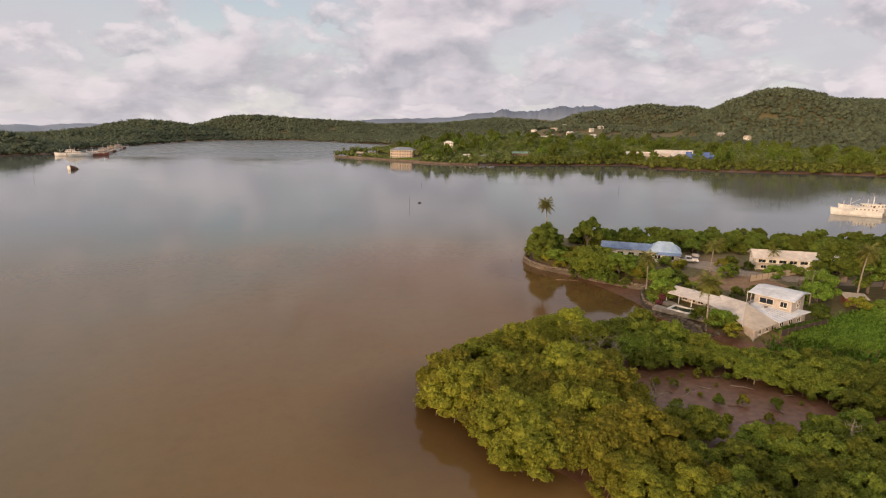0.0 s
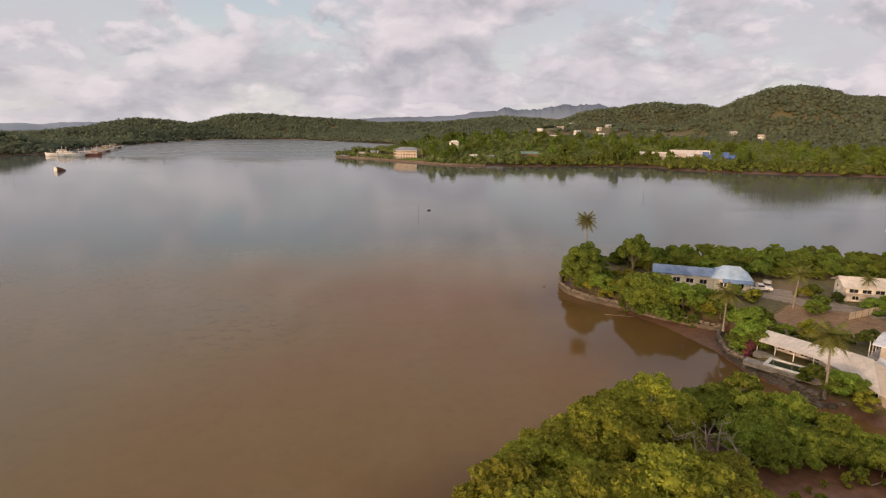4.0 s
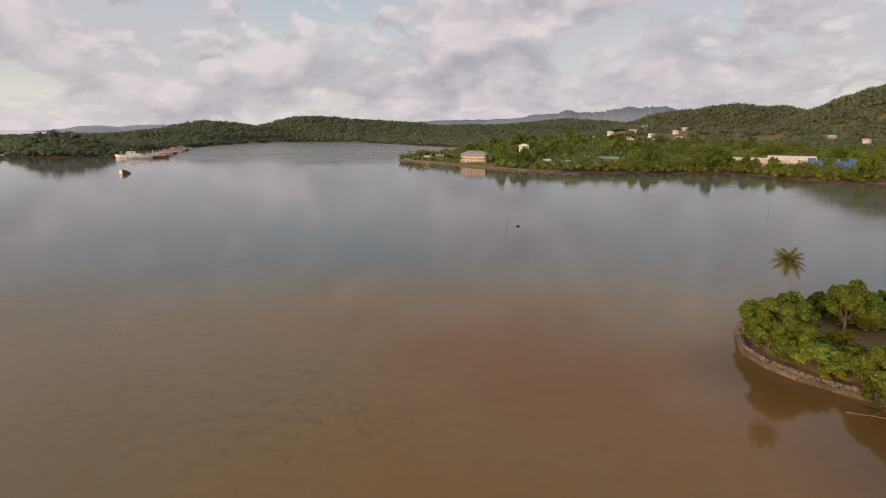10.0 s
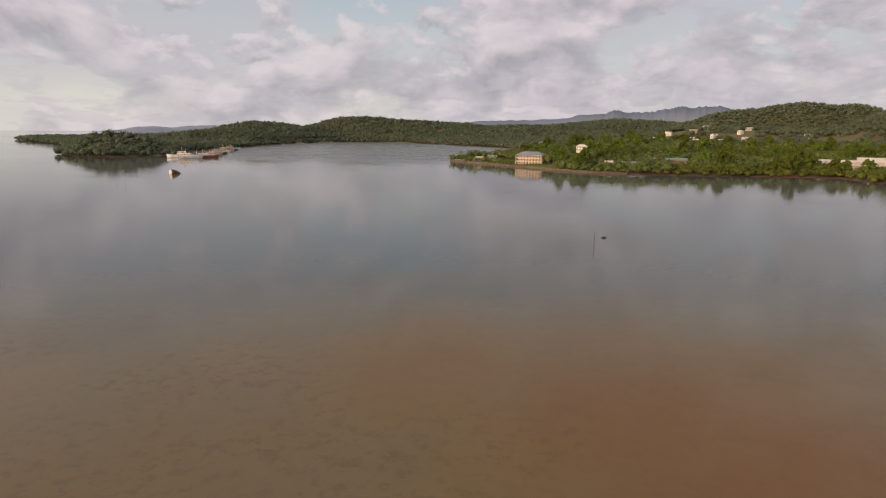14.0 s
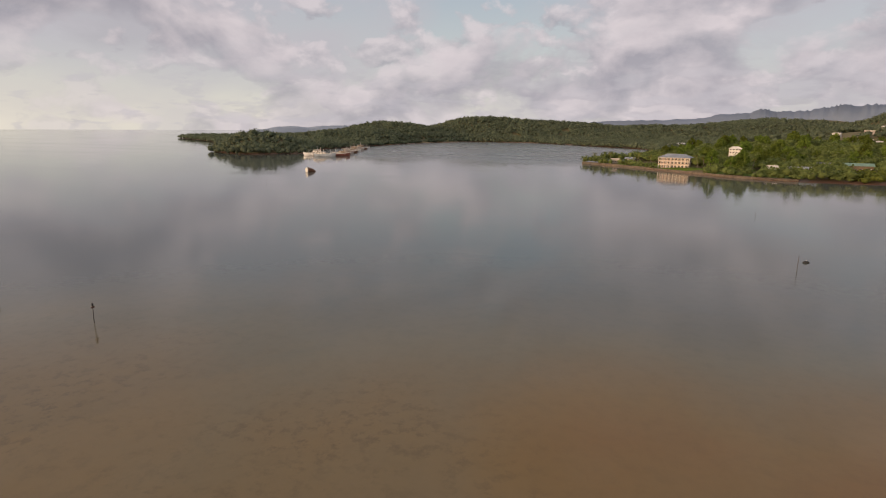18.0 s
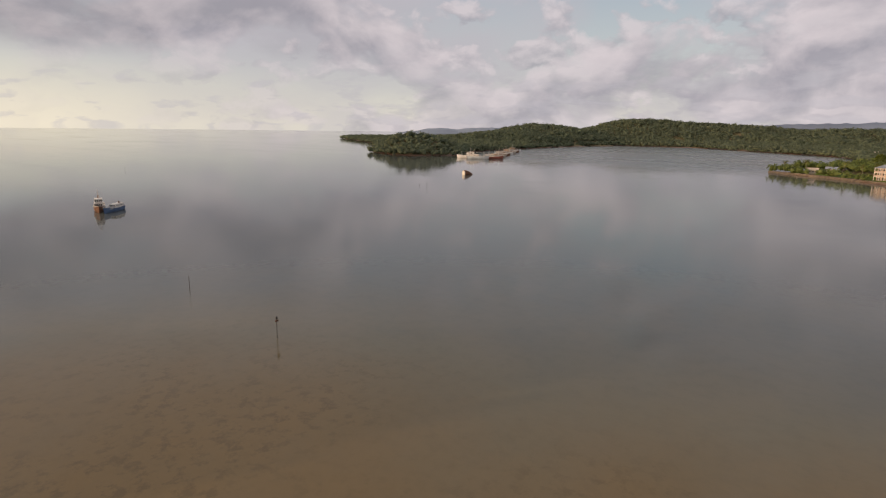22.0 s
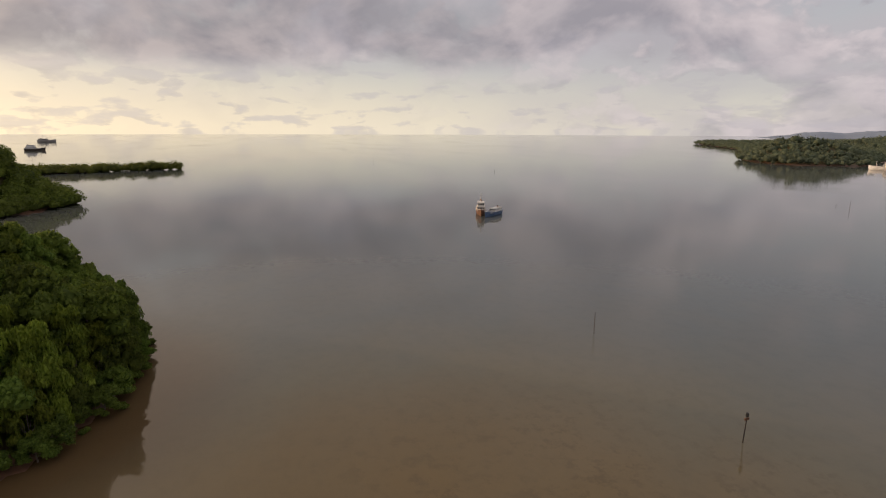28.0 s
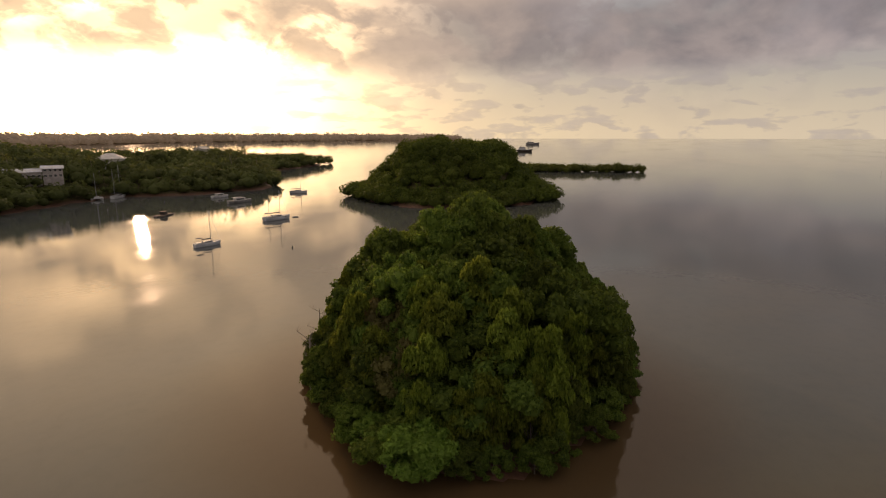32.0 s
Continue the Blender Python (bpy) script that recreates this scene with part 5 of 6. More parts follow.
def long_house():
    h = thing("long_house", 94.6, 147.5, 1.9, -15.5, "long two-storey white building with a cream sheet roof", "house")
    h.matrix_basis = h.matrix_basis @ Matrix.Diagonal((0.84, 0.84, 0.84, 1))
    walls(h, -10.5, 14, -3.6, 3.8, 0, 4.3, WHITE, gable=1.6)
    sheet_roof(h, -10.5, 14, -3.6, 3.8, 4.15, 6.1, TINROOF, over=0.9)
    for k in range(8):
        window(h, -8.6 + k * 3.0, -3.6, 2.6, 2.2, 1.1, "-y")
    for k in range(6):
        if k != 2:
            window(h, -8.0 + k * 3.6, -3.6, 0.7, 1.6, 1.1, "-y")
    for k in range(2):
        window(h, -10.5, -1.6 + k * 3.2, 2.6, 1.3, 1.1, "-x")
        window(h, -10.5, -1.6 + k * 3.2, 0.7, 1.3, 1.1, "-x")
    Shape().box(-0.9, -3.68, 0, 0.1, -3.58, 2.0).link("door", TIMBER, h)
    Shape().slab([(-10.8, -5.3, 2.25), (-4.5, -5.3, 2.25), (-4.5, -3.62, 2.6), (-10.8, -3.62, 2.6)], 0.1).link("awning", TANROOF, h)
    for k in range(3):
        Shape().tube((-10.6 + k * 3.0, -5.2, 0), (-10.6 + k * 3.0, -5.2, 2.2), 0.06).link("awning_post", WHITE, h)


long_house()


def blue_house():
    h = thing("blue_roof_house", 58, 158.5, 2.2, -20, "white bungalow with blue metal roofs among trees", "house")
    walls(h, -10.5, 3.0, -2.4, 2.6, 0, 3.2, WHITE, gable=0.9)
    sheet_roof(h, -10.5, 2.6, -2.4, 2.6, 3.1, 4.4, BLUEROOF, over=0.7)
    walls(h, 2.6, 10.2, -3.6, 3.4, 0, 3.4, WHITE)
    sheet_roof(h, 2.8, 10.0, -3.6, 3.4, 3.2, 5.4, LIGHTBLUE, hip=2.4, over=0.8, name="cross_roof")
    Shape().slab([(4.2, -5.6, 2.7), (10.6, -5.6, 2.7), (10.6, -3.7, 3.5), (4.2, -3.7, 3.5)], 0.1).link("porch_roof", BLUEROOF, h)
    for k in range(3):
        Shape().tube((4.5 + k * 2.9, -5.4, 0), (4.5 + k * 2.9, -5.4, 2.65), 0.08).link("porch_post", WHITE, h)
    for k in range(4):
        window(h, -8.6 + k * 3.0, -2.4, 1.0, 1.7, 1.2, "-y")
    for k in range(2):
        window(h, 4.6 + k * 3.6, -3.6, 1.0, 1.6, 1.2, "-y")
    Shape().box(6.0, -3.68, 0, 6.9, -3.58, 2.0).link("door", TIMBER, h)


blue_house()


def pickup_truck(x, y, z, turn, paint, label):
    c = thing("pickup_truck", x, y, z, turn, label, "car")
    prof = [(-2.6, 0.45), (2.5, 0.45), (2.6, 0.75), (2.5, 1.02), (1.3, 1.1), (0.62, 1.72), (-0.75, 1.74), (-0.9, 1.1), (-2.6, 1.08)]
    S = Shape().loft([[(px, s * 0.88, pz) for px, pz in prof] for s in (-1, -0.96, 0.96, 1)])
    S.link("body", paint, c)
    Shape().add([(1.32, -0.7, 1.14), (1.32, 0.7, 1.14), (0.70, 0.62, 1.7), (0.70, -0.62, 1.7)], [(0, 1, 2, 3)]).link("windscreen", GLASS, c)
    for s in (-1, 1):
        Shape().box(-0.7, s * 0.885 - 0.01, 1.15, 0.75, s * 0.885 + 0.01, 1.6).link("side_window", GLASS, c)
        for wx in (-1.6, 1.6):
            w = Shape().tube((wx, s * 0.9, 0.36), (wx, s * 0.68, 0.36), 0.36, sides=14).link("tyre", RUBBER, c)
            Shape().tube((wx, s * 0.912, 0.36), (wx, s * 0.88, 0.36), 0.2, sides=10).link("rim", METAL, w)
        Shape().box(2.5, s * 0.66 - 0.16, 0.78, 2.62, s * 0.66 + 0.16, 0.95).link("headlight", GLASS, c)
    Shape().box(-2.72, -0.85, 0.42, -2.6, 0.85, 0.6).link("bumper", METAL, c)
    Shape().box(-2.5, -0.75, 1.09, -1.0, 0.75, 1.11).link("load_bed", RUBBER, c)


pickup_truck(70.2, 154.0, 2.25, -14, HULLWHITE, "white double-cab pickup parked on the drive")
pickup_truck(73.5, 157.0, 2.25, 60, HULLGREY, "dark grey pickup parked under trees")


def sheet_patch(name, poly, mat, label, category, lift=0.05, kind="structure", step=2.0):
    """A thin patch that follows the ground inside an outline."""
    p = np.array(poly, float)
    lo, hi = p.min(0), p.max(0)
    nx, ny = int((hi[0] - lo[0]) / step) + 2, int((hi[1] - lo[1]) / step) + 2
    gx, gy = np.meshgrid(np.linspace(lo[0], hi[0], nx), np.linspace(lo[1], hi[1], ny), indexing="ij")
    d = edge_distance(gx, gy, p)
    z = land_height(gx, gy) + lift
    v, idx, f = [], {}, []
    for i in range(nx - 1):
        for j in range(ny - 1):
            if d[i:i + 2, j:j + 2].mean() > 0:
                q = []
                for a, b in ((i, j), (i + 1, j), (i + 1, j + 1), (i, j + 1)):
                    if (a, b) not in idx:
                        idx[(a, b)] = len(v)
                        v.append((gx[a, b], gy[a, b], z[a, b]))
                    q.append(idx[(a, b)])
                f.append(tuple(q))
    ob = mesh_object(name, v, f, mat)
    return tagged(ob, label, category, kind=kind)


sheet_patch("drive", [(66, 151), (76, 157), (84, 143), (96, 137), (116, 133), (116, 128), (95, 131), (82, 136), (74, 143)], GRAVEL, "pale gravel drive between the houses", "drive", 0.06, step=1.2)
sheet_patch("yard", [(62, 136), (74, 146), (84, 140), (84, 128), (72, 124), (62, 128)], SOILMAT, "bare brown yard behind the pool house", "yard", 0.03, step=1.2)
sheet_patch("bare_bank", [(84, 104), (96, 116), (112, 118), (118, 106), (100, 104)], SOILMAT, "bare orange earth above the field", "soil", 0.03, step=1.2)


def fence(name, a, b, n, h, mat, label):
    L_ = math.hypot(b[0] - a[0], b[1] - a[1])
    z = float(land_height(np.array([(a[0] + b[0]) / 2]), np.array([(a[1] + b[1]) / 2]))[0])
    F = thing(name, a[0], a[1], z, math.degrees(math.atan2(b[1] - a[1], b[0] - a[0])), label, "fence")
    for i in range(n + 1):
        Shape().box(L_ * i / n - 0.06, -0.06, -0.3, L_ * i / n + 0.06, 0.06, h + 0.1).link("post", TIMBER, F)
        if i < n:
            Shape().box(L_ * i / n + 0.063, -0.03, 0.05, L_ * (i + 1) / n - 0.063, 0.03, h).link("panel", mat, F)


fence("sheet_fence", (77, 134), (93, 141), 8, 1.6, TANROOF, "low tan sheet fence along the drive")
fence("retaining_fence", (87, 130.5), (101, 133.5), 7, 1.5, CONCRETE, "weathered grey fence below the drive")
fence("garden_fence", (62.5, 96.5), (75, 102.5), 7, 1.3, DARKWOOD, "dark weathered fence beside the field")


def shed():
    s = thing("garden_shed", 90, 116, 1.9, -20, "small red-brown shed with a pale awning", "shed")
    walls(s, -2, 2, -1.5, 1.5, 0, 2.1, HULLRED)
    Shape().slab([(-2.3, -1.9, 2.1), (2.3, -1.9, 2.1), (2.3, 1.8, 2.5), (-2.3, 1.8, 2.5)], 0.08).link("roof", TANROOF, s)
    Shape().box(-0.5, -1.56, 0, 0.5, -1.46, 1.8).link("door", TIMBER, s)
    window(s, 1.3, -1.5, 0.9, 0.8, 0.8, "-y")


shed()


def stranded_dinghy(x, y, z, turn, L_, mat, label, name="dinghy"):
    ob = thing(name, x, y, z, turn, label, "boat")
    hull(ob, L_, L_ * 0.38, 0.55, mat, 0.0)
    for k in (-0.15, 0.2):
        Shape().box(L_ * k - 0.12, -L_ * 0.16, 0.3, L_ * k + 0.12, L_ * 0.16, 0.36).link("thwart", TIMBER, ob)
    return ob


def hull(parent, L_, W, H, mat, draft=0.3, name="hull", sheer=0.25, stern=0.75, flat=False):
    """A boat's hull: lofted sections from stern to bow, with a deck just below its rim."""
    secs, deck = [], []
    for t in (0.0, 0.15, 0.35, 0.55, 0.75, 0.9, 0.985):
        w = W / 2 * (stern + (1 - stern) * min(1, t / 0.4)) * (1 - max(0, (t - 0.45) / 0.55) ** 2.2)
        w = max(w, 0.03)
        z1 = H * (1 + sheer * ((t - 0.35) / 0.65) ** 2)
        x = -L_ / 2 + L_ * t
        rake = 0.04 * L_ * max(0, (t - 0.6) / 0.4)
        secs.append([(x - rake, -w * 0.55, -draft), (x - rake * 0.3, -w * 0.93, z1 * 0.35), (x, -w, z1), (x, w, z1), (x - rake * 0.3, w * 0.93, z1 * 0.35), (x - rake, w * 0.55, -draft)])
        deck.append((x, w, z1))
    h = Shape().loft(secs).link(name, mat, parent)
    q = 0.012 * W + 0.03
    for s in (-1, 1):
        Shape().loft([[(x, s * w - q, z + 0.02), (x, s * w, z + 0.02 - q), (x, s * w + q, z + 0.02), (x, s * w, z + 0.02 + q)] for x, w, z in deck]).link("gunwale", mat if flat else WHITE, h)
    return h


stranded_dinghy(58.5, 97.8, 0.25, 30, 2.6, HULLWHITE, "small white dinghy stranded on the mud")
for i, (x, y, a, L_) in enumerate([(64, 91.6, 20, 3.5), (50, 76, -60, 2.5), (46, 84, 10, 3), (36, 74, 50, 2), (41, 80, 160, 2), (33, 141.5, -20, 6), (62, 90.6, 40, 3), (44, 70, 10, 4), (47, 80, -30, 3.2), (52, 77, 15, 2.6), (38, 78, 30, 3.0), (43, 74, -15, 2.4), (49, 73, 70, 2.2), (35, 79, 110, 1.8), (54, 92.5, -10, 2.8), (58, 91, 60, 2.2), (66, 89.6, -25, 2.6)]):
    lg = Shape().tube((-L_ / 2, 0, 0.05), (L_ * 0.1, 0.25, 0.1), 0.09, 0.07, 7).tube((L_ * 0.1, 0.25, 0.1), (L_ / 2, -0.1, 0.22), 0.07, 0.03, 7).tube((0, 0.1, 0.14), (L_ * 0.2, L_ * 0.18, 0.4), 0.05, 0.02, 5).link("driftwood", TIMBER if i % 2 else PALEBARK)
    lg.matrix_basis = pose(x, y, max(0.08, float(land_height(np.array([x]), np.array([y]))[0])), 0, 0, a)
    tagged(lg, "bleached driftwood branch lying on the mud", "driftwood", "driftwood on the mud")


def house_spit_plants():
    rng = np.random.default_rng(31)
    def at(key, x, y, s, label, name="broadleaf_tree", tall=1.0, z=None, cat="tree", group="garden trees"):
        zz = float(land_height(np.array([x]), np.array([y]))[0]) if z is None else z
        return plant(name, key, x, y, max(zz, 0.0), s, rng.random() * 360, label, cat, group, tall)
    at("broad", 30.5, 162.5, 1.05, "dense round dark tree on the point", tall=1.02)
    at("broad", 30.0, 158.5, 0.75, "dark tree above the sea wall")
    for x, y, s in [(27.8, 161.5, 0.5), (28.2, 164.5, 0.6), (28.0, 167.5, 0.55), (29.2, 170.5, 0.6), (28.6, 157.6, 0.45), (31.5, 155.6, 0.45), (30.5, 174, 0.6)]:
        at("broad_plain", x, y, s, "dark green bush on the tip of the spit", "bush", 1.0, cat="bush", group="bushes on the spit")
    at("broad", 33.8, 163.5, 0.7, "dark tree beside the tall palm")
    for k, (x, y, s) in enumerate([(33, 158, 0.5), (36, 161, 0.42), (39, 163.5, 0.45), (41, 160, 0.4), (36, 166, 0.48), (44, 157, 0.42), (38, 157.5, 0.4), (34.5, 162, 0.45), (42.5, 165, 0.42), (47, 148, 0.5), (51, 145.5, 0.45), (54, 144, 0.42), (57, 147, 0.4)]):
        at(("shrub_dark", "shrub_light", "shrub_yellow")[k % 3], x, y, s, "dense green bush among the trees of the spit", "bush", 1.0, cat="bush", group="bushes on the spit")
    at("bright", 45.6, 171.0, 1.0, "light green umbrella-shaped tree", tall=1.3)
    at("bright", 50.2, 172.5, 0.7, "light green spreading tree", tall=1.3)
    at("mangrove_plain", 40.6, 143.4, 1.5, "broad yellow-green tree leaning over the sea wall", "shore_tree", 1.05)
    at("bright", 45.8, 139.6, 0.95, "yellow-green tree over the sea wall", "shore_tree")
    at("mangrove_plain", 38.6, 148.0, 1.15, "yellow-green tree behind the sea wall", "shore_tree")
    for x, y, s in [(36.2, 146.0, 0.5), (37.8, 143.6, 0.66), (39.4, 141.6, 0.7), (41.6, 139.4, 0.66), (44.0, 137.6, 0.5), (46.4, 135.8, 0.36)]:
        at("rim", x, y, s, "leafy boughs drooping over the sea wall to the mud", "drooping_bush", 1.15, 0.05, "bush", "bushes over the sea wall")
    at("bright", 51.3, 124.5, 0.78, "bright green leafy tree by the pool house")
    at("bright", 49.8, 121.5, 0.55, "bright green small tree on the sea wall")
    at("broad", 56.8, 130.5, 0.6, "dark green bush in the garden", "bush", 0.7, cat="bush")
    at("broad", 93.5, 126.5, 1.35, "large spreading tree beside the drive", tall=1.0)
    at("broad", 99.0, 124.0, 1.2, "large spreading tree beside the drive")
    at("broad", 106.0, 128.0, 1.2, "tall dark tree behind the field", tall=1.2)
    at("bright", 82.0, 116.0, 0.8, "tall slender tree beside the house", tall=1.3)
    at("bright", 79.5, 112.5, 0.6, "slender tree beside the house", tall=1.4)
    for x, y in [(33, 155), (35.5, 157), (37.5, 154.5), (39, 157.5), (41.5, 155), (36, 151), (33, 151.5), (43.5, 151.5), (45.5, 149), (49, 146.5), (51, 150), (53.5, 149), (47, 153), (50, 141), (53, 138.5), (66, 148.5), (62, 150), (64, 146), (80, 150), (83, 146), (77.5, 149), (91, 141.5), (94, 141), (97, 140), (88, 142), (85.5, 138.5), (101, 138.5), (105, 137), (76, 141), (72.5, 138), (60, 133), (64, 126), (67, 121), (58, 124), (80, 122), (84, 119), (87, 122), (88, 112), (93, 112), (110, 136), (52.6, 107.2), (54.0, 104.6), (54.6, 103.2), (55.6, 101.8), (55.3, 99.8), (53.4, 103.2), (76, 106), (78, 109), (48.6, 122.5), (50.2, 119.9), (47.9, 120.3), (56.5, 124), (61, 121), (75, 117), (78, 117), (71, 120)]:
        at(rng.choice(["shrub_light", "shrub_dark", "shrub_yellow"]), x, y, 0.36 + 0.26 * rng.random(), "leafy garden shrub near the houses", "shrub", 0.9, cat="shrub", group="garden shrubs")
    for (ax, ay), (bx, by) in zip(SEA_WALL[1:7], SEA_WALL[2:8]):      # undergrowth behind the wall
        for k in range(4):
            t = (k + rng.random()) / 4
            nx, ny = -(by - ay), bx - ax
            q = (2.2 + 3.5 * rng.random()) / math.hypot(nx, ny)
            at(rng.choice(["shrub_dark", "shrub_yellow", "shrub_light", "shrub_dark"]), ax + (bx - ax) * t + nx * q, ay + (by - ay) * t + ny * q, 0.45 + 0.3 * rng.random(), "leafy shrub growing behind the sea wall", "shrub", 0.9, cat="shrub", group="shrubs behind the sea wall")
    for k in range(4):
        at("flower", 47.8 + k * 0.8, 117.5 + k * 0.9, 0.28, "red flowering bush beside the pool terrace", "flowering_bush", 0.8, cat="shrub", group="flowering bushes")
    # the wooded north shore of the spit
    x, y, r2 = scatter(np.array([(42, 172), (60, 169), (80, 164), (115, 158), (150, 158), (150, 178), (94, 188), (59, 192), (42, 187)], float), 3.9, 32, None, 0.5)
    for a, b in zip(x, y):
        at("mangrove_plain" if rng.random() < 0.55 else "broad_plain", a, b, 0.42 + 0.22 * rng.random(), "dense green tree along the back shore of the spit", "shore_tree", group="trees along the back shore")
    x, y, r2 = scatter(np.array([(118, 96), (118, 152), (160, 152), (160, 60), (120, 70)], float), 6.5, 33, None, 0.5)
    for a, b in zip(x, y):
        at("broad_plain", a, b, 0.9 + 0.4 * rng.random(), "dark green tree behind the field", group="trees behind the field")
    palm(31.8, 166.0, 1.8, 15.6, -1.2, 40, 1, "tall coconut palm on the end of the spit", 30, 3.1)
    palm(49.4, 129.2, 2.0, 7.6, -1.0, 60, 2, "young coconut palm above the sea wall")
    palm(52.0, 103.4, 1.2, 9.6, 0.6, 100, 3, "coconut palm growing beside the pool", 28, 3.4)
    palm(70.5, 141.5, 2.3, 7.6, 0.5, 10, 4, "coconut palm beside the drive", 20, 2.8)
    palm(92.0, 118.0, 2.2, 11.5, 1.6, 20, 5, "tall slender palm beside the field")
    palm(89.5, 146.0, 2.3, 5.2, 0.3, 70, 6, "small palm in front of the long house", 16, 2.0)
    palm(94.5, 121.0, 2.2, 10.0, -0.8, 200, 7, "tall slender palm beside the field")


house_spit_plants()


def field_grass():
    rng = np.random.default_rng(41)
    poly = np.array([(60.5, 95.5), (64, 93), (70, 88), (84, 83), (102, 80), (114, 104), (98, 112), (90, 112), (77, 105), (66, 100.5)], float)
    n = 40000
    x, y = rng.uniform(59, 115, n), rng.uniform(79, 113, n)
    k = edge_distance(x, y, poly) + rng.normal(size=n) * 0.6 > 0
    x, y = x[k], y[k]
    z, n = land_height(x, y), k.sum()
    a, h, w = rng.random(n) * 6.283, 0.35 + 0.5 * rng.random(n), 0.12 + 0.12 * rng.random(n)
    c, s = np.cos(a), np.sin(a)
    v = np.stack([np.stack([x - c * w, y - s * w, z - 0.05], -1), np.stack([x + c * w, y + s * w, z - 0.05], -1), np.stack([x + s * h * 0.5 + c * w * 0.6, y - c * h * 0.5 + s * w * 0.6, z + h], -1), np.stack([x + s * h * 0.6 - c * w * 0.9, y - c * h * 0.6 - s * w * 0.9, z + h * 0.8], -1)], 1).reshape(-1, 3)
    i = np.arange(n)[:, None] * 4
    ob = new("grass", tri_mesh("grass", v, np.concatenate([i + [0, 1, 2], i + [0, 2, 3]], 1).reshape(-1, 3), GRASSMAT))
    tagged(ob, "bright green tall grass on the field", "grass", kind="stuff")


field_grass()

# ---- the far shore ----
def ground_at(x, y):
    return float(land_height(np.array([float(x)]), np.array([float(y)]))[0])


def shore_hotel():
    h = thing("shore_hotel", -48, 668, 2.0, -14, "three-storey pink building with arcades and a blue-grey hip roof", "building")
    x0, x1, y0, y1 = -12, 12, -6, 6
    walls(h, x0, x1, y0, y1, 0, 9.6, PINK)
    for s in range(3):
        z = s * 3.2
        Shape().box(x0 - 1.6, y0 - 1.8, z + 2.85, x1 + 1.6, y0 - 0.003, z + 3.15).link("balcony_slab", WHITE, h)
        if s:
            Shape().box(x0 - 1.6, y0 - 1.8, z + 0.0, x1 + 1.6, y0 - 1.65, z + 0.9).link("balcony_parapet", PINK, h)
        for k in range(8):
            x = x0 + 1.5 + k * 3.0
            window(h, x, y0, z + (0.1 if s == 0 else 0.7), 1.9, 2.3 if s == 0 else 1.7, "-y", sill=False)
        for k in range(3):
            window(h, x0, y0 + 2.2 + k * 3.8, z + 0.9, 1.6, 1.5, "-x")
        for k in range(9):
            x = x0 - 1.4 + k * 3.35
            Shape().box(x - 0.2, y0 - 1.75, z + (0.903 if s else 0), x + 0.2, y0 - 1.45, z + 2.847).link("column", WHITE, h)
    sheet_roof(h, x0, x1, y0, y1, 9.6, 12.6, GREYROOF, hip=6.0, over=2.0, ribs=False)
    g = thing("beach_hut", -58, 671, 1.6, 10, "small thatched hut beside the pink building", "hut")
    walls(g, -2.6, 2.6, -2.2, 2.2, 0, 2.4, CREAM)
    sheet_roof(g, -2.6, 2.6, -2.2, 2.2, 2.3, 5.0, TANROOF, hip=2.2, over=0.6, ribs=False)


shore_hotel()


def simple_house(x, y, w, d, h, turn, wall_mat, roof_mat, label, hip=0.0, lift=0.0, name="house", rise=1.8, rows=1, n=4, group=""):
    o = thing(name, x, y, ground_at(x, y) + lift, turn, label, "house", group)
    walls(o, -w / 2, w / 2, -d / 2, d / 2, -4.0, h, wall_mat, gable=0.0 if hip else rise * 0.9)
    sheet_roof(o, -w / 2, w / 2, -d / 2, d / 2, h, h + rise, roof_mat, hip=hip, over=0.8, ribs=False)
    for r in range(rows):
        for k in range(n):
            window(o, -w / 2 + w * (k + 0.5) / n, -d / 2, 0.8 + r * 2.9, w / n * 0.55, 1.3, "-y", sill=False)
    window(o, -w / 2, 0, 0.8, d * 0.35, 1.3, "-x", sill=False)
    return o


SHORE = [  # x, y, width, depth, wall height, turn, walls, roof, label, hip, lift, rise, rows, windows
    (7, 745, 11, 9, 5.0, -8, WHITE, WHITE, "white two-storey house standing out of the trees", 3.5, 5.0, 2.2, 2, 4),
    (150, 862, 19, 9, 5.5, -10, WHITE, TINROOF, "white two-storey house above the mangroves", 0.0, 2.5, 1.6, 2, 6),
    (26, 640, 7, 6, 3.0, 20, WHITE, TINROOF, "small white boat shed on the shore", 0.0, 0.2, 2.4, 1, 2),
    (92, 668, 20, 10, 4.5, -5, TIMBER, GREENROOF, "timber house with a green roof at the water", 0.0, 0.5, 2.0, 1, 6),
    (70, 678, 9, 7, 3.2, 8, TIMBER, GREYROOF, "timber boathouse with a grey roof", 0.0, 0.5, 1.8, 1, 3),
    (50, 650, 22, 6, 2.6, 4, HULLGREY, GREYROOF, "long open shed over the landing", 0.0, 0.4, 1.2, 1, 6),
    (-106, 716, 8, 6, 2.8, 10, CREAM, TANROOF, "low cream cottage on the point", 0.0, 0.0, 1.8, 1, 3),
    (-92, 722, 9, 6, 2.8, 0, CREAM, GREYROOF, "low cottage with a grey roof on the point", 0.0, 0.0, 1.8, 1, 3),
    (-120, 725, 5, 4, 2.4, 0, WHITE, TANROOF, "small white cottage on the point", 0.0, 0.0, 1.6, 1, 2)]
for x, y, w, d, hh, turn, wm, rm, label, hip, lift, rise, rows, n in SHORE:
    simple_house(x, y, w, d, hh, turn, wm, rm, label, hip, lift, rise=rise, rows=rows, n=n)

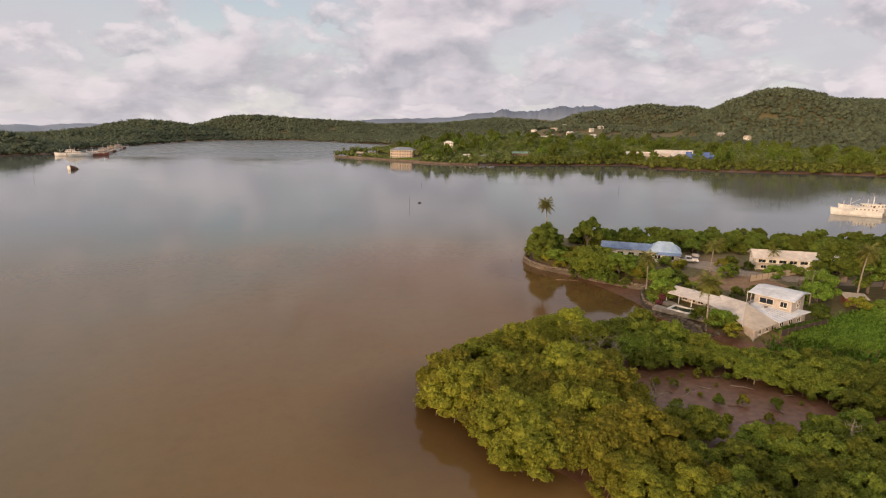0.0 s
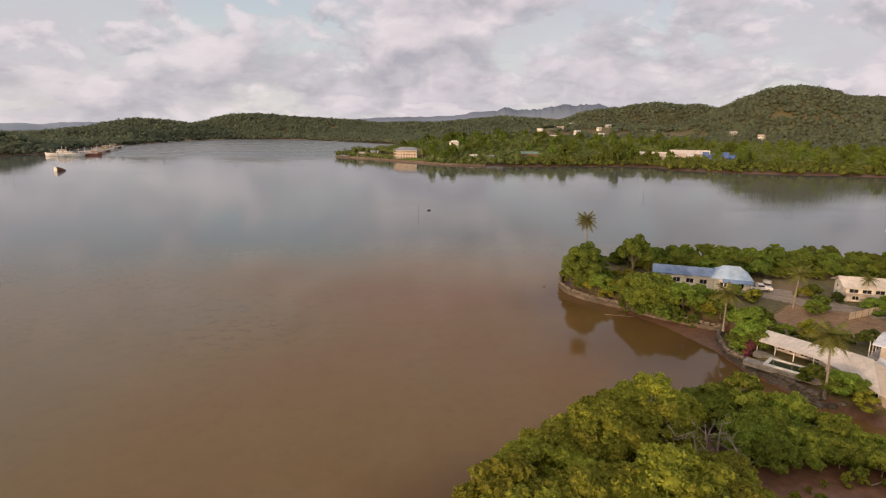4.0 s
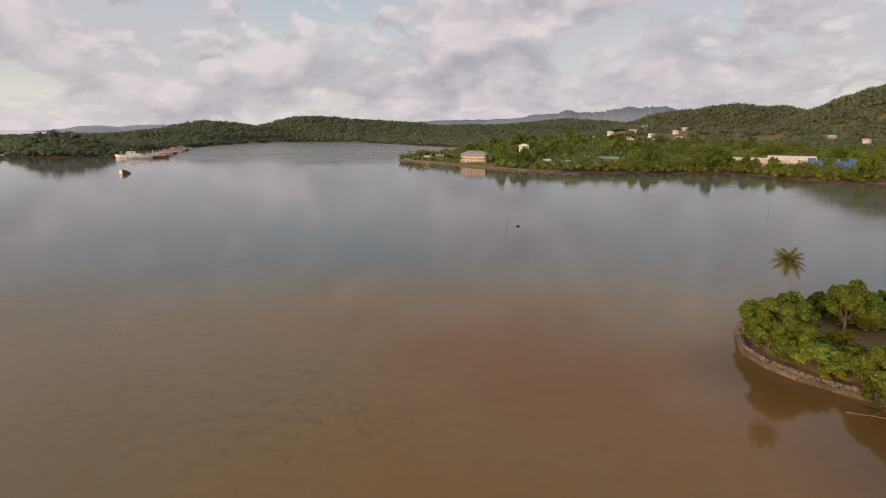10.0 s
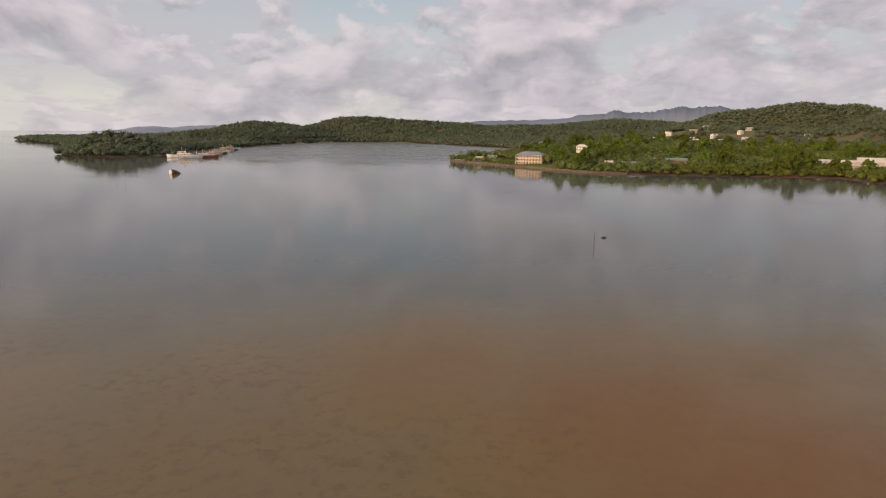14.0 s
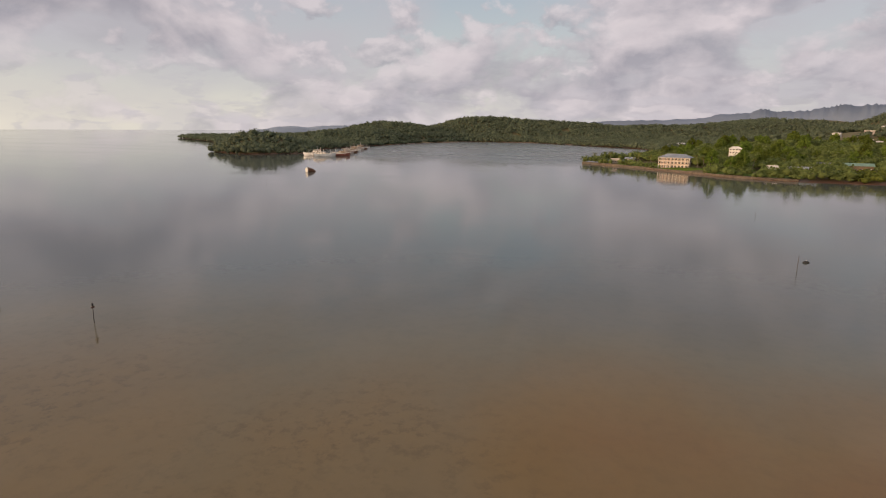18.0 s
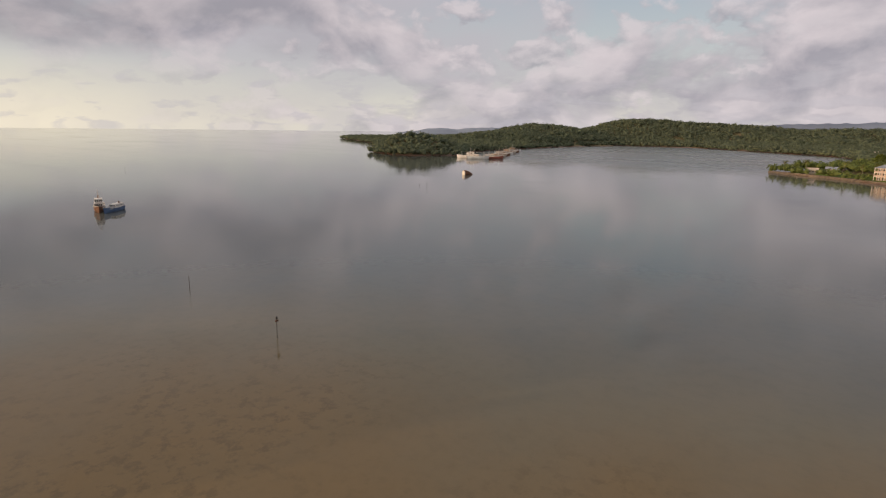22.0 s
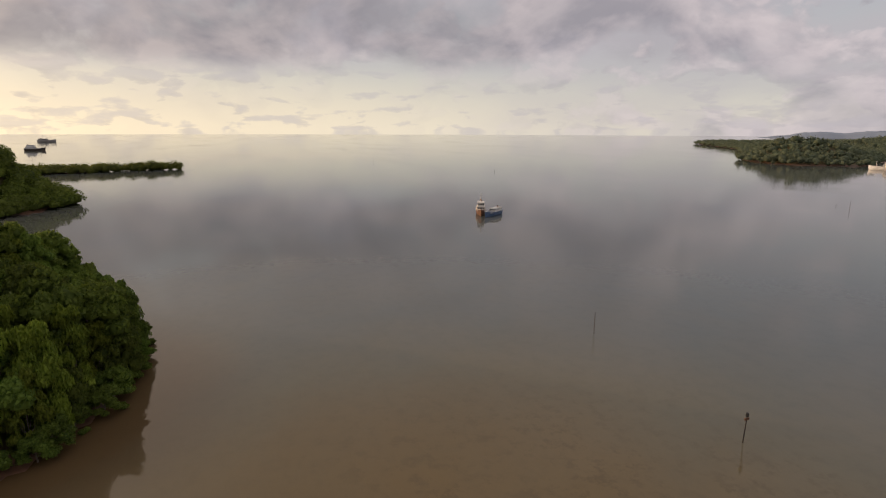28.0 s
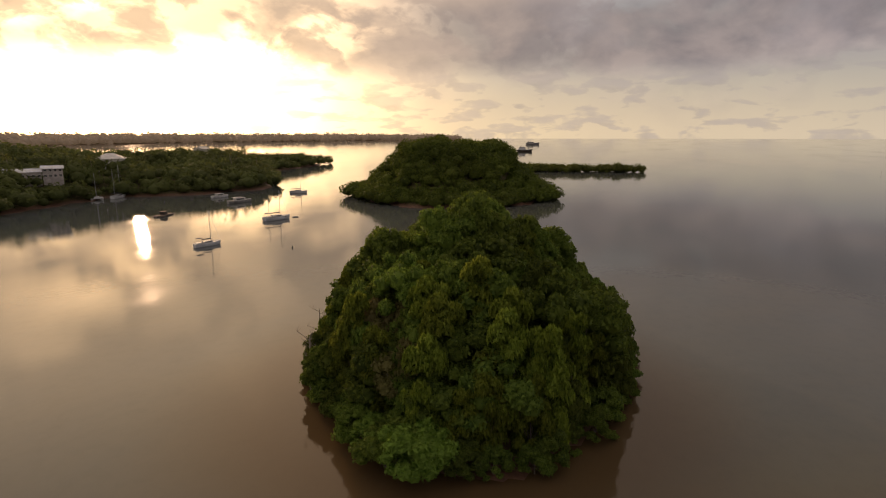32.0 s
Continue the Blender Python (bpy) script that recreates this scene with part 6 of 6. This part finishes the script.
rngh = np.random.default_rng(51)
for i, (x, y) in enumerate(VILLAGE):
    w = 8 + 5 * rngh.random()
    simple_house(x, y, w, 6.5, 2.8 + 1.2 * (i % 2), rngh.normal() * 25, WHITE if rngh.random() < 0.7 else CREAM, [TINROOF, PALEROOF, TANROOF, WHITE][i % 4], "pale village house on the hillside", 0.0, 2.6, "village_house", 1.5, 1 + i % 2, 4, "village houses")


def warehouse(x, y, w, d, h, turn, label, wall_mat=WHITE, roof_mat=TINROOF, lift=6.0):
    o = thing("warehouse", x, y, ground_at(x, y) + lift, turn, label, "warehouse", "warehouses")
    walls(o, -w / 2, w / 2, -d / 2, d / 2, -8, h, wall_mat, gable=3.0)
    sheet_roof(o, -w / 2, w / 2, -d / 2, d / 2, h, h + 3.4, roof_mat, over=1.0, ribs=False)
    for k in range(3):
        Shape().box(-w / 2 + w * (k + 0.3) / 3, -d / 2 - 0.15, -1, -w / 2 + w * (k + 0.6) / 3, -d / 2 + 0.05, h * 0.65).link("loading_door", HULLGREY, o)


warehouse(243, 657, 55, 18, 3.8, -24, "long white warehouse with a pale roof", CREAM, lift=0.4)
warehouse(270, 660, 40, 16, 5.6, -22, "tall cream warehouse behind the containers", CREAM, lift=0.6)
warehouse(240, 642, 34, 10, 3.6, -26, "low warehouse with a weathered roof", CREAM, TANROOF, 0.2)


def containers():
    i = 0
    proto = None
    for row in range(3):
        for k in range(6):
            if row == 2 and k % 3 == 1:
                continue
            x, y, z = 279 + k * 6.4 * 0.914 + row * 0.4, 641 - k * 6.4 * 0.407, row * 2.62
            g = ground_at(294, 634) + 1.4
            if proto is None:
                proto = thing("shipping_container", x, y, g + z, -21, "blue shipping container stacked beside the warehouse", "container", "stacked containers")
                Shape().box(-3.1, -1.22, 0, 3.1, 1.22, 2.6).link("container_body", BLUEBOX, proto)
                for s in (-1, 1):
                    R = Shape()
                    for q in range(12):
                        R.box(-2.9 + q * 0.5, s * 1.22 - 0.04, 0.15, -2.7 + q * 0.5, s * 1.22 + 0.04, 2.45)
                    R.link("side_ribs", BLUEBOX, proto)
                Shape().box(3.1, -1.1, 0.1, 3.14, 1.1, 2.5).link("door", BLUEBOX, proto)
            else:
                copy_thing(proto, pose(x, y, g + z, 0, 0, -21 + (k % 3 - 1) * 1.5))


containers()


def jetty():
    j = thing("jetty", 52, 628, 0, 4, "low timber jetty along the far shore", "jetty")
    Shape().box(-12, -1.5, 0.75, 20, 1.5, 0.95).link("deck", TIMBER, j)
    for k in range(9):
        for s in (-1.3, 1.3):
            Shape().tube((-11.5 + k * 3.9, s, -1.5), (-11.5 + k * 3.9, s, 0.747), 0.16).link("pile", DARKWOOD, j)
    w = thing("shore_wall", 0, 0, 0, 0, "low brown stone wall round the far point", "sea wall")
    pts = [(-141, 726), (-118, 708), (-95, 690), (-50, 642), (-15, 607), (8, 591), (36, 583)]
    for (ax, ay), (bx, by) in zip(pts, pts[1:]):
        L_ = math.hypot(bx - ax, by - ay)
        o = Shape().box(-L_ / 2, -0.8, -1, L_ / 2, 0.8, 1.9).link("wall_section", STONE, w)
        o.matrix_basis = pose((ax + bx) / 2, (ay + by) / 2, 0, 0, 0, math.degrees(math.atan2(by - ay, bx - ax)))


jetty()
sheet_patch("shore_lawn", [(-120, 716), (-95, 694), (-50, 646), (-15, 611), (8, 595), (36, 588), (40, 606), (5, 625), (-40, 668), (-90, 716), (-120, 730)], GRASSMAT, "mown lawn behind the far shore wall", "lawn", 0.08, step=3.0)
for i, (x, y) in enumerate([(-70, 685), (-62, 690), (-30, 655), (-25, 648), (-5, 640), (-112, 728), (-128, 727), (12, 640), (-36, 678), (40, 668), (-14, 652), (-84, 712)]):
    palm(x, y, max(0.5, ground_at(x, y)), 7.5 + 3 * rngh.random(), rngh.normal() * 1.2, rngh.random() * 360, 100 + i, "coconut palm on the far shore", 13, 3.2)


# ---- the anchorage shore ----
simple_house(-298, -215, 16, 8, 3.6, 150, CREAM, PALEROOF, "long pale building with a grey roof among trees", 0.0, 13.2 - ground_at(-298, -215), "shore_building", 1.6, 1, 7)
simple_house(-309, -208, 9, 8, 5.2, 150, CREAM, PALEROOF, "taller pale block with a grey roof among trees", 0.0, 13.2 - ground_at(-309, -208), "shore_building", 1.4, 2, 4)
simple_house(-367, -243, 17, 15, 4.2, 140, WHITE, WHITE, "house with a broad white hip roof", 7.0, 16.5 - ground_at(-367, -243), "white_roof_house", 3.4, 1, 4)
simple_house(-352, -246, 12, 6, 3.2, 140, WHITE, TINROOF, "low white annexe on the wooded shore", 0.0, 15.5 - ground_at(-352, -246), "annexe", 1.2, 1, 3)
for i, (x, y) in enumerate([(-252, -262), (-236, -248), (-270, -300), (-330, -330), (-420, -300), (-300, -340), (-350, -380), (-230, -280), (-460, -262), (-500, -290)]):
    simple_house(x, y, 11, 8, 4, rngh.random() * 90, WHITE, [TINROOF, PALEROOF][i % 2], "pale roof showing between the trees", 0.0, 5.5, "village_house", 1.8, 1, 3, "village houses")
for i, (x, y) in enumerate([(-452, -212), (-462, -222), (-475, -230), (-445, -215), (-486, -240), (-470, -214), (-430, -200), (-300, -230), (-340, -222)]):
    palm(x, y, ground_at(x, y), 12 + 4 * rngh.random(), rngh.normal() * 1.5, rngh.random() * 360, 140 + i, "coconut palm above the anchorage shore", 12, 3.4)


def mountain(name, pts, label, haze_tint):
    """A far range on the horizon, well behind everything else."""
    # the blue-grey of distance haze is put into the base colour
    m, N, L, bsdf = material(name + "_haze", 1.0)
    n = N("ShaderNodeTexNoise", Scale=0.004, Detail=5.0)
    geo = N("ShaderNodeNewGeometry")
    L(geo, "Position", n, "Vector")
    c = ramp_node(N, L, (n, 0), [(0.3, tuple(v * 0.85 for v in haze_tint)), (0.7, tuple(v * 1.1 for v in haze_tint))])
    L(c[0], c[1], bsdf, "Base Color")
    rng = np.random.default_rng(len(pts))
    v, f = [], []
    P_ = []
    for (x0, y0, z0), (x1, y1, z1) in zip(pts, pts[1:]):
        for k in range(10):
            t = k / 10
            P_.append((x0 + (x1 - x0) * t, y0 + (y1 - y0) * t, (z0 + (z1 - z0) * (t * t * (3 - 2 * t))) * (0.90 + 0.07 * rng.random())))
    P_.append(pts[-1])
    for x, y, z in P_:
        d = math.hypot(x, y)
        ux, uy = x / d, y / d
        v += [(x - ux * 260, y - uy * 260, -5), (x - ux * 130, y - uy * 130, z * 0.55), (x, y, z), (x + ux * 200, y + uy * 200, -5)]
    for i in range(len(P_) - 1):
        for k in range(3):
            f.append((i * 4 + k, i * 4 + k + 1, i * 4 + k + 5, i * 4 + k + 4))
    tagged(mesh_object(name, v, f, m, smooth=True), label, "mountains", kind="structure")


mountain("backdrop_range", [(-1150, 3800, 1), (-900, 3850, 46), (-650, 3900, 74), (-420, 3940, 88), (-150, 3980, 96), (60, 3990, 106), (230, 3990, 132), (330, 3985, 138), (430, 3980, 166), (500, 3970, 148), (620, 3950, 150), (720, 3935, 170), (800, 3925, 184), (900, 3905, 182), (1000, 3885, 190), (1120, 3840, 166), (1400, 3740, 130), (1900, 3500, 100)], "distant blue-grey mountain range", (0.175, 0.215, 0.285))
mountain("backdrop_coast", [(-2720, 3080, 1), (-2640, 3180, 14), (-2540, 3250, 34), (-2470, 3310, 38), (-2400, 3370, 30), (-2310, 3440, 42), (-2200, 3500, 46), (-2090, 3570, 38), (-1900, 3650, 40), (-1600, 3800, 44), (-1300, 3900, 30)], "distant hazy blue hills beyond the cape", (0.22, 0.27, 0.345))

# ---- boats and marks on the water ----
def sail_boat(x, y, turn, L_, mast, label, mizzen=0.0, paint=HULLWHITE, name="sailing_yacht", twin=False):
    b = thing(name, x, y, 0, turn, label, "sailboat", "yachts at anchor")
    W = L_ * 0.3
    if twin:
        for s in (-1, 1):
            o = new("float")
            o.parent = b
            o.location = (0, s * L_ * 0.24, 0)
            hull(o, L_, L_ * 0.15, L_ * 0.11, paint, 0.4)
        Shape().box(-L_ * 0.42, -L_ * 0.24, L_ * 0.07, L_ * 0.2, L_ * 0.24, L_ * 0.12).link("bridge_deck", paint, b)
        W = L_ * 0.5
    else:
        hull(b, L_, W, L_ * 0.11, paint, 0.5)
        Shape().box(-L_ * 0.47, -W * 0.36, L_ * 0.085, L_ * 0.3, W * 0.36, L_ * 0.115).link("deck", TIMBER if mizzen else paint, b)
    z = L_ * 0.118
    cab = Shape().box(-L_ * 0.2, -W * 0.28, z, L_ * 0.16, W * 0.28, z + L_ * 0.06, 0.12).link("cabin", paint, b)
    for s in (-1, 1):
        Shape().box(-L_ * 0.15, s * W * 0.27 - 0.02, z + L_ * 0.018, L_ * 0.1, s * W * 0.27 + 0.02, z + L_ * 0.04).link("cabin_window", GLASS, cab)
    def rig(mx, h, boom):
        Shape().tube((mx, 0, z), (mx, 0, h), 0.10, 0.07, 8).link("mast", METAL, b)
        Shape().tube((mx, 0, z + L_ * 0.12), (mx - boom, 0, z + L_ * 0.115), 0.06).link("boom", METAL, b)
        S = Shape().tube((mx - 0.1, 0, z + L_ * 0.135), (mx - boom, 0, z + L_ * 0.128), 0.19, 0.1, 7)
        S.link("sail_cover", CANVAS, b)
        for yy in (-1, 1):
            Shape().tube((mx, 0, h * 0.66), (mx, yy * L_ * 0.08, h * 0.66), 0.03).link("spreader", METAL, b)
            Shape().tube((mx, 0, h), (mx - 0.1, yy * W * 0.45, z), 0.014, sides=4).link("shroud", METAL, b)
        return h
    h = rig(L_ * 0.12, mast, L_ * 0.36)
    Shape().tube((L_ * 0.12, 0, h), (L_ * 0.48, 0, z), 0.035, sides=5).link("forestay", METAL, b)
    Shape().tube((L_ * 0.12, 0, h), (-L_ * 0.48, 0, z), 0.014, sides=4).link("backstay", METAL, b)
    if mizzen:
        rig(-L_ * 0.3, mizzen, L_ * 0.17)
    Shape().box(-L_ * 0.44, -W * 0.3, z, -L_ * 0.24, W * 0.3, z + 0.28).link("cockpit_coaming", paint, b)
    Shape().slab([(-L_ * 0.42, -W * 0.3, z + 1.75), (-L_ * 0.2, -W * 0.3, z + 1.75), (-L_ * 0.2, W * 0.3, z + 1.75), (-L_ * 0.42, W * 0.3, z + 1.75)], 0.06).link("bimini", CANVAS, b)
    for sx in (-0.42, -0.2):
        for s in (-1, 1):
            Shape().tube((L_ * sx, s * W * 0.28, z), (L_ * sx, s * W * 0.28, z + 1.7), 0.025, sides=5).link("bimini_pole", METAL, b)
    R = Shape()
    for s in (-1, 1):
        R.tube((-L_ * 0.46, s * W * 0.36, z + 0.7), (L_ * 0.3, s * W * 0.34, z + 0.75), 0.018, sides=4)
    R.link("guard_rail", METAL, b)
    return b


sail_boat(-253.5, -36, 165, 9.2, 11.5, "white sloop at anchor with a dark sail cover")
sail_boat(-308, -54, 160, 12.5, 12.5, "white ketch at anchor with two masts", 9.0)
sail_boat(-402, -118, 120, 11, 12.0, "white sloop anchored off the point")
sail_boat(-324, -197, 60, 11, 15.0, "white catamaran moored close to the shore", twin=True)
sail_boat(-337, -196, 200, 12.5, 19.0, "white two-masted yacht moored by the shore", 17.0)


def motor_boat(x, y, turn, L_, label, paint=HULLWHITE, cabin=True):
    b = thing("motor_boat", x, y, 0, turn, label, "motorboat", "motorboats at anchor")
    hull(b, L_, L_ * 0.28, L_ * 0.1, paint, 0.3)
    if cabin:
        c = Shape().box(-L_ * 0.25, -L_ * 0.1, L_ * 0.09, L_ * 0.18, L_ * 0.1, L_ * 0.2, 0.15).link("cabin", WHITE, b)
        for s in (-1, 1):
            Shape().box(-L_ * 0.2, s * L_ * 0.1 - 0.06, L_ * 0.13, L_ * 0.12, s * L_ * 0.1 - 0.0, L_ * 0.17).link("cabin_window", GLASS, c)
        Shape().slab([(-L_ * 0.3, -L_ * 0.11, L_ * 0.215), (L_ * 0.1, -L_ * 0.11, L_ * 0.215), (L_ * 0.1, L_ * 0.11, L_ * 0.215), (-L_ * 0.3, L_ * 0.11, L_ * 0.215)], 0.08).link("cabin_top", WHITE, b)
    return b


motor_boat(-363, -144, 170, 11, "white cabin cruiser moored beside the trees")
motor_boat(-348, -114, 165, 14, "grey flat work boat with a small white cabin", HULLGREY)
motor_boat(-317, -51.5, 130, 2.6, "dark inflatable tender floating near the ketch", CANVAS, False)


def work_raft():
    r = thing("work_raft", -296, -109, 0, 25, "dark floating raft with a small hut", "raft")
    for s in (-1.6, 0, 1.6):
        Shape().tube((-5.4, s, 0.1), (5.4, s, 0.1), 0.4, sides=8).link("pontoon", DARKWOOD, r)
    for k in range(12):
        Shape().box(-5.4 + k * 0.9, -2.1, 0.5, -4.62 + k * 0.9, 2.1, 0.6).link("plank", TIMBER, r)
    Shape().box(-1.3, -1.1, 0.603, 1.3, 1.1, 1.9).link("hut", DARKWOOD, r)
    Shape().slab([(-1.6, -1.4, 1.95), (1.6, -1.4, 1.95), (1.6, 1.4, 2.2), (-1.6, 1.4, 2.2)], 0.08).link("hut_roof", RUST, r)


work_raft()


def trawler(x, y, turn, L_, hull_mat, house_mat, label, tiers=2, mast=True, name="fishing_vessel", aft=True, group="moored fishing vessels"):
    b = thing(name, x, y, 0, turn, label, "ship", group)
    H, W = L_ * 0.11, L_ * 0.24
    hull(b, L_, W, H, hull_mat, 0.8, sheer=0.55)
    Shape().box(-L_ * 0.46, -W * 0.4, H * 0.9, L_ * 0.3, W * 0.4, H * 1.03).link("main_deck", house_mat, b)
    xa, xb = (-L_ * 0.42, L_ * 0.02) if aft else (-L_ * 0.12, L_ * 0.25)
    z = H * 1.03
    for k in range(tiers):
        ht = L_ * 0.085
        c = Shape().box(xa + k * L_ * 0.05, -W * (0.36 - 0.05 * k), z, xb - k * L_ * 0.04, W * (0.36 - 0.05 * k), z + ht).link("deckhouse", house_mat, b)
        for s in (-1, 1):
            n = 6 - k
            for q in range(n):
                x0 = xa + k * L_ * 0.05 + (xb - xa - k * L_ * 0.09) * (q + 0.25) / n
                yy = s * W * (0.36 - 0.05 * k)
                Shape().box(x0, yy - 0.04, z + ht * 0.4, x0 + L_ * 0.03, yy + 0.04, z + ht * 0.75).link("porthole", GLASS, c)
        for q in range(4):
            yy = -W * 0.28 + q * W * 0.15
            Shape().box(xb - k * L_ * 0.04 - 0.04, yy, z + ht * 0.4, xb - k * L_ * 0.04 + 0.05, yy + W * 0.1, z + ht * 0.78).link("wheelhouse_window", GLASS, c)
        z += ht
        Shape().box(xa + k * L_ * 0.05 - 0.3, -W * (0.38 - 0.05 * k), z, xb - k * L_ * 0.04 + 0.5, W * (0.38 - 0.05 * k), z + 0.12).link("house_roof", WHITE, b)
        z += 0.12
    if mast:
        Shape().tube((xa * 0.5, 0, z), (xa * 0.5, 0, z + L_ * 0.2), 0.009 * L_, 0.005 * L_).link("mast", WHITE, b)
        Shape().tube((xa * 0.5, -W * 0.22, z + L_ * 0.13), (xa * 0.5, W * 0.22, z + L_ * 0.13), 0.08).link("yard", METAL, b)
        Shape().tube((L_ * 0.24, 0, H), (L_ * 0.24, 0, H + L_ * 0.22), 0.008 * L_, 0.005 * L_).link("foremast", WHITE, b)
        Shape().tube((L_ * 0.24, 0, H + L_ * 0.08), (L_ * 0.05, 0, H + L_ * 0.2), 0.09).link("derrick", METAL, b)
    Shape().tube((xa * 0.8, 0, z - 0.1), (xa * 0.8, 0, z + L_ * 0.05), L_ * 0.02, sides=8).link("funnel", RUST, b)
    R = Shape()
    for s in (-1, 1):
        for q in range(8):
            x0 = -L_ * 0.45 + q * L_ * 0.1
            R.tube((x0, s * W * 0.42, H * 1.0), (x0, s * W * 0.42, H * 1.0 + 1.0), 0.04, sides=4)
        R.tube((-L_ * 0.45, s * W * 0.42, H + 1.0), (L_ * 0.25, s * W * 0.42, H + 1.0), 0.04, sides=4)
    R.link("railing", WHITE, b)
    return b


trawler(-337, 221.0, -22, 19, RUST, WHITE, "rusty-hulled fishing boat with a white two-tier house moored at the bow", 2, group="boats moored together", aft=False)
trawler(-330.6, 224.0, -50, 15.5, HULLBLUE, WHITE, "blue-hulled fishing boat with a white cabin, moored alongside", 1, False, group="boats moored together")
trawler(-482, 716, 205, 26, HULLWHITE, WHITE, "red and white fishing ship with tall masts", 2)
trawler(-468, 712, 185, 22, HULLGREY, WHITE, "small white fishing ship in the row", 1)
trawler(-458, 708, 20, 28, HULLPALE, WHITE, "pale blue fishing ship with a low house", 1)
trawler(-446, 724, 30, 26, HULLRED, WHITE, "rust-red fishing ship at the row's end", 1)
for i in range(6):
    trawler(-462 - i * 15.5, 762 + i * 36, 30 + (i % 3) * 8, 23, [HULLGREY, RUST, HULLWHITE][i % 3], [TANSHIP, CREAM, TANSHIP][i % 3], "rusting fishing ship laid up in a row" if i % 2 else "grey-brown fishing ship laid up in a row", 1 + i % 2)
trawler(192, 256, 146, 20, HULLWHITE, HULLWHITE, "white fishing ship moored in the creek", 1, aft=True)
trawler(204, 268, 146, 20, HULLWHITE, WHITE, "second white fishing ship moored alongside", 1, aft=True)
trawler(213, 250, 140, 20, HULLGREY, HULLWHITE, "pale fishing ship moored astern", 2)
trawler(-1274, -225, 80, 34, DARKWOOD, HULLWHITE, "dark car ferry anchored far out", 2, name="ferry")
trawler(-2040, -420, 80, 50, HULLGREY, HULLGREY, "grey cargo ship on the horizon", 1, name="cargo_ship")
trawler(-1500, -640, 60, 30, HULLGREY, HULLGREY, "dark ship off the far coast", 1, name="cargo_ship")


def sunken_wreck():
    w = thing("sunken_wreck", -331, 499, 0, 60, "rusty capsized hull with a pale end showing above the water", "wreck")
    Shape().loft([[(x, math.cos(k * 0.7854) * r, zc + math.sin(k * 0.7854) * r) for k in range(8)] for x, r, zc in ((-3.4, 2.6, 1.2), (-1.5, 2.6, 1.0), (1.5, 2.1, 0.5), (3.6, 1.2, 0.0), (4.6, 0.3, -0.4))]).link("capsized_hull", RUST, w)
    Shape().loft([[(x, math.cos(k * 0.7854) * r, 1.2 + math.sin(k * 0.7854) * r) for k in range(8)] for x, r in ((-3.9, 2.5), (-3.42, 2.62))]).link("pale_end_plate", WHITE, w)


sunken_wreck()


def marker_post(x, y, h, label, beacon=False, lean=0.0, r=0.075):
    p = thing("marker_post", x, y, 0, 0, label, "post", "marker posts")
    Shape().tube((0, 0, -2.5), (lean, 0, h), r, r * 0.8, 7).link("pole", DARKWOOD, p)
    if beacon:
        Shape().tube((lean, 0, h), (lean, 0, h + 0.45), 0.19, 0.15, 8).link("beacon", RUBBER, p)
        Shape().box(lean - 0.05, -0.35, h - 0.5, lean + 0.05, 0.35, h - 0.2).link("day_mark", RUST, p)


marker_post(-151.6, 176.2, 3.6, "dark channel post with a small beacon", True, 0.25)
marker_post(-189, 180.5, 4.2, "thin bare channel post", r=0.06)
for x, y, h in [(-17, 278, 4.5), (109, 344, 4.5), (-292, 396, 4.0), (-303, 402, 1.2), (-15, 382, 2.0), (-380, -68, 5.0), (-560, 330, 3.0), (-740, 260, 3.0)]:
    marker_post(x, y, h, "thin dark post standing in the bay", r=0.08)


def floating_mark(x, y, r, label):
    f = thing("mooring_float", x, y, 0, 30, label, "buoy", "floats")
    Shape().loft([[(math.cos(k * 0.7854) * q, math.sin(k * 0.7854) * q * 0.6, h) for k in range(8)] for h, q in ((-0.3, r * 0.6), (0.0, r), (0.3, r * 0.9), (0.5, r * 0.35))]).link("float_body", RUBBER, f)
    Shape().tube((0, 0, 0.4), (0, 0, 0.9), 0.05).link("stub", METAL, f)


for x, y, r in [(-12.5, 291, 1.1), (-262, -8, 0.4), (-300, -76, 0.3), (-372, -84, 0.35), (-420, -98, 0.3), (-330, -150, 0.35)]:
    floating_mark(x, y, r, "small dark float on the water")
